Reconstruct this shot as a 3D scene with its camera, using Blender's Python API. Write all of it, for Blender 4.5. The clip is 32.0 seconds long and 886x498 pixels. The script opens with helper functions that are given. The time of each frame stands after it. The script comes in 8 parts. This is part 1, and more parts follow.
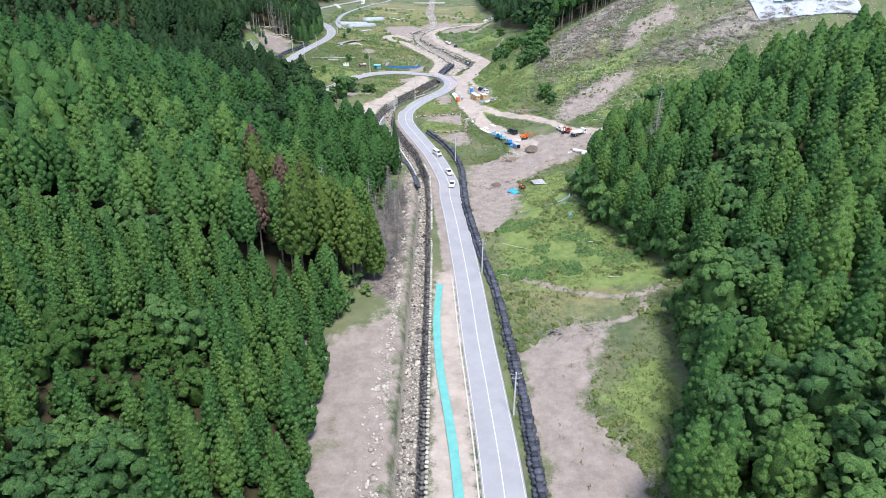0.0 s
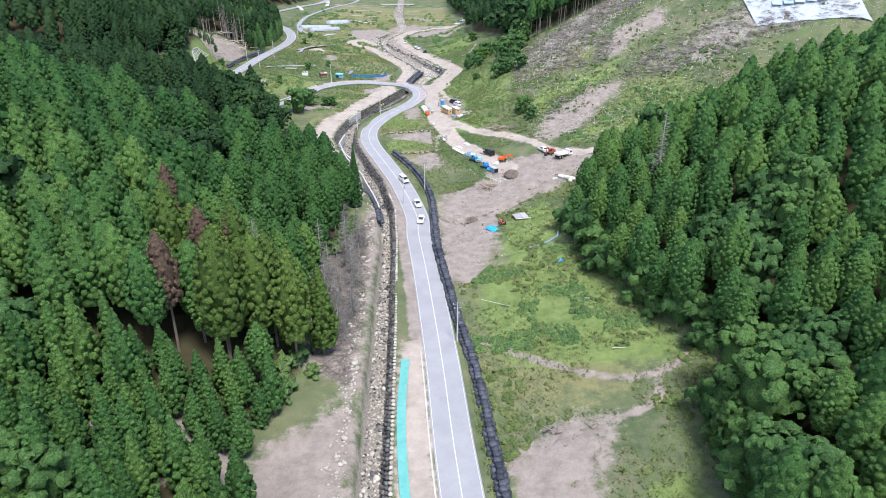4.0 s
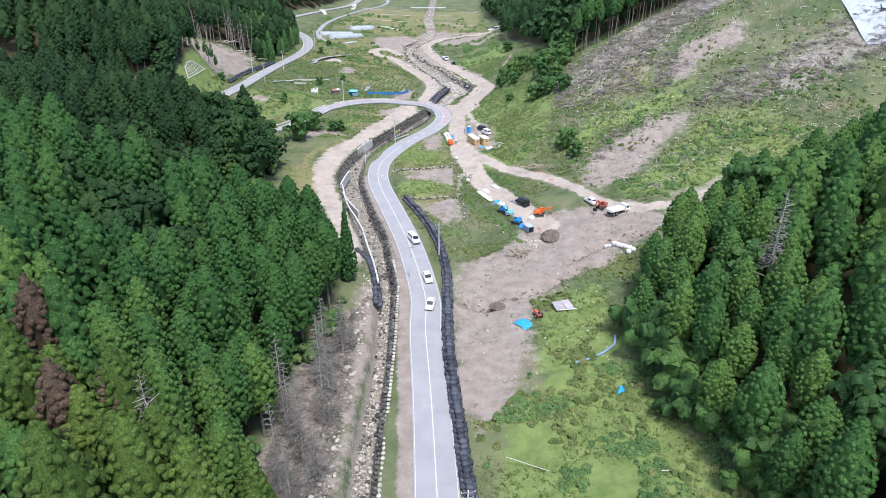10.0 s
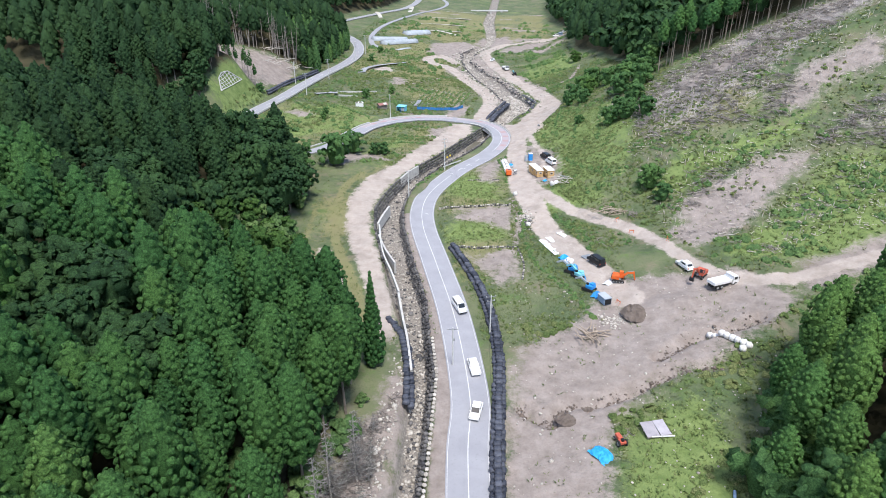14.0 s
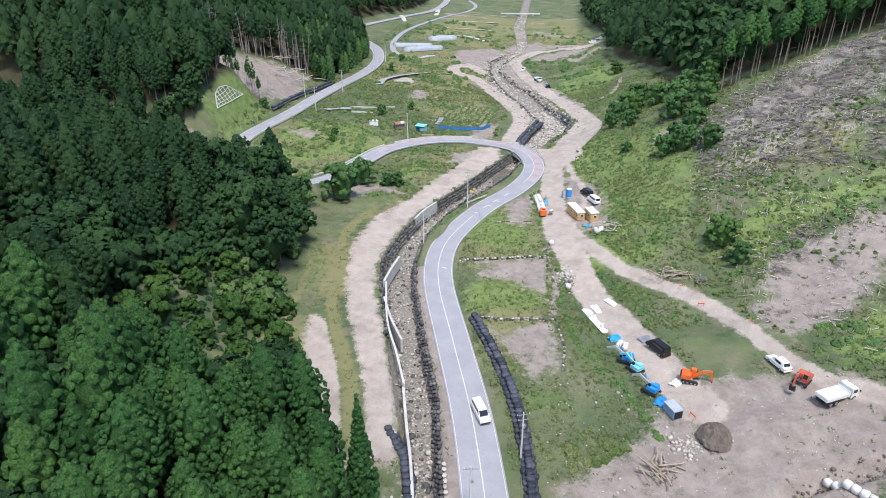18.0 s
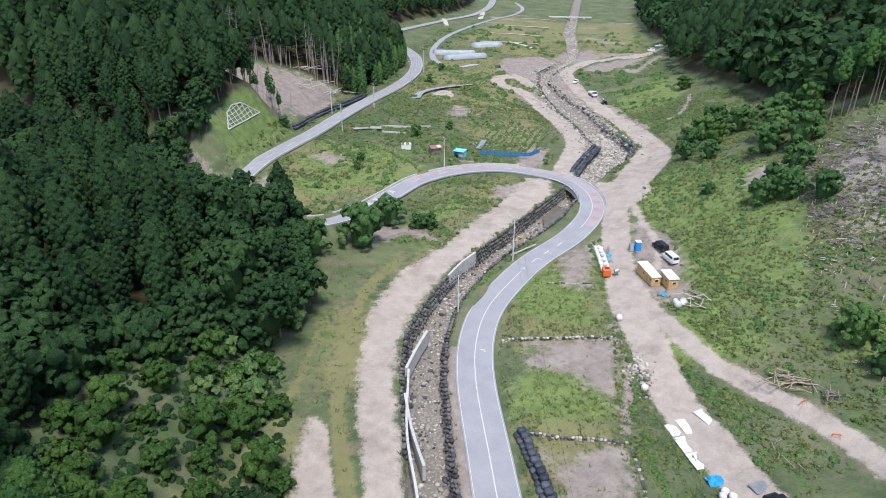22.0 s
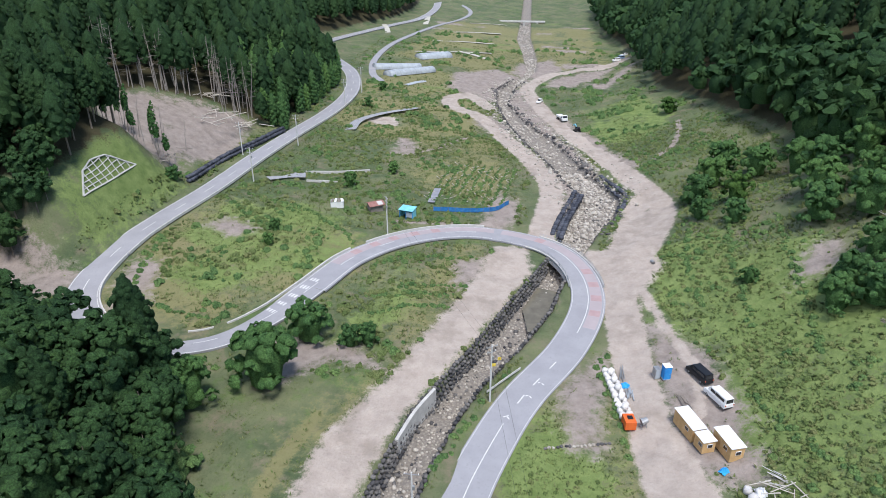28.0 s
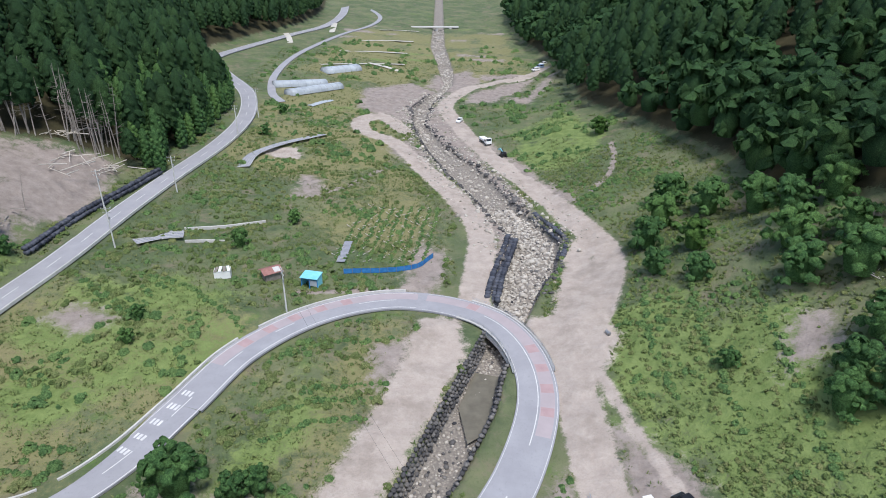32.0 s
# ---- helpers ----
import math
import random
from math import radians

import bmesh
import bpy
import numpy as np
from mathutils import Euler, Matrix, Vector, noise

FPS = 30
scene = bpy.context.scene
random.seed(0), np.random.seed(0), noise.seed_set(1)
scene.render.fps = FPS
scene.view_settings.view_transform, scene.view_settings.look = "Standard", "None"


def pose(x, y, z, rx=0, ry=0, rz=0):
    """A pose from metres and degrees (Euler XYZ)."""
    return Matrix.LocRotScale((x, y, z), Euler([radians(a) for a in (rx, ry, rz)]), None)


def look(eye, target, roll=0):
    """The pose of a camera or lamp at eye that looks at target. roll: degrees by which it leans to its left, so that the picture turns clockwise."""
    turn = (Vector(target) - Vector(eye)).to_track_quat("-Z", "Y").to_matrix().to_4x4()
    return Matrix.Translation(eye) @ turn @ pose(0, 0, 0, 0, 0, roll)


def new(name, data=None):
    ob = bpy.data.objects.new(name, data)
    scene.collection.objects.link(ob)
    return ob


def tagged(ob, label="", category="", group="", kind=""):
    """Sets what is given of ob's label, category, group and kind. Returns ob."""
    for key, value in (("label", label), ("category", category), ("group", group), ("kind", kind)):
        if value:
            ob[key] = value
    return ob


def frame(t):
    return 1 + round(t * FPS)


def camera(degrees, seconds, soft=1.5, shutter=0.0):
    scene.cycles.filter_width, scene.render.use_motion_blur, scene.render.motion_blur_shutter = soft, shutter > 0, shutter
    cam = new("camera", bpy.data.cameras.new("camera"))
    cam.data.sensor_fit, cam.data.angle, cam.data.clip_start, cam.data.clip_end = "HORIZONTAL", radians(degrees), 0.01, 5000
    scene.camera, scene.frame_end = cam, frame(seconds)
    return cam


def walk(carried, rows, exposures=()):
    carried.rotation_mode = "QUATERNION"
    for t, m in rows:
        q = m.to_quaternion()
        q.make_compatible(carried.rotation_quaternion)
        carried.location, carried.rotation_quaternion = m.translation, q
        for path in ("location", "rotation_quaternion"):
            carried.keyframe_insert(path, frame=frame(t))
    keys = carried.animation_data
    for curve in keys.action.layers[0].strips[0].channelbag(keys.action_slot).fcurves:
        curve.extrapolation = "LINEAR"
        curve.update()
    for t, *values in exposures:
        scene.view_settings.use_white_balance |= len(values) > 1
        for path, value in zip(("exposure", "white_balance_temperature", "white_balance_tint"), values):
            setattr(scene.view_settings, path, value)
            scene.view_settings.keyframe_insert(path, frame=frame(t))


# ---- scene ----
cam = camera(71.1, 32.0, 0.95)
METRES, EYE, TILT, LEAN, TURN = 250.0, 60.0, -25.3, 0.0, 0.0
ROWS = [
    (0.0, 0.0, 0.0, 0.0, -0.0, 0.0, -0.0),
    (0.5, 0.0007, 0.0132, 0.006, -0.03, 0.0, 0.02),
    (1.0, 0.0014, 0.0265, 0.0121, -0.44, -0.0, 0.21),
    (1.5, 0.0022, 0.0399, 0.0183, -1.11, -0.01, 0.52),
    (2.0, 0.003, 0.0535, 0.0246, -1.55, -0.02, 0.72),
    (2.5, 0.0041, 0.0671, 0.031, -1.85, -0.03, 0.83),
    (3.0, 0.0053, 0.0808, 0.0372, -2.07, -0.02, 0.94),
    (3.5, 0.0066, 0.0945, 0.0437, -2.19, -0.04, 0.99),
    (5.5, 0.0128, 0.1486, 0.0691, -2.46, -0.07, 1.12),
    (6.0, 0.0144, 0.1621, 0.0755, -2.49, -0.07, 1.14),
    (6.5, 0.0161, 0.1758, 0.0821, -2.53, -0.06, 1.15),
    (7.0, 0.0179, 0.1895, 0.0887, -2.54, -0.06, 1.19),
    (7.5, 0.0196, 0.2032, 0.0953, -2.57, -0.08, 1.19),
    (8.0, 0.021, 0.2167, 0.1018, -1.99, -0.07, 0.9),
    (8.5, 0.0231, 0.2303, 0.1083, -0.79, -0.05, 0.37),
    (9.0, 0.0249, 0.2439, 0.1148, -0.35, -0.04, 0.15),
    (9.5, 0.0265, 0.2577, 0.1215, 0.01, -0.05, -0.01),
    (10.0, 0.0275, 0.2719, 0.1282, 0.63, -0.04, -0.3),
    (10.5, 0.0279, 0.2864, 0.135, 2.36, -0.06, -1.13),
    (11.0, 0.0286, 0.3015, 0.1419, 3.69, -0.06, -1.73),
    (11.5, 0.0287, 0.3167, 0.149, 4.34, -0.09, -2.04),
    (12.0, 0.0285, 0.3318, 0.1562, 4.78, -0.11, -2.22),
    (12.5, 0.0276, 0.3471, 0.1632, 5.05, -0.11, -2.32),
    (13.0, 0.0265, 0.3623, 0.1705, 5.2, -0.13, -2.42),
    (13.5, 0.025, 0.3775, 0.1777, 5.32, -0.14, -2.48),
    (14.0, 0.0233, 0.3927, 0.1847, 5.41, -0.14, -2.5),
    (14.5, 0.0217, 0.4078, 0.1918, 5.45, -0.15, -2.56),
    (16.5, 0.017, 0.4653, 0.2192, 5.71, -0.18, -2.59),
    (17.0, 0.0158, 0.4793, 0.226, 5.78, -0.19, -2.64),
    (17.5, 0.0146, 0.4937, 0.2325, 6.27, -0.18, -2.86),
    (18.0, 0.0133, 0.5076, 0.2393, 7.7, -0.27, -3.54),
    (18.5, 0.0119, 0.5216, 0.246, 9.12, -0.38, -4.19),
    (19.0, 0.01, 0.5353, 0.2527, 9.85, -0.45, -4.53),
    (19.5, 0.0076, 0.5496, 0.2594, 10.28, -0.48, -4.72),
    (20.0, 0.0046, 0.5637, 0.266, 10.6, -0.49, -4.86),
    (20.5, 0.0015, 0.5778, 0.2727, 10.79, -0.52, -4.98),
    (21.0, -0.0017, 0.5917, 0.2791, 10.94, -0.53, -5.04),
    (21.5, -0.0048, 0.6056, 0.2858, 11.05, -0.55, -5.09),
    (22.0, -0.008, 0.62, 0.2926, 11.16, -0.55, -5.12),
    (22.5, -0.0116, 0.6344, 0.2995, 11.21, -0.56, -5.17),
    (23.0, -0.0155, 0.6493, 0.3065, 11.27, -0.56, -5.21),
    (23.5, -0.0192, 0.6644, 0.3136, 11.29, -0.57, -5.22),
    (24.0, -0.0228, 0.6795, 0.3207, 11.3, -0.58, -5.23),
    (24.5, -0.0259, 0.6941, 0.3279, 11.05, -0.57, -5.15),
    (25.0, -0.0291, 0.7089, 0.3349, 10.07, -0.51, -4.71),
    (25.5, -0.0322, 0.7232, 0.3416, 9.14, -0.43, -4.3),
    (27.5, -0.041, 0.7806, 0.3689, 7.29, -0.37, -3.55),
    (28.0, -0.0428, 0.795, 0.3758, 6.64, -0.34, -3.28),
    (28.5, -0.0436, 0.8094, 0.3825, 5.94, -0.29, -2.94),
    (29.0, -0.0446, 0.8236, 0.3896, 5.41, -0.29, -2.7),
    (29.5, -0.0456, 0.8375, 0.3971, 4.99, -0.27, -2.56),
    (30.0, -0.0463, 0.8505, 0.4052, 4.62, -0.27, -2.42),
    (30.5, -0.0463, 0.8632, 0.4126, 4.27, -0.25, -2.26),
    (31.0, -0.0463, 0.8749, 0.4194, 2.9, -0.2, -1.63),
    (31.5, -0.0464, 0.8849, 0.4257, 1.05, -0.19, -0.74),
    (32.0, -0.0468, 0.8939, 0.431, -0.35, -0.18, -0.14),
]
walk(cam, [(t, pose(0, 0, EYE, TILT, LEAN, TURN) @ pose(METRES * x, METRES * y, METRES * z, 90 + pitch, roll, yaw)) for t, x, y, z, yaw, pitch, roll in ROWS],
     [(0.0, 0.78), (8.0, 0.74), (15.0, 0.63), (21.0, 0.46), (27.0, 0.37), (32.0, 0.31)])

# ---- light ----
world = bpy.data.worlds.new("sky")
scene.world = world
world.use_nodes = True
wn = world.node_tree
sky = wn.nodes.new("ShaderNodeTexSky")
sky.sky_type = "NISHITA"
sky.sun_disc = False
sky.sun_elevation = radians(58)
sky.sun_rotation = radians(200)
sky.air_density, sky.dust_density = 1.0, 1.2
wn.nodes["Background"].inputs["Strength"].default_value = 0.17
wn.links.new(sky.outputs[0], wn.nodes["Background"].inputs["Color"])
sun = new("sun", bpy.data.lights.new("sun", "SUN"))
sun.data.energy, sun.data.angle, sun.data.color = 3.0, radians(16), (1.0, 0.975, 0.96)
sun.matrix_world = look((40, 60, 200), (0, 140, 0))


# ---- materials ----
class Nodes:
    """A short way to write node materials."""

    def __init__(self, name):
        self.mat = bpy.data.materials.new(name)
        self.mat.use_nodes = True
        self.t = self.mat.node_tree
        self.b = self.t.nodes["Principled BSDF"]
        self.b.inputs["Roughness"].default_value = 0.9
        self.b.inputs["Specular IOR Level"].default_value = 0.25

    def put(self, socket, v):
        if isinstance(v, bpy.types.NodeSocket):
            self.t.links.new(v, socket)
        elif isinstance(v, (tuple, list)) and len(v) == 3 and socket.type == "RGBA":
            socket.default_value = (*v, 1)
        else:
            socket.default_value = v

    def node(self, kind, out=0, props=(), **ins):
        n = self.t.nodes.new(kind)
        for k, v in props:
            if k == "operation":
                n.operation = v
            elif k == "data_type":
                n.data_type = v
            elif k == "blend_type":
                n.blend_type = v
            elif k == "attribute_name":
                n.attribute_name = v
            elif k == "feature":
                n.feature = v
        for k, v in ins.items():
            key = int(k[1:]) if k[0] == "i" and k[1:].isdigit() else k.replace("_", " ")
            self.put(n.inputs[key], v)
        return n.outputs[out]

    def where(self):
        return self.node("ShaderNodeNewGeometry", "Position")

    def local(self):
        return self.node("ShaderNodeTexCoord", "Object")

    def noise(self, vec, scale, detail=4.0, rough=0.6):
        return self.node("ShaderNodeTexNoise", "Fac", Vector=vec, Scale=scale, Detail=detail, Roughness=rough)

    def cells(self, vec, scale, out="Distance"):
        return self.node("ShaderNodeTexVoronoi", out, Vector=vec, Scale=scale)

    def math(self, op, a, b=0.0):
        return self.node("ShaderNodeMath", 0, (("operation", op),), i0=a, i1=b)

    def ramp(self, v, lo, hi, to0=0.0, to1=1.0):
        n = self.t.nodes.new("ShaderNodeMapRange")
        n.clamp = True
        for k, x in zip(range(5), (v, lo, hi, to0, to1)):
            self.put(n.inputs[k], x)
        return n.outputs[0]

    def mix(self, f, a, b):
        n = self.t.nodes.new("ShaderNodeMix")
        n.data_type = "RGBA"
        self.put(n.inputs[0], f)
        self.put(n.inputs[6], a)
        self.put(n.inputs[7], b)
        return n.outputs[2]

    def attr(self, name, out="Color"):
        n = self.t.nodes.new("ShaderNodeAttribute")
        n.attribute_name = name
        return n.outputs[out]

    def split(self, c):
        n = self.t.nodes.new("ShaderNodeSeparateColor")
        self.put(n.inputs[0], c)
        return n.outputs

    def bump(self, h, strength=0.4, distance=0.1):
        self.put(self.b.inputs["Normal"], self.node("ShaderNodeBump", 0, Height=h, Strength=strength, Distance=distance))

    def done(self, colour, rough=None, metal=None):
        self.put(self.b.inputs["Base Color"], colour)
        if rough is not None:
            self.put(self.b.inputs["Roughness"], rough)
        if metal is not None:
            self.put(self.b.inputs["Metallic"], metal)
        return self.mat


def ground_material():
    n = Nodes("valley_ground")
    p = n.where()
    big, mid, fine = n.noise(p, 0.07, 3), n.noise(p, 0.45, 5, 0.65), n.noise(p, 2.6, 6, 0.7)
    grit = n.cells(p, 2.2)
    a, c = n.split(n.attr("cover")), n.split(n.attr("growth"))
    ragged = n.math("ADD", n.math("MULTIPLY", n.math("SUBTRACT", mid, 0.5), 1.1), n.math("MULTIPLY", n.math("SUBTRACT", fine, 0.5), 0.9))

    def mask(v, lo=0.35, hi=0.65):
        return n.ramp(n.math("ADD", v, ragged), lo, hi)

    grass = n.mix(n.ramp(mid, 0.3, 0.7), (0.058, 0.086, 0.042), (0.112, 0.142, 0.07))
    grass = n.mix(n.ramp(big, 0.4, 0.68), grass, (0.16, 0.172, 0.092))
    patch = n.noise(p, 0.16, 6, 0.68)
    grass = n.mix(n.ramp(patch, 0.54, 0.66, 0.0, 0.75), grass, n.mix(fine, (0.15, 0.125, 0.085), (0.24, 0.205, 0.15)))
    grass = n.mix(n.ramp(patch, 0.44, 0.34, 0.0, 0.7), grass, (0.1, 0.165, 0.045))
    grass = n.mix(n.ramp(fine, 0.52, 0.78, 0.0, 0.6), grass, (0.04, 0.075, 0.018))
    grass = n.mix(n.math("MULTIPLY", mask(c[0]), 0.8), grass, n.mix(mid, (0.17, 0.16, 0.075), (0.25, 0.235, 0.11)))
    grass = n.mix(mask(n.attr("growth", "Alpha")), grass, n.mix(n.ramp(mid, 0.3, 0.7), (0.105, 0.155, 0.045), (0.19, 0.245, 0.085)))
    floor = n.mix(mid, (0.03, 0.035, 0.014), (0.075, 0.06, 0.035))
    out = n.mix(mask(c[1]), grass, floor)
    slash = n.mix(n.ramp(fine, 0.35, 0.65), (0.2, 0.175, 0.16), (0.37, 0.335, 0.31))
    out = n.mix(mask(c[2]), out, slash)
    dirt = n.mix(n.ramp(mid, 0.3, 0.7), (0.21, 0.176, 0.155), (0.33, 0.285, 0.257))
    dirt = n.mix(n.ramp(fine, 0.5, 0.75, 0.0, 0.5), dirt, (0.2, 0.16, 0.125))
    out = n.mix(mask(a[0]), out, dirt)
    sand = n.mix(n.ramp(mid, 0.25, 0.75), (0.33, 0.28, 0.243), (0.46, 0.4, 0.352))
    sand = n.mix(n.ramp(fine, 0.5, 0.8, 0.0, 0.45), sand, (0.25, 0.215, 0.18))
    sand = n.mix(n.ramp(patch, 0.5, 0.64, 0.0, 0.6), sand, (0.26, 0.22, 0.185))
    out = n.mix(mask(a[1]), out, sand)
    rubble = n.mix(n.ramp(grit, 0.1, 0.6), (0.4, 0.36, 0.31), (0.16, 0.145, 0.13))
    out = n.mix(mask(a[2]), out, n.mix(n.ramp(fine, 0.3, 0.7), rubble, (0.24, 0.215, 0.185)))
    n.bump(n.math("ADD", fine, n.math("MULTIPLY", mid, 2.0)), 0.7, 0.25)
    return n.done(out, 0.95)


def plain(name, lo, hi, scale=0.8, rough=0.85, bump=0.3, distance=0.03, spots=None, metal=None):
    """Two tones of one surface, broken by noise at two scales."""
    n = Nodes(name)
    p = n.where()
    wide, fine = n.noise(p, scale, 4), n.noise(p, scale * 9, 5, 0.7)
    c = n.mix(n.ramp(wide, 0.3, 0.7), lo, hi)
    if spots:
        c = n.mix(n.ramp(fine, 0.55, 0.75, 0.0, 0.8), c, spots)
    n.bump(fine, bump, distance)
    return n.done(c, rough, metal)


def each(name, lo, hi, rough=0.85, scale=3.0, bump=0.5, distance=0.05):
    """One surface whose tone differs from piece to piece."""
    n = Nodes(name)
    r = n.node("ShaderNodeObjectInfo", "Random")
    isle = n.node("ShaderNodeNewGeometry", "Random Per Island")
    p = n.where()
    v = n.math("FRACT", n.math("ADD", r, isle))
    c = n.mix(v, lo, hi)
    f = n.noise(p, scale, 5, 0.7)
    c = n.mix(n.ramp(f, 0.4, 0.7, 0.0, 0.5), c, tuple(x * 0.55 for x in lo))
    n.bump(f, bump, distance)
    return n.done(c, rough)


def leaf_material(name, dark, light, tip, up=0.0):
    n = Nodes(name)
    isle = n.node("ShaderNodeNewGeometry", "Random Per Island")
    r = n.math("FRACT", n.math("ADD", n.node("ShaderNodeObjectInfo", "Random"), n.attr("tone", "Fac")))
    p = n.where()
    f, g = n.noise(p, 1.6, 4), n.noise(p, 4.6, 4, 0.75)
    c = n.mix(n.ramp(isle, 0.0, 1.0), dark, light)
    c = n.mix(n.ramp(r, 0.35, 1.0, 0.0, 0.8), c, tip)
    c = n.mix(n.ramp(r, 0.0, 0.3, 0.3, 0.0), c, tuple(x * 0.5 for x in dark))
    # noise blotches darken the leaf colour, painting in shaded gaps between puffs
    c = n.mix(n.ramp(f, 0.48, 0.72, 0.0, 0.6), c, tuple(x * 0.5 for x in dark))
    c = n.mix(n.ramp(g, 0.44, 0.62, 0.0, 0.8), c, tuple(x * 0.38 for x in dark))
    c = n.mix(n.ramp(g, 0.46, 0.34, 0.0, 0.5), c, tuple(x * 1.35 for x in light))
    n.bump(g, 0.8, 0.3)
    if up:
        flat = n.node("ShaderNodeVectorMath", 0, (("operation", "SCALE"),), i0=n.node("ShaderNodeNewGeometry", "Normal"), Scale=1 - up)
        n.put(n.b.inputs["Normal"], n.node("ShaderNodeVectorMath", 0, (("operation", "NORMALIZE"),), i0=n.node("ShaderNodeVectorMath", 0, (("operation", "ADD"),), i0=flat, i1=(0, 0, up))))
    n.b.inputs["Specular IOR Level"].default_value = 0.15
    m = n.done(c, 0.75)
    thin = n.t.nodes.new("ShaderNodeBsdfTranslucent")
    n.put(thin.inputs["Color"], n.mix(0.5, c, tip))
    mix = n.t.nodes.new("ShaderNodeMixShader")
    mix.inputs[0].default_value = 0.22
    n.t.links.new(n.b.outputs[0], mix.inputs[1])
    n.t.links.new(thin.outputs[0], mix.inputs[2])
    n.t.links.new(mix.outputs[0], n.t.nodes["Material Output"].inputs["Surface"])
    return m


GROUND = ground_material()
ASPHALT = plain("pale_asphalt", (0.27, 0.27, 0.29), (0.325, 0.325, 0.345), 0.25, 0.9, 0.25, 0.01, (0.24, 0.24, 0.255))
PAINT = plain("road_paint", (0.5, 0.5, 0.5), (0.66, 0.66, 0.65), 1.5, 0.7, 0.2, 0.01, (0.34, 0.34, 0.35))
REDPAVE = plain("red_surfacing", (0.34, 0.235, 0.24), (0.4, 0.29, 0.29), 0.7, 0.9)
CONCRETE = plain("concrete", (0.4, 0.39, 0.37), (0.55, 0.54, 0.51), 0.6, 0.9, 0.3, 0.02, (0.3, 0.29, 0.27))
PALECON = plain("pale_concrete", (0.42, 0.415, 0.4), (0.56, 0.55, 0.525), 0.8, 0.85, 0.2, 0.02, (0.4, 0.4, 0.38))
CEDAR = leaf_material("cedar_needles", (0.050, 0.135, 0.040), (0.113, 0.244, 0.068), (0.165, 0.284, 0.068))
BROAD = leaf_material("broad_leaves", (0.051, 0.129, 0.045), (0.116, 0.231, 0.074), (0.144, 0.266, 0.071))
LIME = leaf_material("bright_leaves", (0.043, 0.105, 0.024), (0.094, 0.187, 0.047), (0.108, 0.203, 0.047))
# cedar green again, darkened part of the way for half-shaded slopes
HALFSHADECEDAR = leaf_material("half_shaded_cedar_needles", (0.034, 0.104, 0.032), (0.076, 0.187, 0.054), (0.098, 0.204, 0.050))
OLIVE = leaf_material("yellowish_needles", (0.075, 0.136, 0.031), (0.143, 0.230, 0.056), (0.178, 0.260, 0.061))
# the next two: cedar and broadleaf greens with the woods' shade in their colour
SHADECEDAR = leaf_material("shaded_cedar_needles", (0.019, 0.051, 0.020), (0.042, 0.097, 0.035), (0.050, 0.104, 0.033))
SHADEBROAD = leaf_material("shaded_broad_leaves", (0.025, 0.065, 0.026), (0.055, 0.124, 0.045), (0.067, 0.137, 0.042))
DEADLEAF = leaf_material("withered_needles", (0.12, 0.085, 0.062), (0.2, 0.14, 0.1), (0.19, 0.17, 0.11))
GREYTWIG = leaf_material("bare_twigs", (0.273, 0.259, 0.241), (0.475, 0.445, 0.423), (0.345, 0.345, 0.292))
DEADTWIG = each("brushwood_twigs", (0.16, 0.14, 0.125), (0.34, 0.31, 0.285), 0.9, 3.0)
PALESTICK = each("pale_broken_wood", (0.42, 0.37, 0.3), (0.62, 0.57, 0.5), 0.9, 3.0)
BARK = plain("bark", (0.16, 0.13, 0.105), (0.27, 0.23, 0.19), 1.2, 0.95, 0.8, 0.05)
TRUNKGREY = plain("grey_trunk_bark", (0.2, 0.175, 0.155), (0.36, 0.33, 0.3), 1.0, 0.95, 0.5)
GREYWOOD = plain("bleached_wood", (0.4, 0.37, 0.33), (0.56, 0.52, 0.46), 1.6, 0.9, 0.5)
LOGWOOD = plain("cut_wood", (0.27, 0.215, 0.165), (0.42, 0.35, 0.275), 1.2, 0.9, 0.5)
GRASS = leaf_material("meadow_grass", (0.085, 0.135, 0.042), (0.16, 0.215, 0.075), (0.24, 0.25, 0.11), 0.75)
WEED = leaf_material("tall_weeds", (0.066, 0.138, 0.048), (0.138, 0.234, 0.081), (0.180, 0.264, 0.086), 0.45)
BLACKBAG = each("black_bag_cloth", (0.03, 0.034, 0.048), (0.1, 0.108, 0.135), 0.55, 2.5, 0.8, 0.08)
ROCK = each("dark_rock", (0.05, 0.05, 0.055), (0.2, 0.19, 0.18), 0.9, 2.0, 0.9, 0.12)
PALEROCK = each("pale_rock", (0.32, 0.29, 0.25), (0.58, 0.54, 0.48), 0.9, 2.0, 0.8, 0.1)

WHITESACK = each("white_sack_cloth", (0.62, 0.6, 0.58), (0.8, 0.78, 0.75), 0.8, 3.0)
BLUE = plain("blue_paint", (0.02, 0.2, 0.55), (0.04, 0.3, 0.68), 1.0, 0.45, 0.1)
TARP = plain("blue_tarpaulin", (0.02, 0.27, 0.66), (0.05, 0.42, 0.8), 1.5, 0.5, 0.6, 0.1)
CYAN = plain("pale_blue_sheet_metal", (0.16, 0.5, 0.62), (0.25, 0.6, 0.7), 0.8, 0.5, 0.2)
SHEETGREY = plain("weathered_sheet", (0.32, 0.35, 0.39), (0.44, 0.47, 0.51), 0.5, 0.7)
SKYTARP = plain("pale_blue_sheet", (0.3, 0.45, 0.58), (0.42, 0.56, 0.68), 0.5, 0.6)
TEAL = plain("teal_ground_sheet", (0.1, 0.33, 0.31), (0.15, 0.42, 0.39), 0.7, 0.7, 0.4, 0.04)
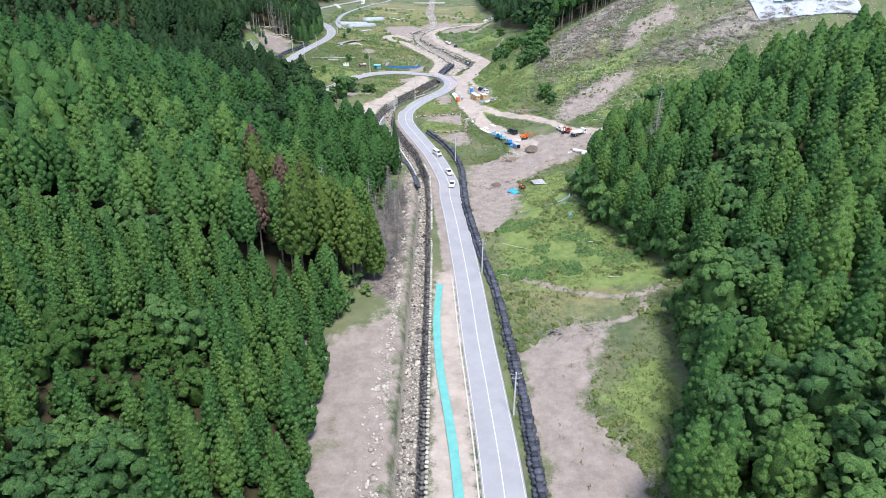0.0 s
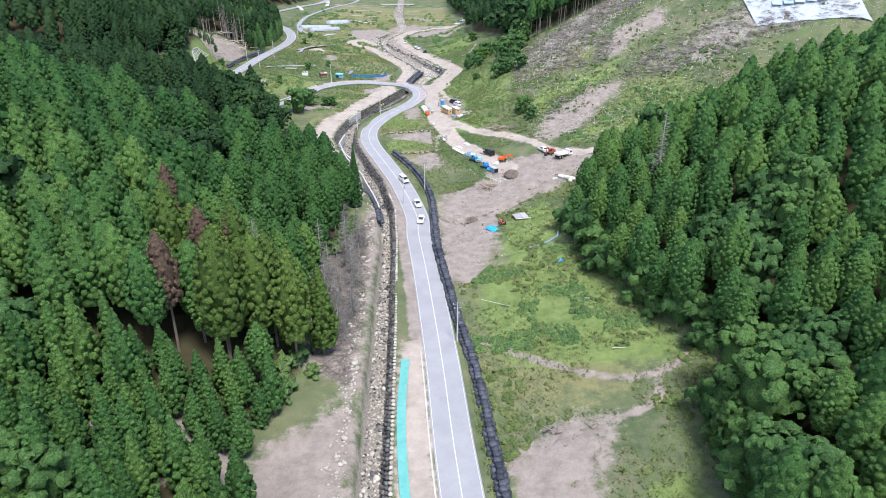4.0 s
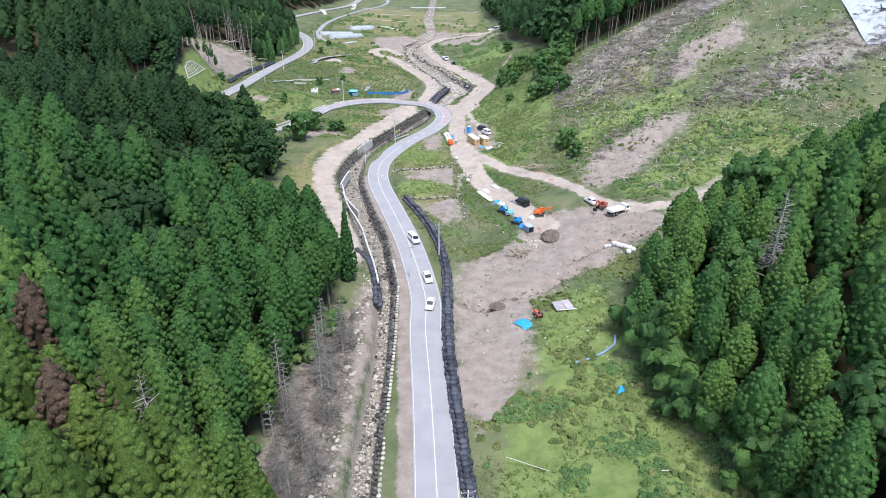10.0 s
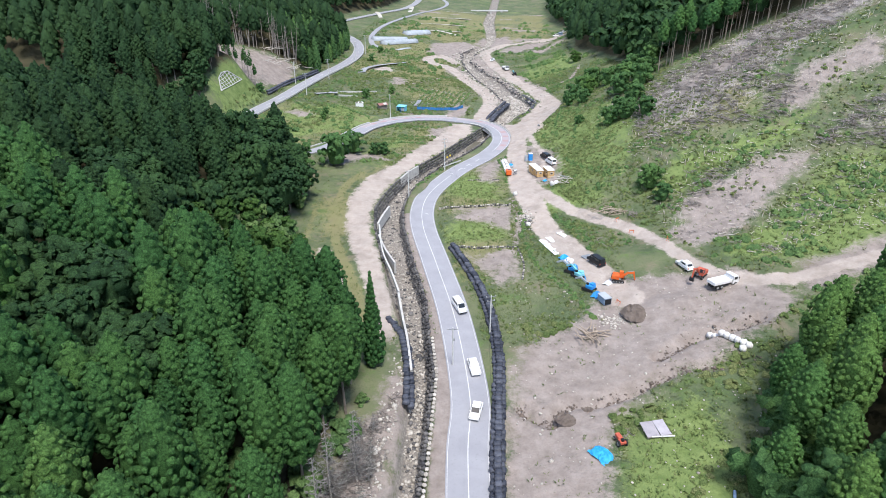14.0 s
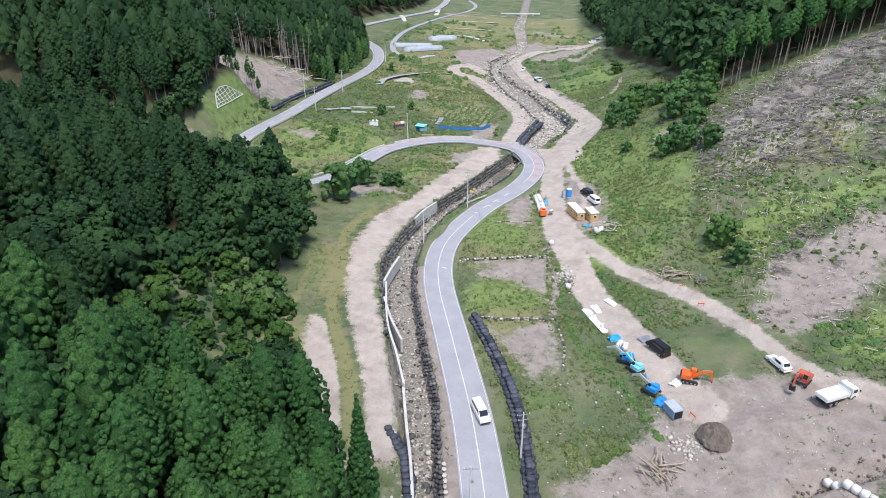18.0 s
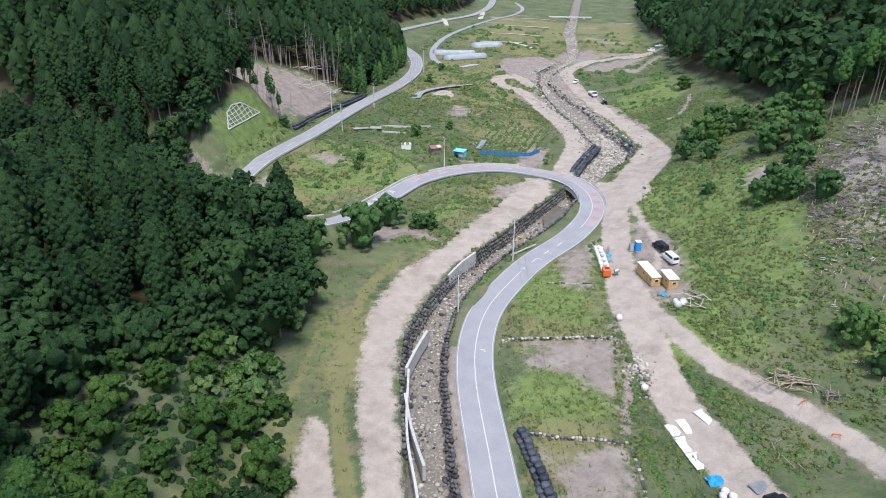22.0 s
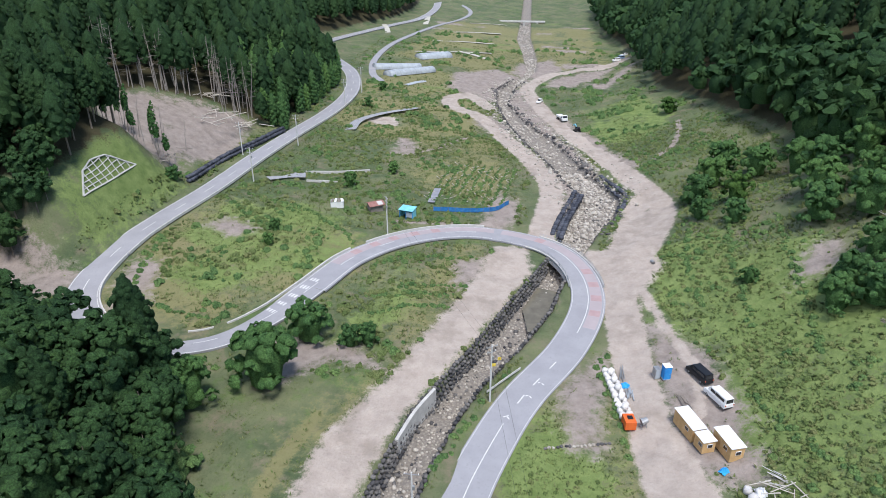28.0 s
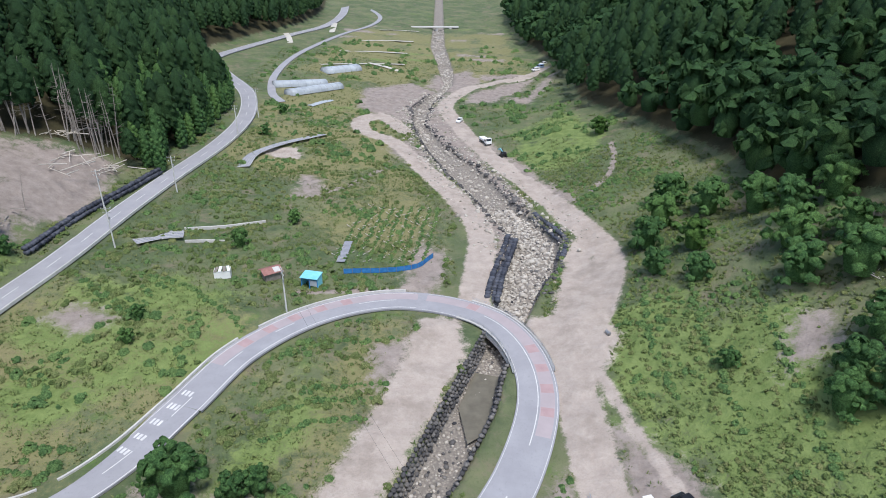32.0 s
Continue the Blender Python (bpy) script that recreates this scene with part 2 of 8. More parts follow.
ORANGE = plain("orange_paint", (0.62, 0.1, 0.02), (0.74, 0.17, 0.04), 0.9, 0.5, 0.1)
RED = plain("rusty_red_paint", (0.42, 0.08, 0.05), (0.52, 0.13, 0.08), 1.2, 0.6, 0.2, 0.02, (0.22, 0.09, 0.06))
WHITE = plain("white_paint", (0.7, 0.7, 0.69), (0.8, 0.8, 0.79), 0.5, 0.4, 0.05)
BLACK = plain("black_paint", (0.012, 0.013, 0.016), (0.022, 0.024, 0.028), 0.8, 0.3, 0.05)
SLATE = plain("slate_blue_paint", (0.16, 0.24, 0.36), (0.22, 0.31, 0.44), 0.8, 0.45, 0.1)
RUBBER = plain("rubber", (0.018, 0.018, 0.018), (0.035, 0.034, 0.033), 2.0, 0.85, 0.3)
STEEL = plain("grey_steel", (0.3, 0.31, 0.32), (0.42, 0.43, 0.44), 1.0, 0.5, 0.2, 0.01, (0.24, 0.22, 0.2), 0.6)
POLECON = plain("pole_concrete", (0.5, 0.5, 0.49), (0.62, 0.62, 0.6), 1.0, 0.85, 0.2)
PLY = plain("plywood", (0.48, 0.3, 0.13), (0.6, 0.4, 0.2), 1.2, 0.75, 0.2, 0.01, (0.4, 0.24, 0.1))
SHEETROOF = plain("white_sheet_roof", (0.68, 0.69, 0.7), (0.78, 0.79, 0.8), 0.7, 0.5, 0.15)
RUSTROOF = plain("rust_red_roof", (0.22, 0.1, 0.085), (0.33, 0.17, 0.15), 1.0, 0.8, 0.5, 0.04, (0.3, 0.25, 0.23))
OLDWOOD = plain("weathered_boards", (0.17, 0.15, 0.13), (0.28, 0.25, 0.22), 1.4, 0.9, 0.5)
FILM = plain("greenhouse_film", (0.3, 0.33, 0.36), (0.42, 0.46, 0.49), 0.5, 0.4, 0.3, 0.05)
NET = plain("blue_netting", (0.02, 0.13, 0.36), (0.05, 0.22, 0.5), 1.2, 0.8, 0.6, 0.05)
GREYSHEET = plain("grey_mulch_sheet", (0.2, 0.21, 0.24), (0.3, 0.31, 0.34), 0.8, 0.8, 0.6, 0.05)
YELLOW = plain("yellow_paint", (0.65, 0.48, 0.06), (0.75, 0.58, 0.1), 1.0, 0.6, 0.1)
WATER = plain("muddy_water", (0.12, 0.11, 0.085), (0.17, 0.155, 0.12), 0.5, 0.15, 0.15, 0.02)
DARKSOIL = plain("turned_soil", (0.12, 0.095, 0.08), (0.2, 0.165, 0.14), 0.9, 0.95, 1.0, 0.15)


def glass_material():
    n = Nodes("dark_window_glass")
    n.b.inputs["Specular IOR Level"].default_value = 0.6
    return n.done((0.02, 0.024, 0.028), 0.06)


GLASS = glass_material()

# ---- plan of the valley ----
COVER_ROAD = [(9.5, 30), (9, 66), (8, 88), (7, 105), (6, 127), (4, 157), (2.2, 178), (1.6, 191), (-3, 214), (-9, 235), (-14.3, 253), (-16.2, 265), (-15.6, 276), (-12, 288),
              (-8, 297.5), (-1, 310), (3.4, 323), (3.6, 334), (0.2, 343.5), (-6, 349.3), (-16, 352.5), (-26, 350.3), (-36, 343.5), (-44, 333)]
LOOP_ROAD = [(-49, 320), (-53, 310.5), (-58, 303.5), (-64, 299.8), (-73, 298.4), (-82, 301.5), (-88.5, 309), (-90.3, 320), (-89, 337), (-86.3, 357), (-84.5, 380), (-82, 403),
             (-78.5, 435), (-79.5, 465), (-88, 496), (-104, 522), (-117, 545), (-118.5, 561), (-112, 593), (-100, 642), (-88, 689), (-86, 753), (-94, 839), (-104, 1000)]
FARM_ROAD = [(-72, 486), (-79, 500), (-85, 533), (-85, 583), (-74, 655), (-60, 710), (-58, 759), (-74, 812)]
TRACK_UP = [(13, 338), (20, 352), (24.5, 369), (21, 386), (14, 411), (3, 442), (-5, 474), (-9, 504), (4, 535), (27, 553), (42, 575)]
TRACK_LEFT = [(-5, 352), (-3, 367), (-2, 383), (-6, 400), (-18, 430), (-27, 448), (-38, 459), (-40, 472), (-33, 479), (-24, 462)]
TRACK_SITE = [(10, 340), (9.5, 313), (10, 290), (11, 279), (14, 267), (16, 257), (23, 240), (27, 228), (31, 219)]
TRACK_HILL = [(12, 291), (14, 281), (19, 270), (24, 261.5), (31, 254), (39, 243), (44, 231), (48.5, 224), (54, 220), (64, 219.5), (82, 224)]
TRACK_THIN = [(13, 334), (16.5, 313), (18.5, 302), (15.5, 290)]
HILL_WEST = [(-20, -200), (-19, 60), (-22, 90), (-24, 106), (-17, 122), (-20.5, 138), (-20.5, 160), (-16.5, 176), (-15, 190), (-24, 204), (-40, 226), (-46, 242), (-48, 258), (-52, 278), (-60, 290), (-75, 288), (-94, 297), (-130, 312),
             (-500, 330), (-500, -200)]
HILL_FAR_WEST = [(-500, 322), (-116, 318), (-104, 325), (-97, 340), (-94, 370), (-92, 400), (-86, 440), (-87, 470), (-97, 498), (-124, 535), (-128, 560), (-116, 615), (-100, 690), (-98, 760),
                 (-110, 850), (-130, 1400), (-500, 1400)]
HILL_EAST = [(28, -200), (29, 40), (33, 66), (42, 84), (46, 103), (54, 114), (49, 124), (45, 140), (40, 160), (40, 175), (49, 188), (58, 198), (70, 206), (110, 222), (500, 320), (500, -200)]
HILL_FAR_EAST = [(500, 305), (130, 309), (101, 317), (82, 331), (62, 337), (55, 352), (57, 372), (58, 395), (54, 420), (48, 445), (40, 490), (46, 560), (44, 600), (38, 680), (40, 760), (60, 1000), (60, 1400), (500, 1400)]
BANKS = np.array([(-200, -8, -3), (60, -8, -3), (138, -8, -3.4), (175, -8, -4), (196, -8.8, -5), (205, -10.8, -6.8), (219, -15.6, -9.3), (236, -20.9, -14.6), (253, -26.2, -19.4), (264, -28.2, -21.4),
                  (273, -27.4, -21.6), (281, -26, -20.3), (292, -23.4, -17.2), (299, -20.3, -14.6), (309, -16, -9), (322, -11, -3.2), (333, -6.5, -0.4), (345, -2.6, 4), (355, -1, 8),
                  (367, 1.5, 14), (380, 5, 17), (396, 0, 10)])
BANKS = np.vstack([BANKS, [(410, -5, 6), (425, -10.5, 2), (445, -16, -8), (460, -19.5, -12), (475, -22, -16.5), (496, -23, -15), (508, -20, -14), (540, -10, -5), (566, -12, -4),
                           (596, -14, -5), (650, -18, -8), (740, -17, -8), (1400, -17, -8)]])
BANKS[4:17, 1] -= 0.9


def spline(points, step=1.0):
    """Points along a smooth line through the given ones."""
    p = np.array(points, float)
    p = np.vstack([2 * p[0] - p[1], p, 2 * p[-1] - p[-2]])
    out = []
    for a, b, c, d in zip(p, p[1:], p[2:], p[3:]):
        k = max(2, int(np.linalg.norm(c - b) / step))
        for u in np.arange(k) / k:
            out.append(0.5 * (2 * b + (c - a) * u + (2 * a - 5 * b + 4 * c - d) * u**2 + (3 * b - a - 3 * c + d) * u**3))
    return np.array(out + [p[-2]])


def off_line(x, y, line):
    """How far the points lie from a line of points."""
    best = np.full(np.shape(x), 1e9)
    lo, hi = line.min(0) - 14, line.max(0) + 14
    near = (x > lo[0]) & (x < hi[0]) & (y > lo[1]) & (y < hi[1])
    px, py, d = x[near], y[near], np.full(near.sum(), 1e9)
    for a, b in zip(line, line[1:]):
        e = b - a
        u = np.clip(((px - a[0]) * e[0] + (py - a[1]) * e[1]) / max(e @ e, 1e-9), 0, 1)
        np.minimum(d, np.hypot(px - a[0] - u * e[0], py - a[1] - u * e[1]), out=d)
    best[near] = d
    return best


def inside(x, y, poly):
    """Metres that the points lie inside a polygon; less than 0 outside it."""
    x, y = np.asarray(x, float), np.asarray(y, float)
    d, within = np.full(np.shape(x), 1e9), np.zeros(np.shape(x), bool)
    p = np.array(poly, float)
    for a, b in zip(p, np.roll(p, -1, 0)):
        e = b - a
        u = np.clip(((x - a[0]) * e[0] + (y - a[1]) * e[1]) / (e @ e), 0, 1)
        d = np.minimum(d, np.hypot(x - a[0] - u * e[0], y - a[1] - u * e[1]))
        if a[1] != b[1]:
            within ^= ((a[1] > y) != (b[1] > y)) & (x < (b[0] - a[0]) * (y - a[1]) / (b[1] - a[1]) + a[0])
    return np.where(within, d, -d)


rng = np.random.default_rng(5)
LATTICE = rng.random((256, 256))


def rough(x, y, size):
    """Smooth random heights between 0 and 1, with bumps of about that size."""
    u, v = np.asarray(x, float) / size + 300, np.asarray(y, float) / size + 300
    i, j = np.floor(u).astype(int), np.floor(v).astype(int)
    f, g = u - i, v - j
    f, g = f * f * (3 - 2 * f), g * g * (3 - 2 * g)
    q = lambda a, b: LATTICE[a % 256, b % 256]
    return (q(i, j) * (1 - f) + q(i + 1, j) * f) * (1 - g) + (q(i, j + 1) * (1 - f) + q(i + 1, j + 1) * f) * g


def floor_height(x, y):
    """The valley without its river: bottom, side slopes and hills."""
    x, y = np.asarray(x, float), np.asarray(y, float)
    z = np.interp(y, [-200, 100, 400, 728, 1400], [-22, -9.7, 2.9, 12.7, 36])
    z = z + 0.09 * np.clip(-15 - x, 0, 130) * np.clip((y - 250) / 80, 0, 1)
    s = np.interp(y, [60, 130, 215, 245, 265, 290, 350, 368, 400, 500, 600, 800], [0.07, 0.18, 0.2, 0.26, 0.38, 0.58, 0.58, 0.34, 0.3, 0.26, 0.3, 0.3])
    x0 = np.interp(y, [60, 215, 260, 290, 350, 368, 450, 520, 600, 800], [14, 14, 17, 18, 18, 15, 12, 25, 40, 36])
    d = np.clip(x - x0, 0, 140)
    z = z + s * d * d / (d + 3)
    z = z + 0.22 * np.clip(x - 7, 0, 11) * np.interp(y, [255, 275, 345, 365], [0, 1, 1, 0])
    for poly, slope, top in ((HILL_WEST, 0.62, 95), (HILL_FAR_WEST, 0.55, 110), (HILL_EAST, 0.45, 110), (HILL_FAR_EAST, 0.4, 130)):
        d = np.clip(inside(x, y, poly), 0, 400)
        z = z + slope * d * top / (d + top) * np.clip(d / 5, 0, 1)
    bank = np.clip(-92.5 - x, 0, 9) * np.interp(y, [314, 323, 350, 362], [0, 1, 1, 0])
    return z + 1.35 * bank


def river(x, y):
    """0 outside the river, 1 on its bed, and how deep the bed lies there."""
    l, r = np.interp(y, BANKS[:, 0], BANKS[:, 1]), np.interp(y, BANKS[:, 0], BANKS[:, 2])
    edge = np.minimum(x - l, r - x)
    depth = np.interp(y, [60, 200, 340, 352, 400, 480, 800], [3.2, 3.2, 3.4, 3.0, 2.2, 1.6, 1.6])
    steep = np.interp(y, [340, 400], [1.0, 1.8])
    return np.clip((edge + 0.2) / steep, 0, 1), depth


ROADS = [(spline(COVER_ROAD + LOOP_ROAD, 2.0), 3.25), (spline(FARM_ROAD, 3.0), 1.8)]


GULLY = spline([(10.2, 188.9), (13.2, 186.3), (14.8, 185.7), (16.0, 188.2), (17.7, 190.3), (22.3, 190.5), (28.8, 193.0), (35.5, 195.8), (41.7, 196.2), (48.2, 197.7)], 1.5)
GULLY_UP = spline([(33.2, 199.7), (35.7, 201.2), (39.7, 204.2), (43.4, 205.4), (47.2, 206.2), (52.3, 207.9)], 1.5)


def ground_height(x, y):
    x, y = np.asarray(x, float), np.asarray(y, float)
    z = floor_height(x, y)
    flat = np.clip(np.minimum(np.minimum(x + 3.4, 4.6 - x), 134 - y), 0, 1)
    for line, half in ROADS:
        flat = np.maximum(flat, np.clip(1 - (off_line(x, y, line) - half - 0.3) / 2.5, 0, 1))
    lumps = (rough(x, y, 9) - 0.5) * 0.9 + (rough(x, y, 3.1) - 0.5) * 0.45 + (rough(x, y, 1.3) - 0.5) * 0.22
    z = z + lumps * (1 - flat) - (0.1 + 0.22 * np.clip((y - 300) / 20, 0, 1)) * flat
    cut = np.maximum(np.clip(1.6 - off_line(x, y, GULLY), 0, 1), np.clip(1.5 - off_line(x, y, GULLY_UP), 0, 1))
    z = z - 1.5 * cut * (0.55 + 0.9 * rough(x, y, 3.7))
    z = z + 1.5 * np.exp(-((x - 40.2) / 4.5) ** 2 - ((y - 215.0) / 3.5) ** 2)
    k, depth = river(x, y)
    return z - k * (depth - (rough(x, y, 2.1) - 0.5) * 0.7)


GX, GY = np.arange(-150, 205, 1.0), np.arange(36, 790, 1.0)
GRID_X, GRID_Y = [q.ravel() for q in np.meshgrid(GX, GY)]
FLOOR_GRID = floor_height(GRID_X, GRID_Y).reshape(len(GY), len(GX))
GRID = ground_height(GRID_X, GRID_Y).reshape(len(GY), len(GX))


def read(grid, x, y):
    """Heights read quickly from a grid of them."""
    x, y = np.asarray(x, float), np.asarray(y, float)
    i, j = np.clip((x + 150).astype(int), 0, len(GX) - 2), np.clip((y - 36).astype(int), 0, len(GY) - 2)
    f, g = np.clip(x + 150 - i, 0, 1), np.clip(y - 36 - j, 0, 1)
    return (grid[j, i] * (1 - f) + grid[j, i + 1] * f) * (1 - g) + (grid[j + 1, i] * (1 - f) + grid[j + 1, i + 1] * f) * g


def heights(x, y):
    return read(GRID, x, y)


def height(x, y):
    return float(read(GRID, x, y))


def floor_at(x, y):
    return float(read(FLOOR_GRID, x, y))


# ---- building helpers ----
def lean_out(me, normals):
    """Gives leaves the crown's own soft normals."""
    n = normals / (np.linalg.norm(normals, axis=1)[:, None] + 1e-9)
    me.attributes.new("custom_normal", "FLOAT_VECTOR", "POINT").data.foreach_set("vector", n.astype(np.float32).ravel())


def mesh_of(name, verts, faces, material, smooth=False, normals=None):
    me = bpy.data.meshes.new(name)
    me.from_pydata([tuple(v) for v in verts], [], [tuple(f) for f in faces])
    me.materials.append(material)
    if smooth:
        me.polygons.foreach_set("use_smooth", [True] * len(me.polygons))
    me.update()
    if normals is not None:
        lean_out(me, np.array(normals))
    return me


def part(name, data, material, parent=None, label=""):
    """Links a bmesh or mesh as one object, under its thing."""
    if isinstance(data, bmesh.types.BMesh):
        me = bpy.data.meshes.new(name)
        data.to_mesh(me)
        data.free()
        me.materials.append(material)
        data = me
    ob = new(name, data)
    if parent is not None:
        ob.parent = parent
    return tagged(ob, label)


def thing(name, label, category, group="", kind="", at=None):
    ob = new(name)
    if at is not None:
        ob.matrix_basis = at
    return tagged(ob, label, category, group, kind)


def ribbon(line, half, lift, left=None, right=None):
    """A strip along a line, level across, over the valley floor: from left to right metres off the line."""
    d = np.gradient(line, axis=0)
    n = np.stack([d[:, 1], -d[:, 0]], 1) / np.linalg.norm(d, axis=1)[:, None]
    z = read(FLOOR_GRID, line[:, 0], line[:, 1]) + lift
    l, r = (-half if left is None else left), (half if right is None else right)
    across = np.linspace(0, 1, 3)
    verts, faces = [], []
    for i in range(len(line)):
        for u in across:
            p = line[i] + n[i] * (l + (r - l) * u)
            verts.append((p[0], p[1], z[i]))
    for i in range(len(line) - 1):
        for k in range(2):
            faces.append((3 * i + k, 3 * i + k + 1, 3 * i + k + 4, 3 * i + k + 3))
    return verts, faces


# ---- ground ----
def lay_ground():
    xs = np.concatenate([np.arange(-480, -140, 10), np.arange(-140, -60, 2.5), np.arange(-60, 64, 0.8), np.arange(64, 140, 2.5), np.arange(140, 490, 10)])
    ys = np.concatenate([np.arange(-180, 50, 8), np.arange(50, 400, 0.9), np.arange(400, 620, 2.0), np.arange(620, 1400, 10)])
    X, Y = np.meshgrid(xs, ys)
    x, y = X.ravel(), Y.ravel()
    z = ground_height(x, y)
    nx, ny = len(xs), len(ys)
    i = np.arange(nx * ny).reshape(ny, nx)
    quads = np.stack([i[:-1, :-1], i[:-1, 1:], i[1:, 1:], i[1:, :-1]], -1).reshape(-1, 4)
    me = bpy.data.meshes.new("ground")
    me.vertices.add(len(x))
    me.vertices.foreach_set("co", np.stack([x, y, z], 1).astype(np.float32).ravel())
    me.loops.add(quads.size)
    me.loops.foreach_set("vertex_index", quads.astype(np.int32).ravel())
    me.polygons.add(len(quads))
    me.polygons.foreach_set("loop_start", np.arange(len(quads)) * 4)
    me.polygons.foreach_set("use_smooth", np.ones(len(quads), bool))
    me.update(calc_edges=True)
    me.materials.append(GROUND)
    cover, growth = np.zeros((len(x), 4)), np.zeros((len(x), 4))
    soft = lambda d, w=1.0: np.clip(0.5 + d / (2 * w), 0, 1)

    def line(points, half):
        return soft(half - off_line(x, y, spline(points, 3.0)), 1.0)

    # bare soil
    soil = np.zeros(len(x))
    for poly in SOIL:
        soil = np.maximum(soil, soft(inside(x, y, poly), 4.0))
    soil *= 0.62 + 0.55 * rough(x, y, 6)
    for path in PATHS:
        soil = np.maximum(soil, soft(0.75 - off_line(x, y, spline(path, 2.0)), 0.9))
    way = np.array([p for p in COVER_ROAD if p[1] < 300])
    verge = soft(5.6 - off_line(x, y, spline(COVER_ROAD, 3.0)), 0.8) * (x < np.interp(y, way[:, 1], way[:, 0])) * (y > 128) * (y < 262)
    cover[:, 0] = np.maximum(soil, verge)
    # pale packed sand
    sand = np.maximum.reduce([line(TRACK_UP, 3.2), line(TRACK_LEFT, 3.2), line(TRACK_SITE, 3.2), line(TRACK_HILL, 1.7), line(TRACK_THIN, 0.9)])
    for poly in SAND:
        sand = np.maximum(sand, soft(inside(x, y, poly), 2.2))
    strip = np.maximum(line([(-20.5, 208), (-24.6, 221), (-30.5, 234), (-36.3, 248), (-39.5, 262), (-40.5, 275), (-38, 288)], 1.3), 0.7 * line([(-41, 232), (-43, 246), (-45, 262)], 1.2))
    cover[:, 1] = np.clip(sand - 0.95 * strip, 0, 1)
    k, _ = river(x, y)
    cover[:, 2] = np.clip(k * 1.2, 0, 1)
    dry = np.zeros(len(x))
    for poly in DRY:
        dry = np.maximum(dry, soft(inside(x, y, poly), 9.0))
    growth[:, 0] = np.maximum(dry * (0.35 + 0.75 * rough(x, y, 11)), strip) * 0.95
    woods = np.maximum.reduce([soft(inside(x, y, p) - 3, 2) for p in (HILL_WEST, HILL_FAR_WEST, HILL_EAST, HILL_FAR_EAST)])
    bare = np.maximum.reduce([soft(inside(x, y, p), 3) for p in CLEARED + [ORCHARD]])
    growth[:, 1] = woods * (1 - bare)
    slash = np.maximum.reduce([soft(inside(x, y, p), 6) for p in SLASH])
    growth[:, 2] = slash * (0.25 + 0.75 * rough(x, y, 14))
    lush = np.zeros(len(x))
    for poly in LUSH:
        lush = np.maximum(lush, soft(inside(x, y, poly), 4.0))
    growth[:, 3] = lush * (0.45 + 0.6 * rough(x, y, 10))
    for name, data in (("cover", cover), ("growth", growth)):
        me.attributes.new(name, "FLOAT_COLOR", "POINT").data.foreach_set("color", data.ravel())
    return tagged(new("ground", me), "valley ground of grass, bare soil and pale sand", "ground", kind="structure")


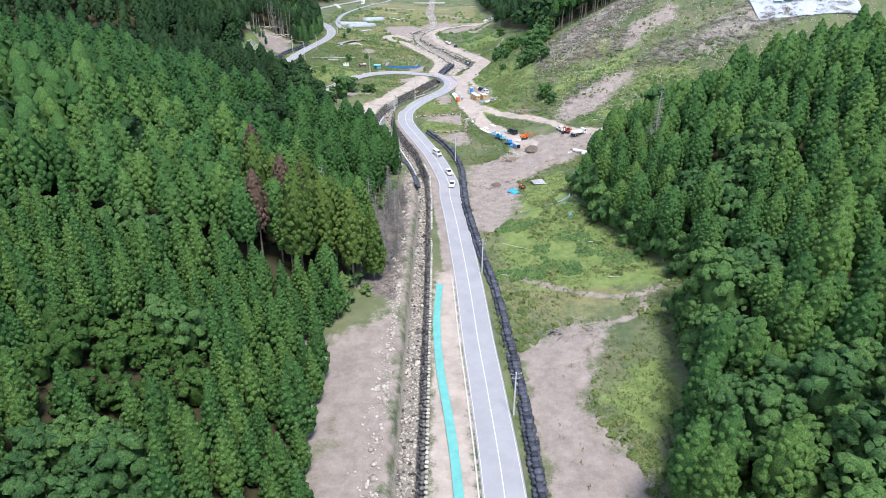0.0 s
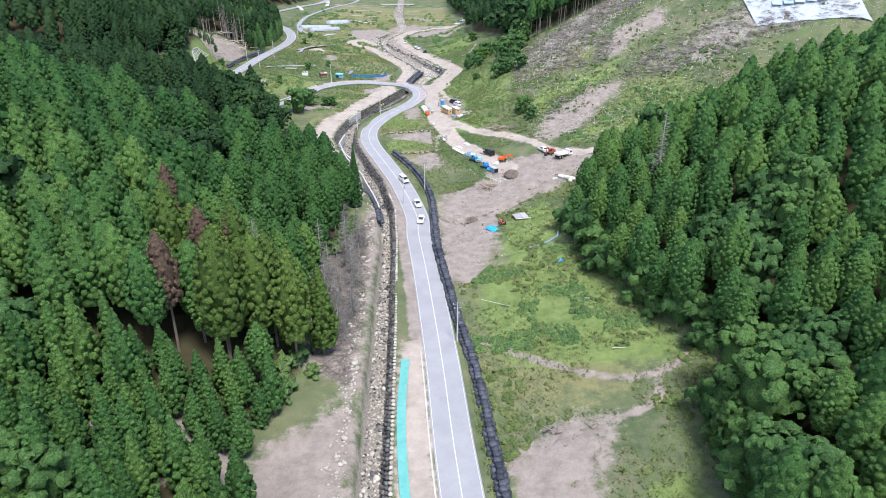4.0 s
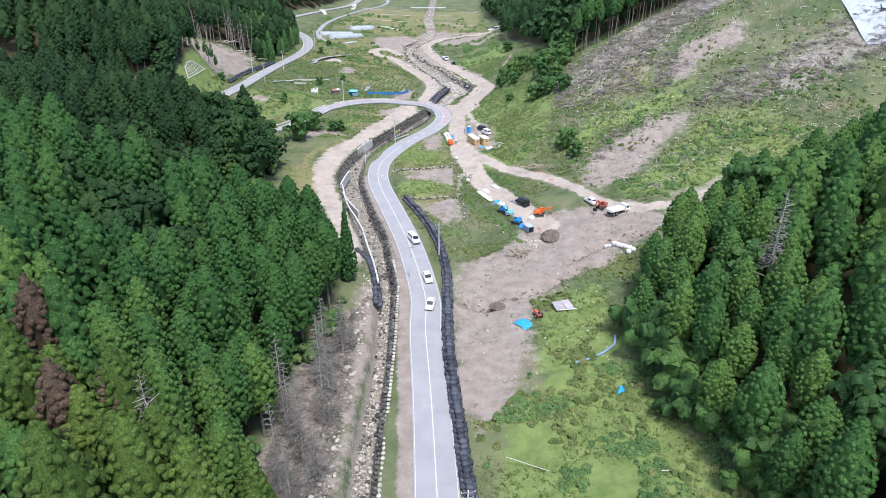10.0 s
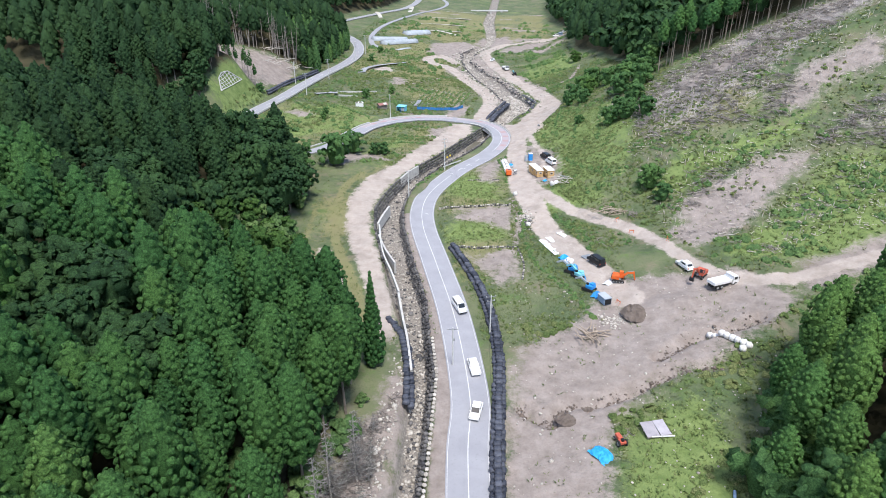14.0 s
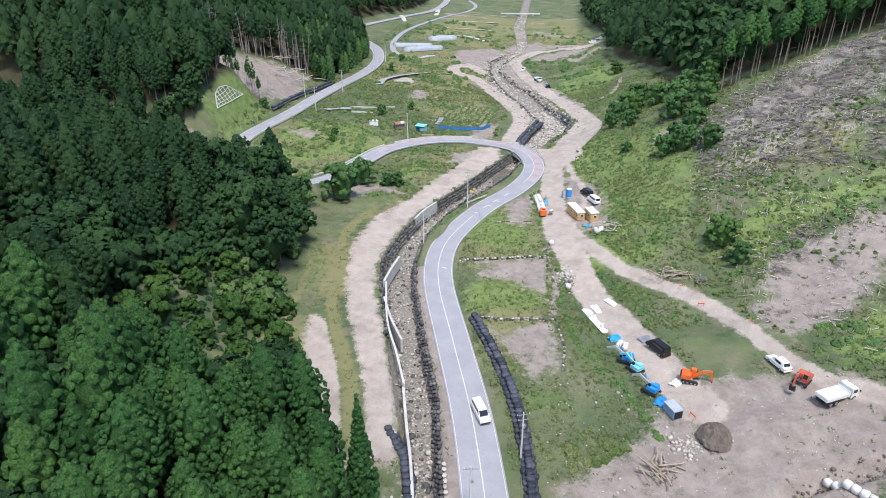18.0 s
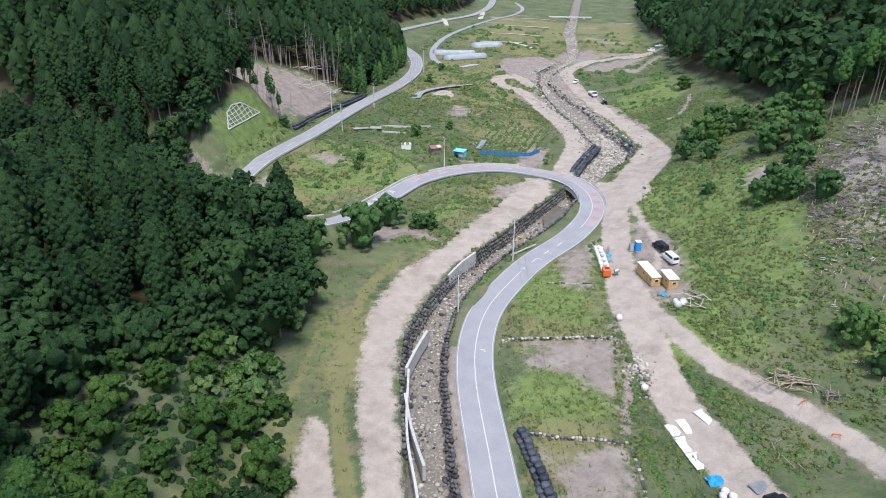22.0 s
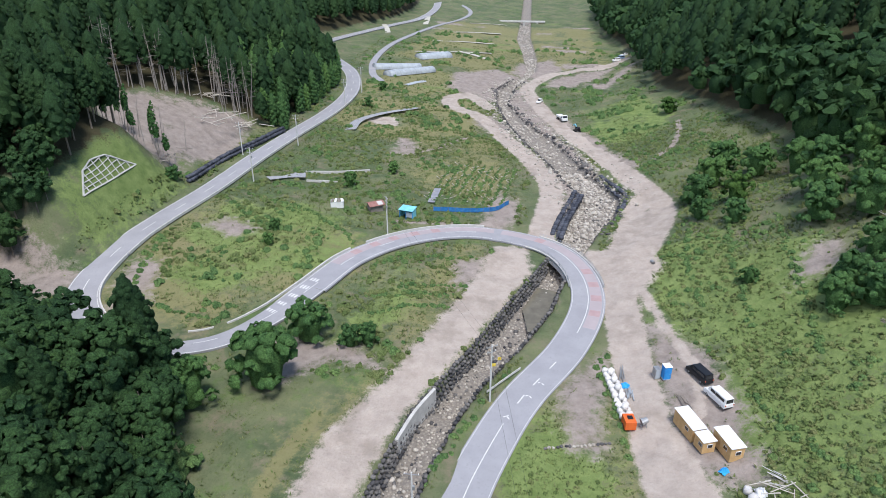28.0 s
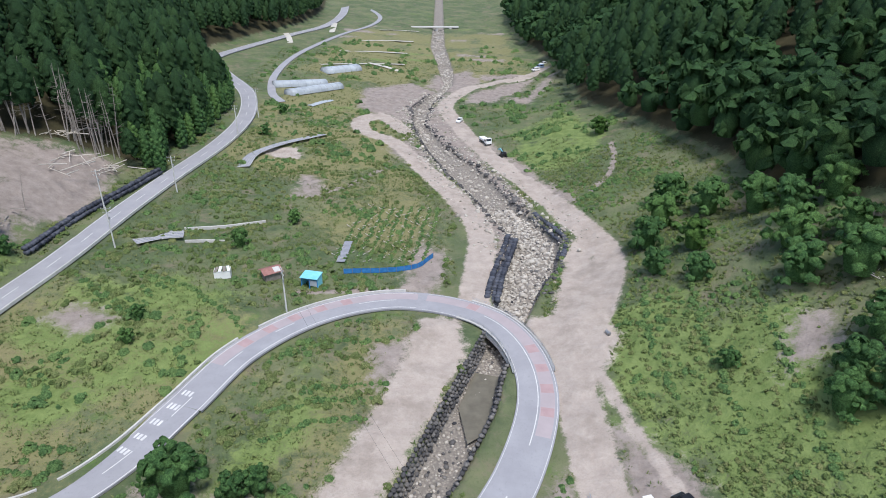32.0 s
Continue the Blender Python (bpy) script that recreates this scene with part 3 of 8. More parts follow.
PATHS = [[(14.2, 130.4), (23.5, 123.0), (31.0, 117.2), (40.5, 114.7), (48.4, 117.6), (51.6, 122.1)], [(41.8, 112.8), (40.4, 108.9), (33.6, 106.3)], [(-44, 399), (-36, 408), (-28, 424)],
         [(-40, 352), (-30, 354), (-20, 356)], [(28, 400), (36, 412), (40, 430)], [(9, 246), (10, 260), (8, 274)]]
SOIL = [
    [(-9, 118), (-19, 124), (-21.5, 145), (-20.5, 165), (-15, 182), (-9, 190)],
    [(-3, 500), (2, 522), (18, 540), (34, 552), (26, 530), (12, 510)], [(-30, 476), (-18, 500), (-12, 520), (-24, 540), (-44, 520), (-44, 486)], [(17, 400), (24, 396), (16, 424), (6, 450), (2, 452), (9, 428)],
        [(1, 362), (10, 374), (13, 395), (4, 430), (-5, 465), (-11, 500), (-18, 500), (-19, 470), (-11, 440), (-4, 405), (0, 385)], [(-6, 520), (8, 545), (4, 575), (-14, 560), (-18, 535)], [(60, 214), (84, 222), (82, 230), (64, 223)],
    [(7, 160), (8, 200), (14, 208), (20, 212), (30, 226), (44, 226), (52, 224), (62, 214), (50, 203), (40, 197), (24, 187), (23, 172), (20, 160), (12, 152)],
    [(-8, 50), (-20, 60), (-24, 88), (-26, 104), (-15, 110), (-9, 125), (-13, 170), (-12, 205), (-8, 205)],
    [(-18, 88), (-44, 99), (-45, 106), (-26, 107)],
    [(16, 55), (14, 100), (24, 108), (36, 108), (30, 96), (24, 84), (30, 70), (30, 55)],
    [(-8.2, 267.0), (8.0, 270.1), (7.8, 251.9), (1.3, 257.4), (-6.7, 259.1)], [(-2.5, 239.9), (9.4, 242.6), (10.5, 229.6), (5.6, 226.7), (1.3, 232.9)],
    [(-124, 373), (-121, 390), (-105, 400), (-96, 404), (-93, 395), (-92.5, 376), (-97, 368), (-98, 358), (-103, 353), (-114, 358)],
    [(78, 259.4), (70, 263), (60, 259), (50, 256), (47, 250), (43, 243), (44, 235), (48, 233.5), (60, 240), (70, 250.6), (77, 255.7)], [(98, 285), (81, 285), (74, 276), (79, 273), (98, 276)], [(35, 315), (43, 318), (46, 325), (41, 326.5), (36, 321)], [(12, 283), (22, 280), (24, 300), (15, 318), (10, 318)],
    [(-2, 286), (3, 286), (4.5, 300), (6, 312), (1, 306), (-3, 298)], [(-112, 302), (-93, 306), (-91, 316), (-104, 317), (-114, 316)], [(-12, 470), (-16, 500), (-6, 522), (-22, 532), (-38, 500), (-30, 474)], [(-30, 440), (-22, 452), (-14, 440), (-10, 420), (-18, 424)], [(-50, 396), (-43, 398), (-42, 410), (-50, 412)], [(-20, 356), (-12, 354), (-10, 372), (-16, 380)],
    [(22, 505), (38, 548), (48, 560), (30, 512)],
    [(-82, 306), (-74, 306), (-80, 322), (-86, 322)], [(-72, 334), (-66, 340), (-76, 344), (-80, 338)], [(-22, 326), (-15, 330), (-17, 340), (-23, 338)], [(56, 300), (80, 306), (74, 318), (60, 314)],
    [(-30, 300), (-40, 300), (-46, 292), (-52, 296), (-50, 306), (-38, 306)],
]
SAND = [
    [(-18, 205), (-22, 220), (-30, 239), (-34.8, 253), (-37.4, 268), (-36.6, 282), (-28, 303), (-20, 326), (-15, 347), (-8, 347), (-7, 336), (-16.5, 311), (-23.5, 296), (-27.5, 284),
     (-29.5, 272), (-30, 262), (-27.5, 250), (-22.3, 236), (-17, 222), (-13, 205)],
    [(-27, 203), (-31.6, 218), (-36.8, 232), (-38, 240), (-34, 240), (-27, 227), (-22.5, 213), (-20, 203)],
    [(-2, 50), (-2, 132), (2.8, 132), (6, 50)], [(5, 332), (13, 326), (20, 338), (16, 350), (4, 346)], [(9, 345), (16, 372), (24, 384), (20, 350)],
    [(-52, 425), (-56, 436), (-66, 431), (-60, 424)],
]
DRY = [[(-30, 520), (36, 560), (36, 700), (-70, 700), (-80, 540)], [(-14, 360), (-8, 400), (-22, 430), (-46, 424), (-44, 380)], [(8, 400), (22, 410), (14, 440), (4, 446)], [(-6, 228), (-11, 262), (-14, 294), (-2, 304), (8, 296), (9, 262), (9, 226)], [(-44, 312), (-66, 316), (-84, 324), (-82, 350), (-60, 352), (-40, 340)], [(40, 290), (60, 320), (90, 318), (70, 276), (50, 280)],
       [(12, 112), (12, 138), (34, 134), (44, 112), (30, 106)], [(-45, 205), (-48, 270), (-40, 290), (-30, 300), (-30, 205)], [(-88, 305), (-60, 303), (-54, 312), (-80, 345), (-88, 340)],
       [(-15, 305), (-20, 345), (-40, 335), (-40, 310)], [(-80, 420), (-30, 400), (-20, 440), (-40, 520), (-80, 520)]]
LUSH = [[(-40, 336), (-60, 356), (-80, 352), (-84, 332), (-62, 320), (-46, 326)], [(-44, 300), (-34, 330), (-24, 332), (-30, 312)], [(16, 118), (50, 118), (44, 145), (38, 165), (26, 188), (22, 165), (14, 152)], [(14, 262), (20, 300), (26, 335), (44, 330), (46, 300), (40, 272), (30, 262)], [(48, 229), (60, 240), (68, 248), (80, 257), (100, 256), (110, 236), (84, 226), (68, 223)], [(40, 262), (50, 271), (56, 273), (67, 270), (78, 271), (88, 275), (76, 265), (60, 262), (48, 257)],
        [(20, 300), (26, 330), (40, 320), (36, 300), (30, 280)], [(-9, 272), (-13, 286), (-4, 296), (5, 288), (6, 272)], [(-50, 336), (-62, 330), (-74, 334), (-66, 350), (-48, 352)], [(-66, 312), (-78, 318), (-74, 328), (-60, 322)],
        [(26, 86), (40, 97), (42, 82), (31, 71)], [(25, 162), (26, 186), (40, 192), (40, 164)], [(14, 425), (12, 470), (36, 482), (40, 440), (30, 415)],
        [(-91, 318), (-91, 356), (-97, 358), (-104, 345), (-104, 324)], [(22, 120), (14, 140), (14, 156), (38, 150), (44, 128)], [(-8, 246), (-8, 262), (8, 262), (9, 247)], [(12, 308), (16, 344), (34, 346), (32, 305)]]
GLADE = [(-34, 66), (-34, 78), (-44, 86), (-58, 84), (-60, 66)]
ORCHARD = [(-34, 208), (-36, 226), (-42, 240), (-49, 252), (-57, 246), (-66, 230), (-64, 214), (-50, 204)]
CLEARED = [[(-18, 92.5), (-33, 98), (-33, 101.5), (-22, 102.5)], [(-88, 360), (-88, 402), (-97, 406), (-106, 402), (-122, 392), (-126, 374), (-114, 356), (-102, 351)], [(-88, 320), (-88, 358), (-98, 356), (-102.5, 347), (-103, 336), (-102, 326)]]
SLASH = [[(43, 284), (53, 279), (63, 277), (74, 271), (82, 277), (77, 288), (92, 297), (104, 300), (190, 300), (190, 312), (104, 316), (80, 330), (55, 324), (45, 310)],
         [(79, 261), (86, 270), (98, 268), (150, 276), (190, 272), (190, 258), (93, 256)], [(49, 251), (54, 262), (62, 263), (56, 254)]]
FELLED = [(44, 236), (40, 279), (41, 310), (52, 328), (80, 330), (104, 316), (190, 312), (190, 262), (110, 236), (60, 228)]
plots = random.Random(77)
for i in range(34):
    px, py, pw, ph, pa = plots.uniform(-72, 34), plots.uniform(478, 720), plots.uniform(4, 11), plots.uniform(2, 5), plots.uniform(-0.3, 0.3)
    plot = [(px + sx * pw * math.cos(pa) - sy * ph * math.sin(pa), py + sx * pw * math.sin(pa) + sy * ph * math.cos(pa)) for sx, sy in ((-1, -1), (1, -1), (1, 1), (-1, 1))]
    (SOIL, LUSH, DRY)[i % 3].append(plot)
lay_ground()


# ---- roads ----
def lay_road(name, points, half, label, step=1.5, right=None):
    line = spline(points, step)
    v, f = ribbon(line, half, 0.0, -half, half if right is None else right)
    n = len(v)
    low = [(a, b, c - 0.35) for a, b, c in v]
    f = list(f)
    for i in range(0, n - 3, 3):
        f.append((i + 3, i, n + i, n + i + 3))
        f.append((i + 2, i + 5, n + i + 5, n + i + 2))
    return tagged(new(name, mesh_of(name, v + low, f, ASPHALT)), label, "road", kind="structure")


lay_road("road", COVER_ROAD + LOOP_ROAD[:1], 3.25, "pale worn asphalt road with faded white lines")
lay_road("road", LOOP_ROAD, 2.9, "pale asphalt road climbing the valley side", right=3.12)
lay_road("road", FARM_ROAD, 1.6, "narrow pale farm lane")


# ---- trees ----
def unit(v):
    return v / (math.sqrt(v[0] * v[0] + v[1] * v[1] + v[2] * v[2]) + 1e-9)


def tuft(out, p, way, size, r, rim=5, lean=None):
    """A small ragged dome of leaves or needles at p that faces along way; lean is the crown's own outward direction."""
    p, w = np.asarray(p, float), unit(np.asarray(way, float))
    u = unit(np.array([w[1] * 0.47 - w[2] * 0.83, w[2] * 0.31 - w[0] * 0.47, w[0] * 0.83 - w[1] * 0.31]))
    v = np.array([w[1] * u[2] - w[2] * u[1], w[2] * u[0] - w[0] * u[2], w[0] * u[1] - w[1] * u[0]])
    m = w if lean is None else unit(np.asarray(lean, float)) * 0.85 + w * 0.85 + r.normal(size=3) * 0.2
    k, a = len(out[0]), r.random() * 6.28 + 6.2832 * np.arange(rim) / rim
    side = np.cos(a)[:, None] * u + np.sin(a)[:, None] * v
    d = r.random((2, rim, 1)) * size
    out[0].append(p + w * size * (0.4 + 0.3 * r.random()))
    out[0].extend(p + side * (0.6 * size + 0.7 * d[0]) - w * (0.05 * size + 0.5 * d[1]))
    out[2].append(m)
    out[2].extend(m + side * 0.55)
    for i in range(rim):
        out[1].append((k, k + 1 + i, k + 1 + (i + 1) % rim))


def core(out, profile, sides=6, r=None, lump=0.0, at=(0, 0)):
    """The closed body of a crown, lumpy, so that it is not seen through."""
    k = len(out[0])
    for j, (z, q) in enumerate(profile):
        z0, q0 = profile[max(0, j - 1)]
        z1, q1 = profile[min(len(profile) - 1, j + 1)]
        rise = (q1 - q0) / (z0 - z1 + 1e-6)
        for i in range(sides):
            a = 6.2832 * (i + 0.5 * (j % 2)) / sides
            w = 1 + (lump * r.uniform(-1, 1) if r is not None else 0)
            out[0].append(np.array([at[0] + q * w * math.cos(a), at[1] + q * w * math.sin(a), z + (w - 1) * q * 0.6]))
            out[2].append(unit(np.array([math.cos(a), math.sin(a), rise])))
    for j in range(len(profile) - 1):
        for i in range(sides):
            a, b = k + j * sides + i, k + j * sides + (i + 1) % sides
            out[1].extend([(a, b + sides, b), (a, a + sides, b + sides)])


def puff(out, p, way, size, r, rim=6, lean=(0, 0, 1), flat=0.75):
    """A lumpy dome of foliage at p, bulging along way, with a ragged drooping rim."""
    p, w = np.asarray(p, float), unit(np.asarray(way, float))
    u = unit(np.array([w[1] * 0.47 - w[2] * 0.83, w[2] * 0.31 - w[0] * 0.47, w[0] * 0.83 - w[1] * 0.31]))
    v = np.array([w[1] * u[2] - w[2] * u[1], w[2] * u[0] - w[0] * u[2], w[0] * u[1] - w[1] * u[0]])
    m = unit(np.asarray(lean, float)) * 0.8 + w * 0.35
    k, a = len(out[0]), r.random() * 6.28 + 6.2832 * np.arange(rim) / rim
    side = np.cos(a)[:, None] * u + np.sin(a)[:, None] * v
    d = r.random((4, rim, 1))
    out[0].append(p + w * size * (flat + 0.2 * r.random()))
    out[0].extend(p + side * size * (0.42 + 0.3 * d[0]) + w * size * (0.35 + 0.35 * d[1]))
    out[0].extend(p + side * size * (0.75 + 0.6 * d[2]) - w * size * (0.1 + 0.5 * d[3]))
    out[2].append(m)
    out[2].extend(m + side * 0.45)
    out[2].extend(m + side * 0.8)
    for i in range(rim):
        j = (i + 1) % rim
        out[1].append((k, k + 1 + i, k + 1 + j))
        out[1].append((k + 1 + i, k + 1 + rim + i, k + 1 + rim + j))
        out[1].append((k + 1 + i, k + 1 + rim + j, k + 1 + j))


def settle(out, own=0.6):
    """Turns each normal part of the way from the crown's outward direction to the leaf's own."""
    v, f, n = np.array(out[0]), np.array(out[1]), np.array(out[2])
    g = np.cross(v[f[:, 1]] - v[f[:, 0]], v[f[:, 2]] - v[f[:, 0]])
    geo = np.zeros_like(v)
    for k in range(3):
        np.add.at(geo, f[:, k], g)
    geo /= np.linalg.norm(geo, axis=1)[:, None] + 1e-9
    n /= np.linalg.norm(n, axis=1)[:, None] + 1e-9
    geo *= np.where((geo * n).sum(1) < 0, -1, 1)[:, None]
    return v, f, n * (1 - own) + geo * own


def conifer(r, tall, wide, boughs, size, bare=0.42, blunt=0.72, body=True, full=0.46):
    """Crown of a cedar: a broad cone of overlapping lumpy boughs round a slim dark heart."""
    out = ([], [], [])
    long = tall * (1 - bare)
    shape = lambda u: wide * min(1.0, 0.04 + (u / full) ** blunt * 0.98) * (1 - 0.3 * max(0.0, u - 0.75) / 0.25)
    fine = boughs > 40
    steps = (0.01, 0.08, 0.2, 0.36, 0.55, 1.0) if fine else (0.01, 0.1, 0.25, 0.55, 1.0)
    if body:
        core(out, [(tall - long * u, (0.78 if fine else 0.84) * shape(u)) for u in steps], 7 if fine else 6, r, 0.1)
    for i in range(boughs):
        u = min(1.0, max(0.015, ((i + 0.5) / boughs) ** 0.66 + r.normal() * 0.01))
        a = i * 2.39996 + r.normal() * 0.2
        side = np.array([math.cos(a), math.sin(a), 0])
        z = size * (0.62 + 0.55 * u) * r.uniform(0.75, 1.25)
        p = side * max(0.0, shape(u) * r.uniform(0.9, 1.0) - 0.45 * z) + (0, 0, tall - long * u)
        way = side + (0, 0, r.uniform(0.35, 0.95)) + r.normal(size=3) * 0.12
        if fine:
            puff(out, p, way, z, r, 5, side + (0, 0, 0.75 - 0.4 * u), 0.62)
        else:
            tuft(out, p, way, z * 1.2, r, 5, side + (0, 0, 0.75 - 0.4 * u))
    puff(out, (0, 0, tall - 0.4), (r.uniform(-0.2, 0.2), r.uniform(-0.2, 0.2), 1), max(0.34, size * 0.55), r, 5)
    return settle(out, 0.36) if body else out


def leafy(r, tall, wide, clumps, low=0.25, lobes=8, size=0.55):
    """Crown of a broad tree: sprays of leaves of many sizes over uneven boughs."""
    out = ([], [], [])
    fine = clumps > 150
    lobes = lobes * 2 if fine else lobes
    cores = [(0, 0, tall * 0.76, wide * 0.4)]
    for i in range(lobes):
        a, k = i * 2.39996 + r.uniform(-0.5, 0.5), (i + 0.5) / lobes
        q = (0.2 + 0.62 * math.sqrt(k)) * wide * r.uniform(0.85, 1.15)
        cores.append((q * math.cos(a), q * math.sin(a), tall * (0.84 - (0.6 - low) * k * k * 1.2 + r.uniform(-0.07, 0.05)), wide * r.uniform(0.22, 0.38)))
    core(out, [(tall * 0.76, 0.1), (tall * 0.68, wide * 0.4), (tall * 0.5, wide * 0.58), (tall * (low + 0.06), wide * 0.42)], 8, r, 0.15)
    for i in range(clumps if not fine else clumps // 2):
        cx, cy, cz, cr = cores[i % len(cores)]
        d = unit(r.normal(size=3))
        d[2] = abs(d[2]) * 1.1 - 0.3
        p = np.array([cx, cy, cz]) + d * cr * r.uniform(0.55, 1.05) * (1, 1, 0.8)
        z = size * r.uniform(0.55, 1.5)
        if fine and i % 2 == 0:
            puff(out, p, d + r.normal(size=3) * 0.3 + (0, 0, 0.35), z * 1.15, r, 5, d + (0, 0, 0.4), 0.5)
        else:
            tuft(out, p, d + r.normal(size=3) * 0.5 + (0, 0, 0.4), z, r, 5, d + (0, 0, 0.35))
    return settle(out)


def bare_conifer(r, tall, wide, boughs, low=0.2):
    """Dead conifer: whorls of thin drooping boughs with fine twigs, no needles."""
    out = ([], [], [])

    def sliver(a, b, w):
        d = b - a
        n = unit(np.array([d[1], -d[0], 0.2 * r.normal()])) * w
        k = len(out[0])
        out[0].extend([a - n, a + n, b, a + (0, 0, w * 1.6)])
        out[1].extend([(k, k + 1, k + 2), (k + 1, k + 3, k + 2), (k + 3, k, k + 2)])
        out[2].extend([unit(-n + (0, 0, 0.01)), unit(n + (0, 0, 0.01)), unit(d), np.array([0, 0, 1.0])])

    for i in range(boughs):
        u = ((i + 0.5) / boughs) ** 0.7
        a, z = i * 2.39996 + r.normal() * 0.3, tall * (1 - (1 - low) * u)
        long = wide * (0.1 + 0.95 * u ** 0.8) * r.uniform(0.55, 1.1)
        way = np.array([math.cos(a), math.sin(a), r.uniform(-0.25, 0.3)])
        root, tip = np.array([0, 0, z]), np.array([0, 0, z]) + way * long
        sliver(root, tip, 0.075)
        for k in range(7):
            f = r.uniform(0.25, 1.0)
            b = root + (tip - root) * f
            sliver(b, b + (way + r.normal(size=3) * 0.75) * r.uniform(0.3, 0.7) * (0.4 + 0.5 * long * 0.5), 0.045)
    return out


def trunk_shape(r, tall, thick, sides=6, limbs=0):
    out = ([], [])

    def tube(a, b, r0, r1):
        a, b = np.array(a, float), np.array(b, float)
        d = (b - a) / np.linalg.norm(b - a)
        u = np.cross(d, (0.3, 1, 0.2))
        u /= np.linalg.norm(u)
        w = np.cross(d, u)
        k = len(out[0])
        for p, q in ((a, r0), (b, r1)):
            for i in range(sides):
                t = 6.2832 * i / sides
                out[0].append(p + q * (math.cos(t) * u + math.sin(t) * w))
        for i in range(sides):
            j = (i + 1) % sides
            out[1].append((k + i, k + j, k + sides + j, k + sides + i))

    tube((0, 0, -1.2), (0.02 * tall * r.uniform(-1, 1), 0.02 * tall * r.uniform(-1, 1), tall * 0.55), thick, thick * 0.62)
    tube(out[0][-1] * 0 + (0, 0, tall * 0.54), (0, 0, tall * 0.97), thick * 0.62, thick * 0.12)
    for i in range(limbs):
        a, z = r.random() * 6.28, tall * r.uniform(0.3, 0.9)
        q = tall * 0.16 * (1.25 - z / tall)
        tube((0, 0, z), (q * math.cos(a), q * math.sin(a), z + q * r.uniform(-0.1, 0.5)), thick * 0.25, thick * 0.07)
    return out


def scatter(poly, gap, seed, keep=None, jitter=0.3):
    r = np.random.default_rng(seed)
    p = np.array(poly)
    lo, hi = p.min(0), p.max(0)
    gx, gy = np.meshgrid(np.arange(lo[0], hi[0], gap), np.arange(lo[1], hi[1], gap * 0.88))
    gx[1::2] += gap / 2
    x = gx.ravel() + r.uniform(-jitter, jitter, gx.size) * gap
    y = gy.ravel() + r.uniform(-jitter, jitter, gx.size) * gap
    ok = inside(x, y, poly) > 0
    for hole in CLEARED:
        ok &= inside(x, y, hole) < 0.5
    if keep is not None:
        ok &= keep(x, y)
    return x[ok], y[ok]


def grove(name, shapes, spots, scales, material, label, seed):
    """Many trees in one mesh, each turned and sized in its own way."""
    r = np.random.default_rng(seed)
    x, y = spots
    z = ground_height(x, y)
    V, N, Fs, tone, n = [], [], [], [], 0
    cache = [(np.array(s[0]), np.array(s[1]), np.array(s[2]) if len(s) > 2 else None) for s in shapes]
    for i in range(len(x)):
        v, f, m = cache[r.integers(len(cache))]
        a, s = r.random() * 6.28, r.uniform(*scales)
        h = s * r.uniform(0.88, 1.14)
        c, q = math.cos(a) * s, math.sin(a) * s
        V.append(np.stack([v[:, 0] * c - v[:, 1] * q + x[i], v[:, 0] * q + v[:, 1] * c + y[i], v[:, 2] * h + z[i] - 0.3], 1))
        if m is not None:
            k = 1 / s
            N.append(np.stack([(m[:, 0] * c - m[:, 1] * q) * k, (m[:, 0] * q + m[:, 1] * c) * k, m[:, 2]], 1))
        Fs.append(f + n)
        tone.append(np.full(len(v), r.random()))
        n += len(v)
    if not V:
        return None
    V, Fs, tone = np.concatenate(V), np.concatenate(Fs), np.concatenate(tone)
    me = bpy.data.meshes.new(name)
    me.vertices.add(len(V))
    me.vertices.foreach_set("co", V.astype(np.float32).ravel())
    me.loops.add(Fs.size)
    me.loops.foreach_set("vertex_index", Fs.astype(np.int32).ravel())
    me.polygons.add(len(Fs))
    me.polygons.foreach_set("loop_start", np.arange(len(Fs), dtype=np.int32) * 3)
    me.polygons.foreach_set("use_smooth", np.ones(len(Fs), bool))
    me.update(calc_edges=True)
    me.attributes.new("tone", "FLOAT", "POINT").data.foreach_set("value", tone.astype(np.float32))
    me.materials.append(material)
    if N:
        lean_out(me, np.concatenate(N))
    return tagged(new(name, me), label, "woods", kind="stuff")


def tri(shape):
    """Splits four-sided faces, so that a shape can join a grove."""
    v, f = shape
    g = []
    for q in f:
        g.extend([q] if len(q) == 3 else [(q[0], q[1], q[2]), (q[0], q[2], q[3])])
    return v, g


tr = np.random.default_rng(11)
SIZES = ((18, 3.0), (16.5, 2.75), (19, 3.15), (17.5, 3.0), (18.5, 2.8))
CEDAR_NEAR = [conifer(tr, t, w, 210, 0.45, 0.38) for t, w in SIZES]
CEDAR_YOUNG = [conifer(tr, t, w, 100, 0.42, 0.16, 0.84, full=0.7) for t, w in ((12.5, 2.0), (11, 1.85), (13.5, 2.15), (10, 1.95))]
CEDAR_MID = [conifer(tr, t, w, 100, 0.66, 0.34) for t, w in SIZES]
CEDAR_FAR = [conifer(tr, t, w * 1.12, 34, 0.85) for t, w in SIZES]
BROAD_NEAR = [leafy(tr, t, w, 640, lobes=11, size=0.4) for t, w in ((12, 4.6), (10, 4.0), (14, 5.0))]
BROAD_MID = [leafy(tr, t, w, 300, size=0.58) for t, w in ((13, 4.4), (11, 3.8), (15, 4.8))]
BROAD_FAR = [leafy(tr, t, w, 52, lobes=5, size=1.1) for t, w in ((13, 4.6), (11, 4.2))]


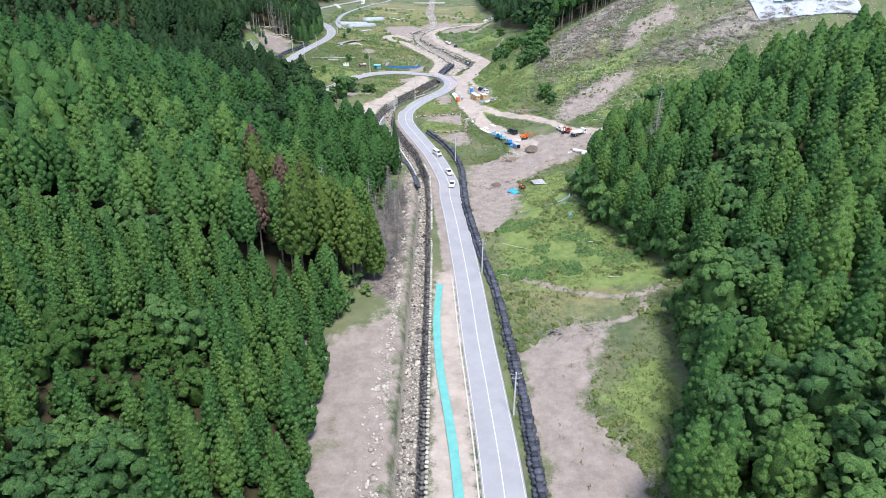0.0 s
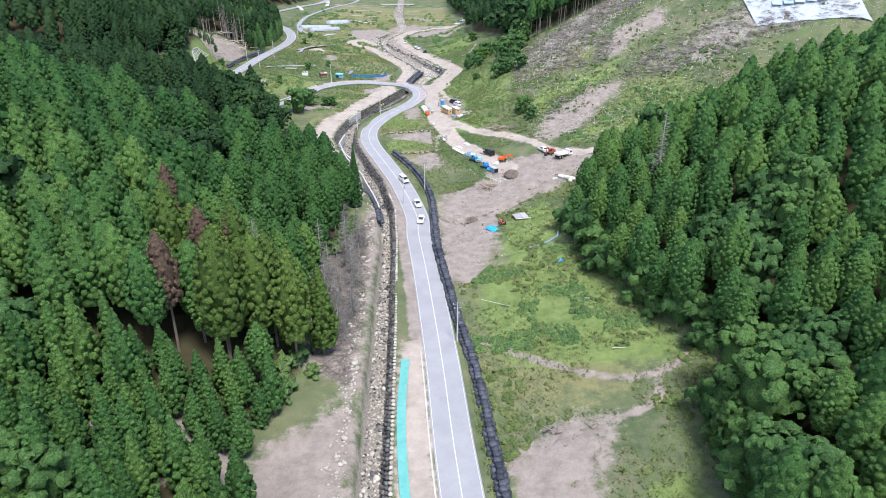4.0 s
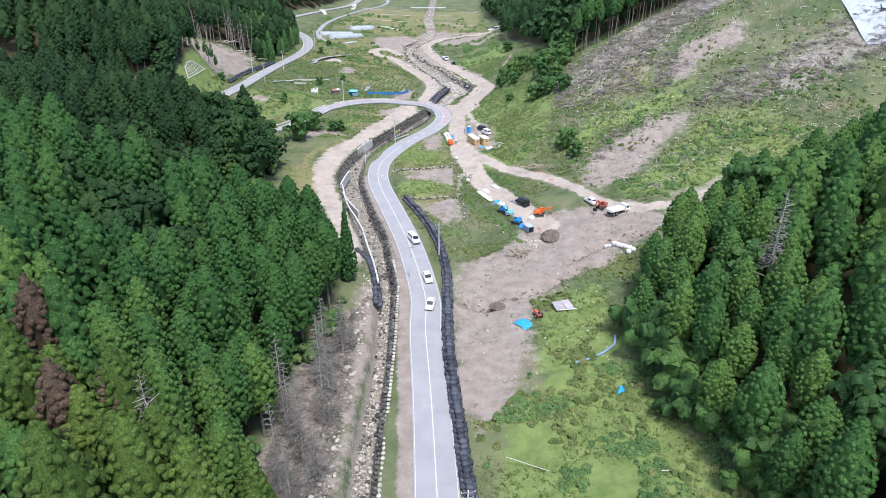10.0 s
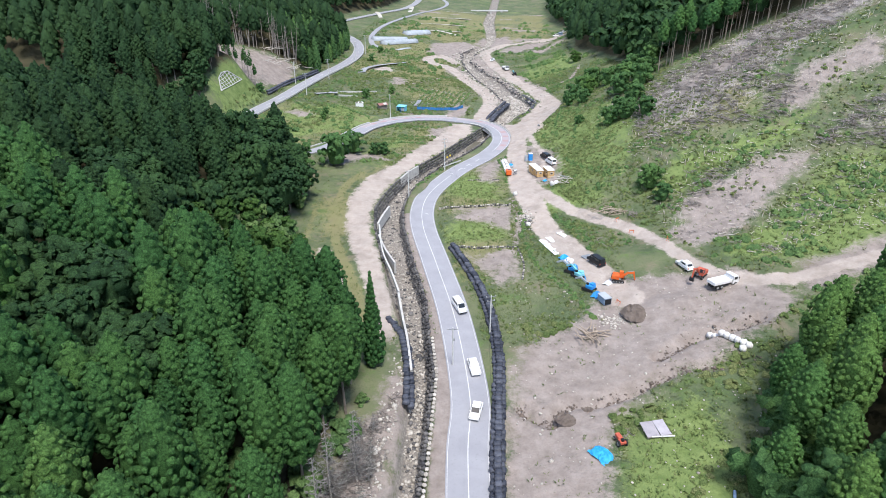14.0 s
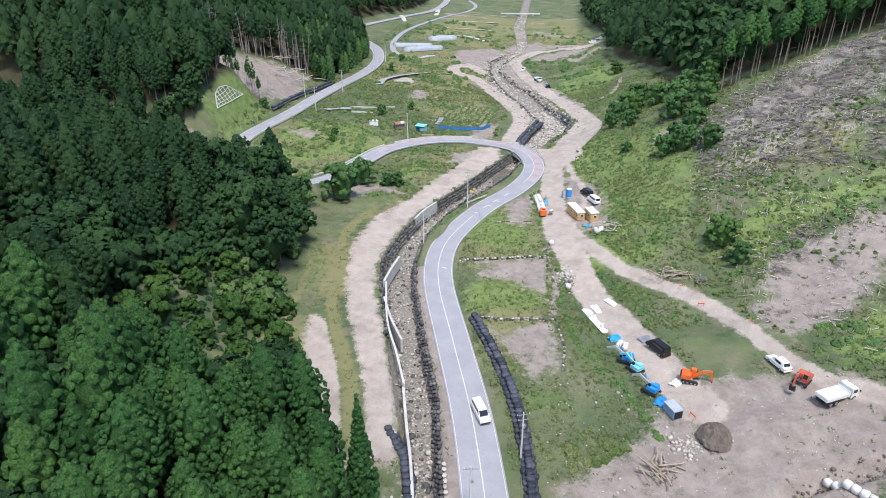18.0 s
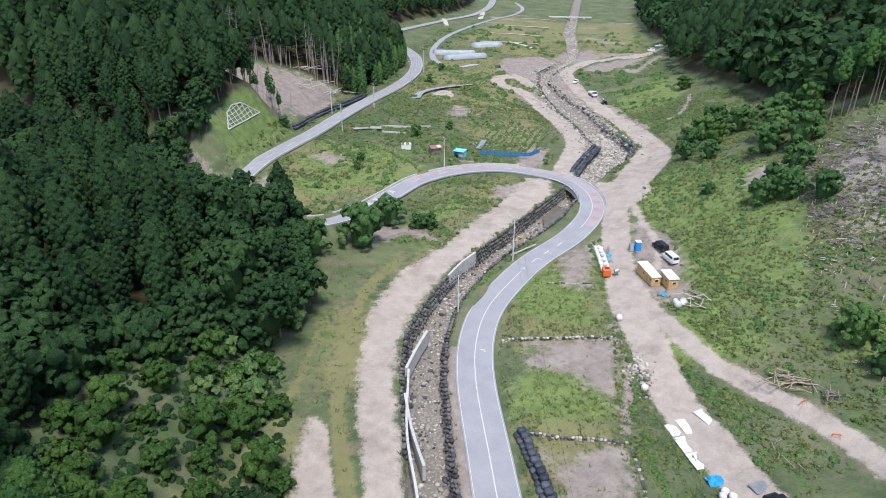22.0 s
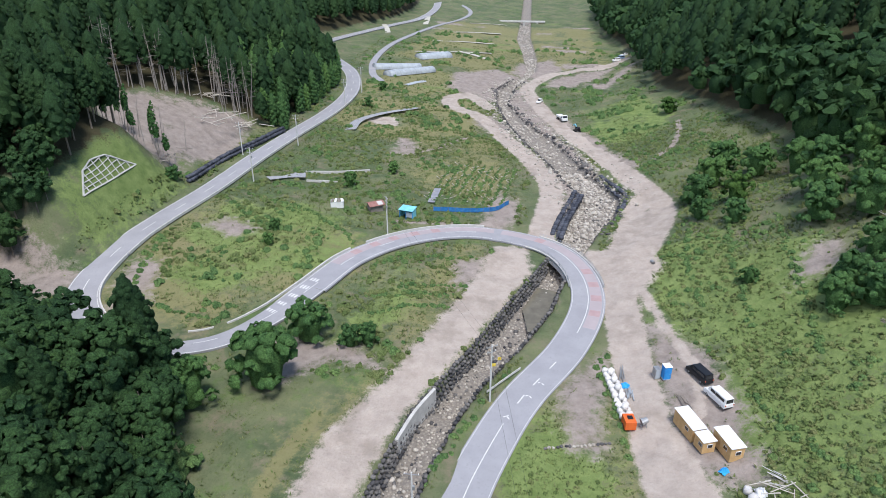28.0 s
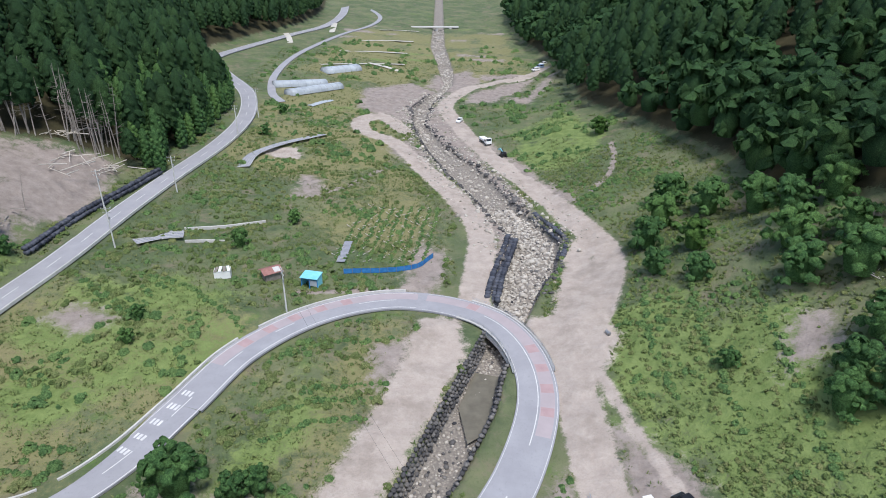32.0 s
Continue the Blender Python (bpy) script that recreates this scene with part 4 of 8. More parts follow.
def stand(name, shapes, trunk, spots, scales, material, label, group, seed):
    """Single trees, each a thing with a trunk and a crown."""
    r = np.random.default_rng(seed)
    crowns = [mesh_of("crown", s[0], s[1], material, True, s[2]) for s in shapes]
    stem = mesh_of("trunk", *trunk, BARK)
    z = ground_height(*spots)
    for x, y, h in zip(*spots, z):
        s = r.uniform(*scales)
        t = thing(name, label, "tree", group, at=pose(x, y, h - 0.3, 0, 0, r.uniform(0, 360)) @ Matrix.Diagonal((s, s, s * r.uniform(0.9, 1.12), 1)))
        part("trunk", stem, BARK, t)
        part("crown", crowns[r.integers(len(crowns))], material, t)


def pick(spots, test):
    x, y = spots
    m = test(x, y)
    return (x[m], y[m]), (x[~m], y[~m])


young = scatter(HILL_WEST, 3.9, 20, lambda x, y: (x > -95 + 0.3 * (y - 60)) & (y > 40) & (y < 113) & (inside(x, y, GLADE) < 0), 0.28)
west = scatter(HILL_WEST, 5.3, 21, lambda x, y: (x > -185) & (y > -10) & (inside(x, y, ORCHARD) < 0) & ~((x > -95 + 0.3 * (y - 60)) & (y > 40) & (y < 113)))
leafy_west = lambda x, y: (rough(x, y, 17) > 0.7) | ((y > 226) & (inside(x, y, HILL_WEST) < 16) & (rough(x, y, 8) > 0.2)) | ((y < 84) & (rough(x, y, 12) > 0.5))
w_broad, w_cedar = pick(west, leafy_west)
y_broad, y_cedar = pick(young, lambda x, y: (rough(x, y, 14) > 0.62) & (x < -34))
near_y, rest_y = pick(y_cedar, lambda x, y: (inside(x, y, HILL_WEST) < 22) & (y > 64))
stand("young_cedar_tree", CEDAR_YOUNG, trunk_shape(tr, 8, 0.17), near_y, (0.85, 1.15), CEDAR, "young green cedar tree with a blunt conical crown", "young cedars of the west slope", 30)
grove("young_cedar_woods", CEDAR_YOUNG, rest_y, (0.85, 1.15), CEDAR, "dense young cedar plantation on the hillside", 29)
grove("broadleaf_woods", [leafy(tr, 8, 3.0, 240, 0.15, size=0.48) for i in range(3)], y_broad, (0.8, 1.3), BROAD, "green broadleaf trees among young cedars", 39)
gx, gy = scatter(GLADE, 5.5, 19)
stand("lime_green_tree", [leafy(tr, 6.5, 3.6, 420, 0.1, size=0.42) for i in range(3)], trunk_shape(tr, 5, 0.16, 5, 5), (gx, gy), (0.7, 1.2), LIME,
      "low spreading bright green tree in a glade", "bright trees of the glade", 38)
olive, w_cedar = pick(w_cedar, lambda x, y: (x > -44) & (x < -20) & (y > 117) & (y < 137) & (rough(x, y, 6) > 0.3))
stand("tall_cedar_tree", [conifer(tr, t, w, 210, 0.56, 0.3, 0.7, full=0.5) for t, w in ((22.5, 3.7), (21, 3.4), (23, 3.3))], trunk_shape(tr, 18, 0.3), olive, (0.95, 1.12), OLIVE,
      "tall old yellowish green cedar tree above the plantation", "old cedars of the plantation", 40)
near_w, rest = pick(w_cedar, lambda x, y: (inside(x, y, HILL_WEST) < 20) & (y > 66) & (y < 215))
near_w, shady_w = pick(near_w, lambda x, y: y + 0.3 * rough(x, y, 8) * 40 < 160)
stand("cedar_tree", CEDAR_NEAR, trunk_shape(tr, 14.5, 0.24), shady_w, (0.82, 1.1), HALFSHADECEDAR, "cedar tree on the forested hillside, its green darkened for shade", "cedars of the west slope", 28)
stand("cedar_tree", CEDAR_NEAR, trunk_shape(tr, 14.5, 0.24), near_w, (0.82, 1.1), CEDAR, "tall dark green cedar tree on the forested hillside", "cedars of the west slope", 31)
# the north end and middle of the hill get the shade-darkened needles
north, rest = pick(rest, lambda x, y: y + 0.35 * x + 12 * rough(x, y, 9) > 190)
grove("cedar_woods", CEDAR_MID, north, (0.75, 1.05), SHADECEDAR, "cedar woods at the north end of the hill, darkened for shade", 37)
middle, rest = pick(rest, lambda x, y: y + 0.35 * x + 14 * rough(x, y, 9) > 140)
grove("cedar_woods", CEDAR_MID, middle, (0.8, 1.1), HALFSHADECEDAR, "cedar plantation on the upper hillside, darkened for half shade", 27)
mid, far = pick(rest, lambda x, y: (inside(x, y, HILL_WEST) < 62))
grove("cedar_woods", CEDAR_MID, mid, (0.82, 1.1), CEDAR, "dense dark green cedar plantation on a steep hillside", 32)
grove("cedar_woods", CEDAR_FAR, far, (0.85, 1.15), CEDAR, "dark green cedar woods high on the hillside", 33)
near_b, rest_b = pick(w_broad, lambda x, y: (inside(x, y, HILL_WEST) < 14) & (y > 215))
stand("broadleaf_tree", BROAD_NEAR, trunk_shape(tr, 9, 0.25, 6, 5), near_b, (0.85, 1.2), SHADEBROAD, "rounded green broadleaf tree at the wood's edge", "broadleaf trees at the wood's edge", 34)
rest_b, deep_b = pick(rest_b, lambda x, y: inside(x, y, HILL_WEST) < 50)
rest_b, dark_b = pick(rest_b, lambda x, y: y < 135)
grove("broadleaf_woods", BROAD_FAR, deep_b, (0.8, 1.2), SHADEBROAD, "broadleaf trees high among the cedars", 48)
grove("broadleaf_woods", BROAD_MID, dark_b, (0.75, 1.1), SHADEBROAD, "broadleaf trees among the cedars, darkened for shade", 49)
grove("broadleaf_woods", BROAD_MID, rest_b, (0.75, 1.1), BROAD, "green broadleaf trees among the cedars", 35)
ox, oy = scatter(ORCHARD, 6.3, 27)
stand("lime_green_tree", [leafy(tr, 5.0, 2.5, 300, 0.05, size=0.38) for i in range(3)], trunk_shape(tr, 4.5, 0.14, 5, 5), (ox, oy), (0.7, 1.25), LIME,
      "low bright green tree in a clearing of the wood", "bright trees of the clearing", 36)

rx, ry = scatter([(-30, 200), (-34, 226), (-46, 262), (-60, 262), (-76, 236), (-74, 200), (-50, 194)], 3.4, 17, lambda x, y: (inside(x, y, ORCHARD) < 0.5) & (inside(x, y, ORCHARD) > -8) & (inside(x, y, HILL_WEST) > 3))
grove("edge_bushes", [leafy(tr, 5.5, 2.5, 180, 0.05, size=0.48) for i in range(3)], (rx, ry), (0.8, 1.5), SHADEBROAD, "leafy bushes around the clearing", 18)
east = scatter(HILL_EAST, 5.6, 22, lambda x, y: (x < 150) & (y > -30))
e_broad, e_cedar = pick(east, lambda x, y: (rough(x, y, 15) > 0.8) | ((y < 108) & (rough(x, y, 11) > 0.42)))
near_e, rest_e = pick(e_cedar, lambda x, y: (inside(x, y, HILL_EAST) < 18) & (y > 90))
stand("cedar_tree", CEDAR_NEAR, trunk_shape(tr, 14.5, 0.24), near_e, (0.7, 1.0), CEDAR, "tall green cedar tree on the forested spur", "cedars of the east spur", 41)
mid, far = pick(rest_e, lambda x, y: (inside(x, y, HILL_EAST) < 70))
grove("cedar_woods", CEDAR_MID, mid, (0.75, 1.08), CEDAR, "dense green cedar woods on the east spur", 42)
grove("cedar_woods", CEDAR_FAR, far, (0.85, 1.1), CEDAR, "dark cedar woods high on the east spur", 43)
e_broad, e_far = pick(e_broad, lambda x, y: inside(x, y, HILL_EAST) < 34)
grove("broadleaf_woods", BROAD_FAR, e_far, (0.9, 1.3), BROAD, "broadleaf trees high on the spur", 44)
grove("broadleaf_woods", BROAD_MID, e_broad, (0.8, 1.2), BROAD, "bluish green broadleaf trees on the lower spur", 45)
ex, ey = scatter(HILL_EAST, 3.6, 26, lambda x, y: (x < 60) & (y > 30) & (inside(x, y, HILL_EAST) < 6))
grove("edge_bushes", [leafy(tr, 4.2, 2.3, 150, 0.05, size=0.5) for i in range(3)], (ex, ey), (0.9, 2.1), BROAD, "leafy bushes along the foot of the spur", 46)
wx, wy = scatter(HILL_WEST, 4.4, 28, lambda x, y: (inside(x, y, HILL_WEST) < 9) & (y > 30) & (x > -110) & (rough(x, y, 9) > 0.4))
grove("edge_bushes", [leafy(tr, 3.4, 2.0, 130, 0.05, size=0.45) for i in range(3)], (wx, wy), (0.6, 1.3), WEED, "low bushes along the foot of the wooded hill", 47)

# far woods wear the darkened greens, so their shade is in the colour
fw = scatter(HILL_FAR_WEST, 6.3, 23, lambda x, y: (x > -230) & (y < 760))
grove("far_woods", CEDAR_FAR, fw, (0.75, 1.1), SHADECEDAR, "cedar woods beyond the upper road, darkened for shade", 51)
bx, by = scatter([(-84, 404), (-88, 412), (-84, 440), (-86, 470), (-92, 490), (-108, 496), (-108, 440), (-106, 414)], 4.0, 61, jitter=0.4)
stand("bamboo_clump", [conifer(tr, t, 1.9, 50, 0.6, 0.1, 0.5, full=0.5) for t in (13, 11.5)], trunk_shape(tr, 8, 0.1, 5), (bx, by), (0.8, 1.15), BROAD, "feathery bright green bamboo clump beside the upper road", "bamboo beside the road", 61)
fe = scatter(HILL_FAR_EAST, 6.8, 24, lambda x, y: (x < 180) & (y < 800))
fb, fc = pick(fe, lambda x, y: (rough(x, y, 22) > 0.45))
grove("far_woods", CEDAR_FAR, fc, (0.8, 1.1), SHADECEDAR, "woods on the far east slope, darkened for shade", 52)
grove("far_woods", BROAD_FAR, fb, (0.9, 1.4), SHADEBROAD, "broadleaf woods on the far east slope", 53)

ux, uy = scatter([(52, 331), (58, 336), (80, 335), (104, 322), (135, 314), (135, 307), (103, 314), (80, 327), (60, 332)], 3.2, 63, jitter=0.42)
stand("edge_cedar", [conifer(tr, t, 1.8, 44, 0.6, 0.6, 0.6) for t in (17, 15, 18.5)], trunk_shape(tr, 14, 0.17, 6, 6), (ux, uy), (0.85, 1.15), HALFSHADECEDAR, "cedar with a bare pale trunk above the felled slope", "trees above the felled slope", 63)
gx, gy = scatter([(-97, 319), (-103, 325), (-104, 338), (-103, 350), (-100, 362), (-116, 366), (-150, 350), (-150, 306), (-112, 312)], 3.9, 25, jitter=0.35)
dark, green = pick((gx, gy), lambda x, y: (rough(x, y, 7) > 0.35) & (x < -101.5))
stand("cedar_tree", CEDAR_MID, trunk_shape(tr, 14, 0.24), dark, (0.7, 1.0), SHADECEDAR, "cedar tree behind a grassed bank, darkened for shade", "cedars behind the bank", 54)
stand("broadleaf_tree", BROAD_MID, trunk_shape(tr, 8, 0.22, 6, 5), green, (0.4, 0.8), SHADEBROAD, "low broadleaf tree behind a grassed bank", "low trees behind the bank", 55)


# ---- shapes for things ----
def block(bm, centre, size, turn=0.0, bevel=0.0, tilt=0.0):
    """A box with softened edges."""
    got = bmesh.ops.create_cube(bm, size=1.0, matrix=pose(*centre, tilt, 0, turn) @ Matrix.Diagonal((*size, 1)))
    if bevel:
        edges = list({e for v in got["verts"] for e in v.link_edges})
        bmesh.ops.bevel(bm, geom=edges, offset=bevel, segments=1, affect="EDGES", clamp_overlap=True)
    return bm


def rod(bm, a, b, r0, r1=None, sides=8):
    a, b = Vector(a), Vector(b)
    m = Matrix.Translation((a + b) / 2) @ (b - a).to_track_quat("Z", "Y").to_matrix().to_4x4()
    bmesh.ops.create_cone(bm, cap_ends=True, segments=sides, radius1=r0, radius2=r0 if r1 is None else r1, depth=(b - a).length, matrix=m)
    return bm


def slab(bm, outline, low, high, axis="z"):
    """A solid from an outline: axis z lies flat, axis x stands with the outline in y and z."""
    put = (lambda p, h: (p[0], p[1], h)) if axis == "z" else (lambda p, h: (h, p[0], p[1]))
    lo, hi = [bm.verts.new(put(p, low)) for p in outline], [bm.verts.new(put(p, high)) for p in outline]
    bm.faces.new(hi)
    bm.faces.new(lo[::-1])
    for i in range(len(lo)):
        j = (i + 1) % len(lo)
        bm.faces.new((lo[i], lo[j], hi[j], hi[i]))
    bmesh.ops.recalc_face_normals(bm, faces=bm.faces)
    return bm


B = bmesh.new


def wheel(parent, at, radius, width):
    bm = rod(B(), (-width / 2, 0, 0), (width / 2, 0, 0), radius, sides=16)
    bmesh.ops.bevel(bm, geom=[e for e in bm.edges if abs(e.verts[0].co.x - e.verts[1].co.x) < 1e-4], offset=radius * 0.15, segments=1, affect="EDGES")
    w = part("wheel", bm, RUBBER, parent)
    w.matrix_basis = pose(*at)
    part("rim", rod(B(), (-width / 2 - 0.01, 0, 0), (width / 2 + 0.01, 0, 0), radius * 0.58, sides=12), STEEL, w)
    return w


def motor_car(paint, long, wide, tall, van, label, group, m):
    """A car or van that faces +y, with its windows, lamps and wheels."""
    car = thing("van" if van else "car", label, "van" if van else "car", group, at=m)
    L, W, h = long / 2, wide / 2, 0.28
    waist = tall * 0.56
    bm = slab(B(), [(-L, h + 0.1), (-L, waist), (-L * 0.97, waist + 0.04), (L * 0.55 if not van else L * 0.78, waist), (L * 0.96, waist * 0.82), (L, h + 0.3), (L, h)], -W, W, "x")
    bmesh.ops.bevel(bm, geom=list(bm.edges), offset=0.05, segments=2, affect="EDGES", clamp_overlap=True)
    part("body", bm, paint, car)
    back, front = (-L * 0.97, L * 0.72) if van else (-L * 0.9, L * 0.5)
    roof_back, roof_front = (-L * 0.93, L * 0.42) if van else (-L * 0.62, L * 0.12)
    bm = slab(B(), [(back, waist), (roof_back, tall), (roof_front, tall), (front, waist)], -W * 0.9, W * 0.9, "x")
    for v in bm.verts:
        if v.co.z > waist + 0.1:
            v.co.x *= 0.9
    bmesh.ops.bevel(bm, geom=list(bm.edges), offset=0.05, segments=2, affect="EDGES", clamp_overlap=True)
    part("roof", bm, paint, car)
    mid = (waist + tall) / 2
    slope = math.degrees(math.atan2(front - roof_front, tall - waist))
    part("windscreen", block(B(), (0, (front + roof_front) / 2 + 0.02, mid), (W * 1.55, 0.03, math.hypot(front - roof_front, tall - waist) * 0.8), 0, 0.01, slope), GLASS, car)
    rslope = -math.degrees(math.atan2(roof_back - back, tall - waist))
    part("rear_window", block(B(), (0, (back + roof_back) / 2 - 0.02, mid), (W * 1.4, 0.03, (tall - waist) * 0.7), 0, 0.01, rslope), GLASS, car)
    for s in (-1, 1):
        for y0, y1 in ((roof_back + 0.25, -0.05), (0.05, roof_front - 0.05)):
            part("side_window", block(B(), (s * W * 0.875, (y0 + y1) / 2, mid), (0.04, abs(y1 - y0), (tall - waist) * 0.55), 0, 0.01), GLASS, car)
        part("headlight", block(B(), (s * W * 0.72, L * 0.985, waist * 0.72), (0.32, 0.08, 0.14), 0, 0.03), FILM, car)
        part("tail_light", block(B(), (s * W * 0.82, -L * 1.0, waist * 0.85), (0.18, 0.06, 0.3), 0, 0.02), RED, car)
        part("mirror", block(B(), (s * (W + 0.08), front - 0.3, waist + 0.12), (0.14, 0.1, 0.14), 0, 0.03), paint, car)
        for y in (-L * 0.62, L * 0.62):
            wheel(car, (s * (W - 0.1), y, 0.3), 0.3, 0.2)
    part("bumper", block(B(), (0, L * 0.99, h + 0.12), (W * 1.9, 0.14, 0.2), 0, 0.04), paint if not van else BLACK, car)
    part("bumper", block(B(), (0, -L * 0.99, h + 0.14), (W * 1.9, 0.14, 0.2), 0, 0.04), paint if not van else BLACK, car)
    return car


def on_ground(x, y, turn=0.0, up=0.0):
    return pose(x, y, height(x, y) + up, 0, 0, turn)


def digger(paint, label, m, size=1.0):
    """A crawler excavator with its arm folded down in front (+y)."""
    d = thing("excavator", label, "excavator", "excavators of the site", at=m @ Matrix.Scale(size, 4))
    for s in (-1, 1):
        bm = slab(B(), [(-1.3, 0.1), (-1.45, 0.4), (-1.25, 0.68), (1.25, 0.68), (1.45, 0.4), (1.3, 0.1)], s * 0.95 - 0.25, s * 0.95 + 0.25, "x")
        t = part("track", bm, RUBBER, d)
        for y in (-1.0, -0.35, 0.35, 1.0):
            part("roller", rod(B(), (s * 1.22, y, 0.3), (s * 1.18 + s * 0.06, y, 0.3), 0.18, sides=8), STEEL, t)
    part("undercarriage", block(B(), (0, 0, 0.5), (1.5, 1.2, 0.35), 0, 0.05), STEEL, d)
    part("turntable", rod(B(), (0, 0, 0.66), (0, 0, 0.86), 0.6, sides=14), STEEL, d)
    part("engine_house", slab(B(), [(-1.6, 0.86), (-1.7, 1.2), (-1.55, 1.75), (0.1, 1.75), (0.1, 0.86)], -1.1, 1.1, "x"), paint, d)
    cab = part("cab", slab(B(), [(0.02, 0.88), (0.02, 2.45), (0.9, 2.45), (1.2, 1.7), (1.2, 0.88)], -1.08, -0.15, "x"), paint, d)
    part("cab_window", block(B(), (-1.09, 0.55, 1.9), (0.03, 0.8, 0.8), 0, 0.01), GLASS, cab)
    part("cab_window", block(B(), (-0.6, 1.07, 2.05), (0.75, 0.03, 0.8), 0, 0.01, 20), GLASS, cab)
    part("counterweight", block(B(), (0, -1.65, 1.2), (2.1, 0.35, 0.7), 0, 0.12), BLACK, d)
    bm = slab(B(), [(0.3, 1.2), (0.5, 1.65), (1.9, 3.0), (3.3, 3.1), (3.35, 2.75), (2.05, 2.5), (0.7, 1.1)], 0.05, 0.4, "x")
    part("boom", bm, paint, d)
    part("stick", slab(B(), [(3.1, 3.3), (3.5, 3.25), (3.9, 1.1), (3.65, 1.0), (3.15, 2.9)], 0.08, 0.36, "x"), paint, d)
    part("ram", rod(B(), (0.22, 1.2, 1.3), (0.22, 2.0, 2.4), 0.08), STEEL, d)
    part("ram", rod(B(), (0.22, 2.0, 3.05), (0.22, 3.2, 3.35), 0.07), STEEL, d)
    part("bucket", slab(B(), [(3.6, 1.15), (4.0, 1.1), (4.15, 0.6), (3.9, 0.15), (3.4, 0.1), (3.3, 0.35), (3.6, 0.5)], -0.25, 0.7, "x"), BLACK, d)
    return d


def lorry(m):
    t = thing("dump_truck", "white dump truck with a low tipping bed on bare soil", "truck", at=m)
    part("chassis", block(B(), (0, -0.4, 0.62), (0.9, 5.6, 0.22), 0, 0.03), BLACK, t)
    cab = part("cab", slab(B(), [(1.5, 0.6), (1.5, 2.25), (2.5, 2.25), (2.95, 1.5), (3.0, 0.55)], -1.05, 1.05, "x"), WHITE, t)
    part("windscreen", block(B(), (0, 2.76, 1.88), (1.8, 0.04, 0.78), 0, 0.01, 31), GLASS, cab)
    for s in (-1, 1):
        part("side_window", block(B(), (s * 1.06, 2.1, 1.75), (0.03, 0.75, 0.55), 0, 0.01), GLASS, cab)
        part("headlight", block(B(), (s * 0.8, 3.0, 0.85), (0.34, 0.06, 0.2), 0, 0.03), FILM, cab)
        part("mirror", block(B(), (s * 1.25, 2.75, 1.8), (0.2, 0.08, 0.36), 0, 0.03), BLACK, cab)
        part("bed_side", block(B(), (s * 1.02, -0.95, 1.35), (0.08, 4.3, 0.6), 0, 0.02), WHITE, t)
        for y in (-2.2, -1.2, 2.2):
            wheel(t, (s * 0.92, y, 0.46), 0.46, 0.34)
    part("bed_floor", block(B(), (0, -0.95, 1.05), (2.0, 4.3, 0.1), 0, 0.01), WHITE, t)
    part("bed_front", block(B(), (0, 1.2, 1.45), (2.1, 0.08, 0.85), 0, 0.02), WHITE, t)
    part("tailgate", block(B(), (0, -3.1, 1.35), (2.1, 0.08, 0.6), 0, 0.02), WHITE, t)
    part("load_cover", block(B(), (0, -0.95, 1.55), (1.92, 4.1, 0.25), 0, 0.1), SHEETROOF, t)
    return t


def shed(m, long, wide, tall, label):
    """A small plywood site cabin with a white sheet roof."""
    s = thing("site_cabin", label, "shed", "plywood site cabins", at=m)
    for x in (-wide / 2, wide / 2):
        w = part("wall", block(B(), (x, 0, tall / 2), (0.1, long, tall), 0, 0.01), PLY, s)
        for k in range(int(long / 0.9)):
            part("batten", block(B(), (x + math.copysign(0.065, x), -long / 2 + 0.45 + 0.9 * k, tall / 2), (0.03, 0.05, tall * 0.98)), PLY, w)
    for y in (-long / 2 + 0.05, long / 2 - 0.05):
        part("wall", block(B(), (0, y, tall / 2), (wide - 0.1, 0.1, tall), 0, 0.01), PLY, s)
    win = part("window", block(B(), (0.1, -long / 2 - 0.03, tall * 0.62), (0.8, 0.06, 0.6), 0, 0.01), WHITE, s)
    part("pane", block(B(), (0.1, -long / 2 - 0.07, tall * 0.62), (0.66, 0.03, 0.46)), GLASS, win)
    win = part("window", block(B(), (-wide / 2 - 0.03, -long * 0.2, tall * 0.62), (0.06, 0.8, 0.6), 0, 0.01), WHITE, s)
    part("pane", block(B(), (-wide / 2 - 0.07, -long * 0.2, tall * 0.62), (0.03, 0.66, 0.46)), GLASS, win)
    part("door", block(B(), (-wide / 2 - 0.04, long * 0.22, tall * 0.46), (0.05, 0.85, tall * 0.88), 0, 0.01), PLY, s)
    part("roof", block(B(), (0, 0, tall + 0.08), (wide + 0.3, long + 0.3, 0.1), 0, 0.02, 1.5), SHEETROOF, s)
    for x in (-wide / 2 + 0.2, wide / 2 - 0.2):
        part("skid", block(B(), (x, 0, -0.08), (0.16, long, 0.18)), OLDWOOD, s)
    return s


def stone_mesh(seed, material, flat=0.8):
    r = random.Random(seed)
    bm = B()
    bmesh.ops.create_icosphere(bm, subdivisions=1, radius=0.5)
    for v in bm.verts:
        v.co *= r.uniform(0.75, 1.15)
        v.co.z *= flat
    me = bpy.data.meshes.new("stone")
    bm.to_mesh(me)
    bm.free()
    me.materials.append(material)
    return me


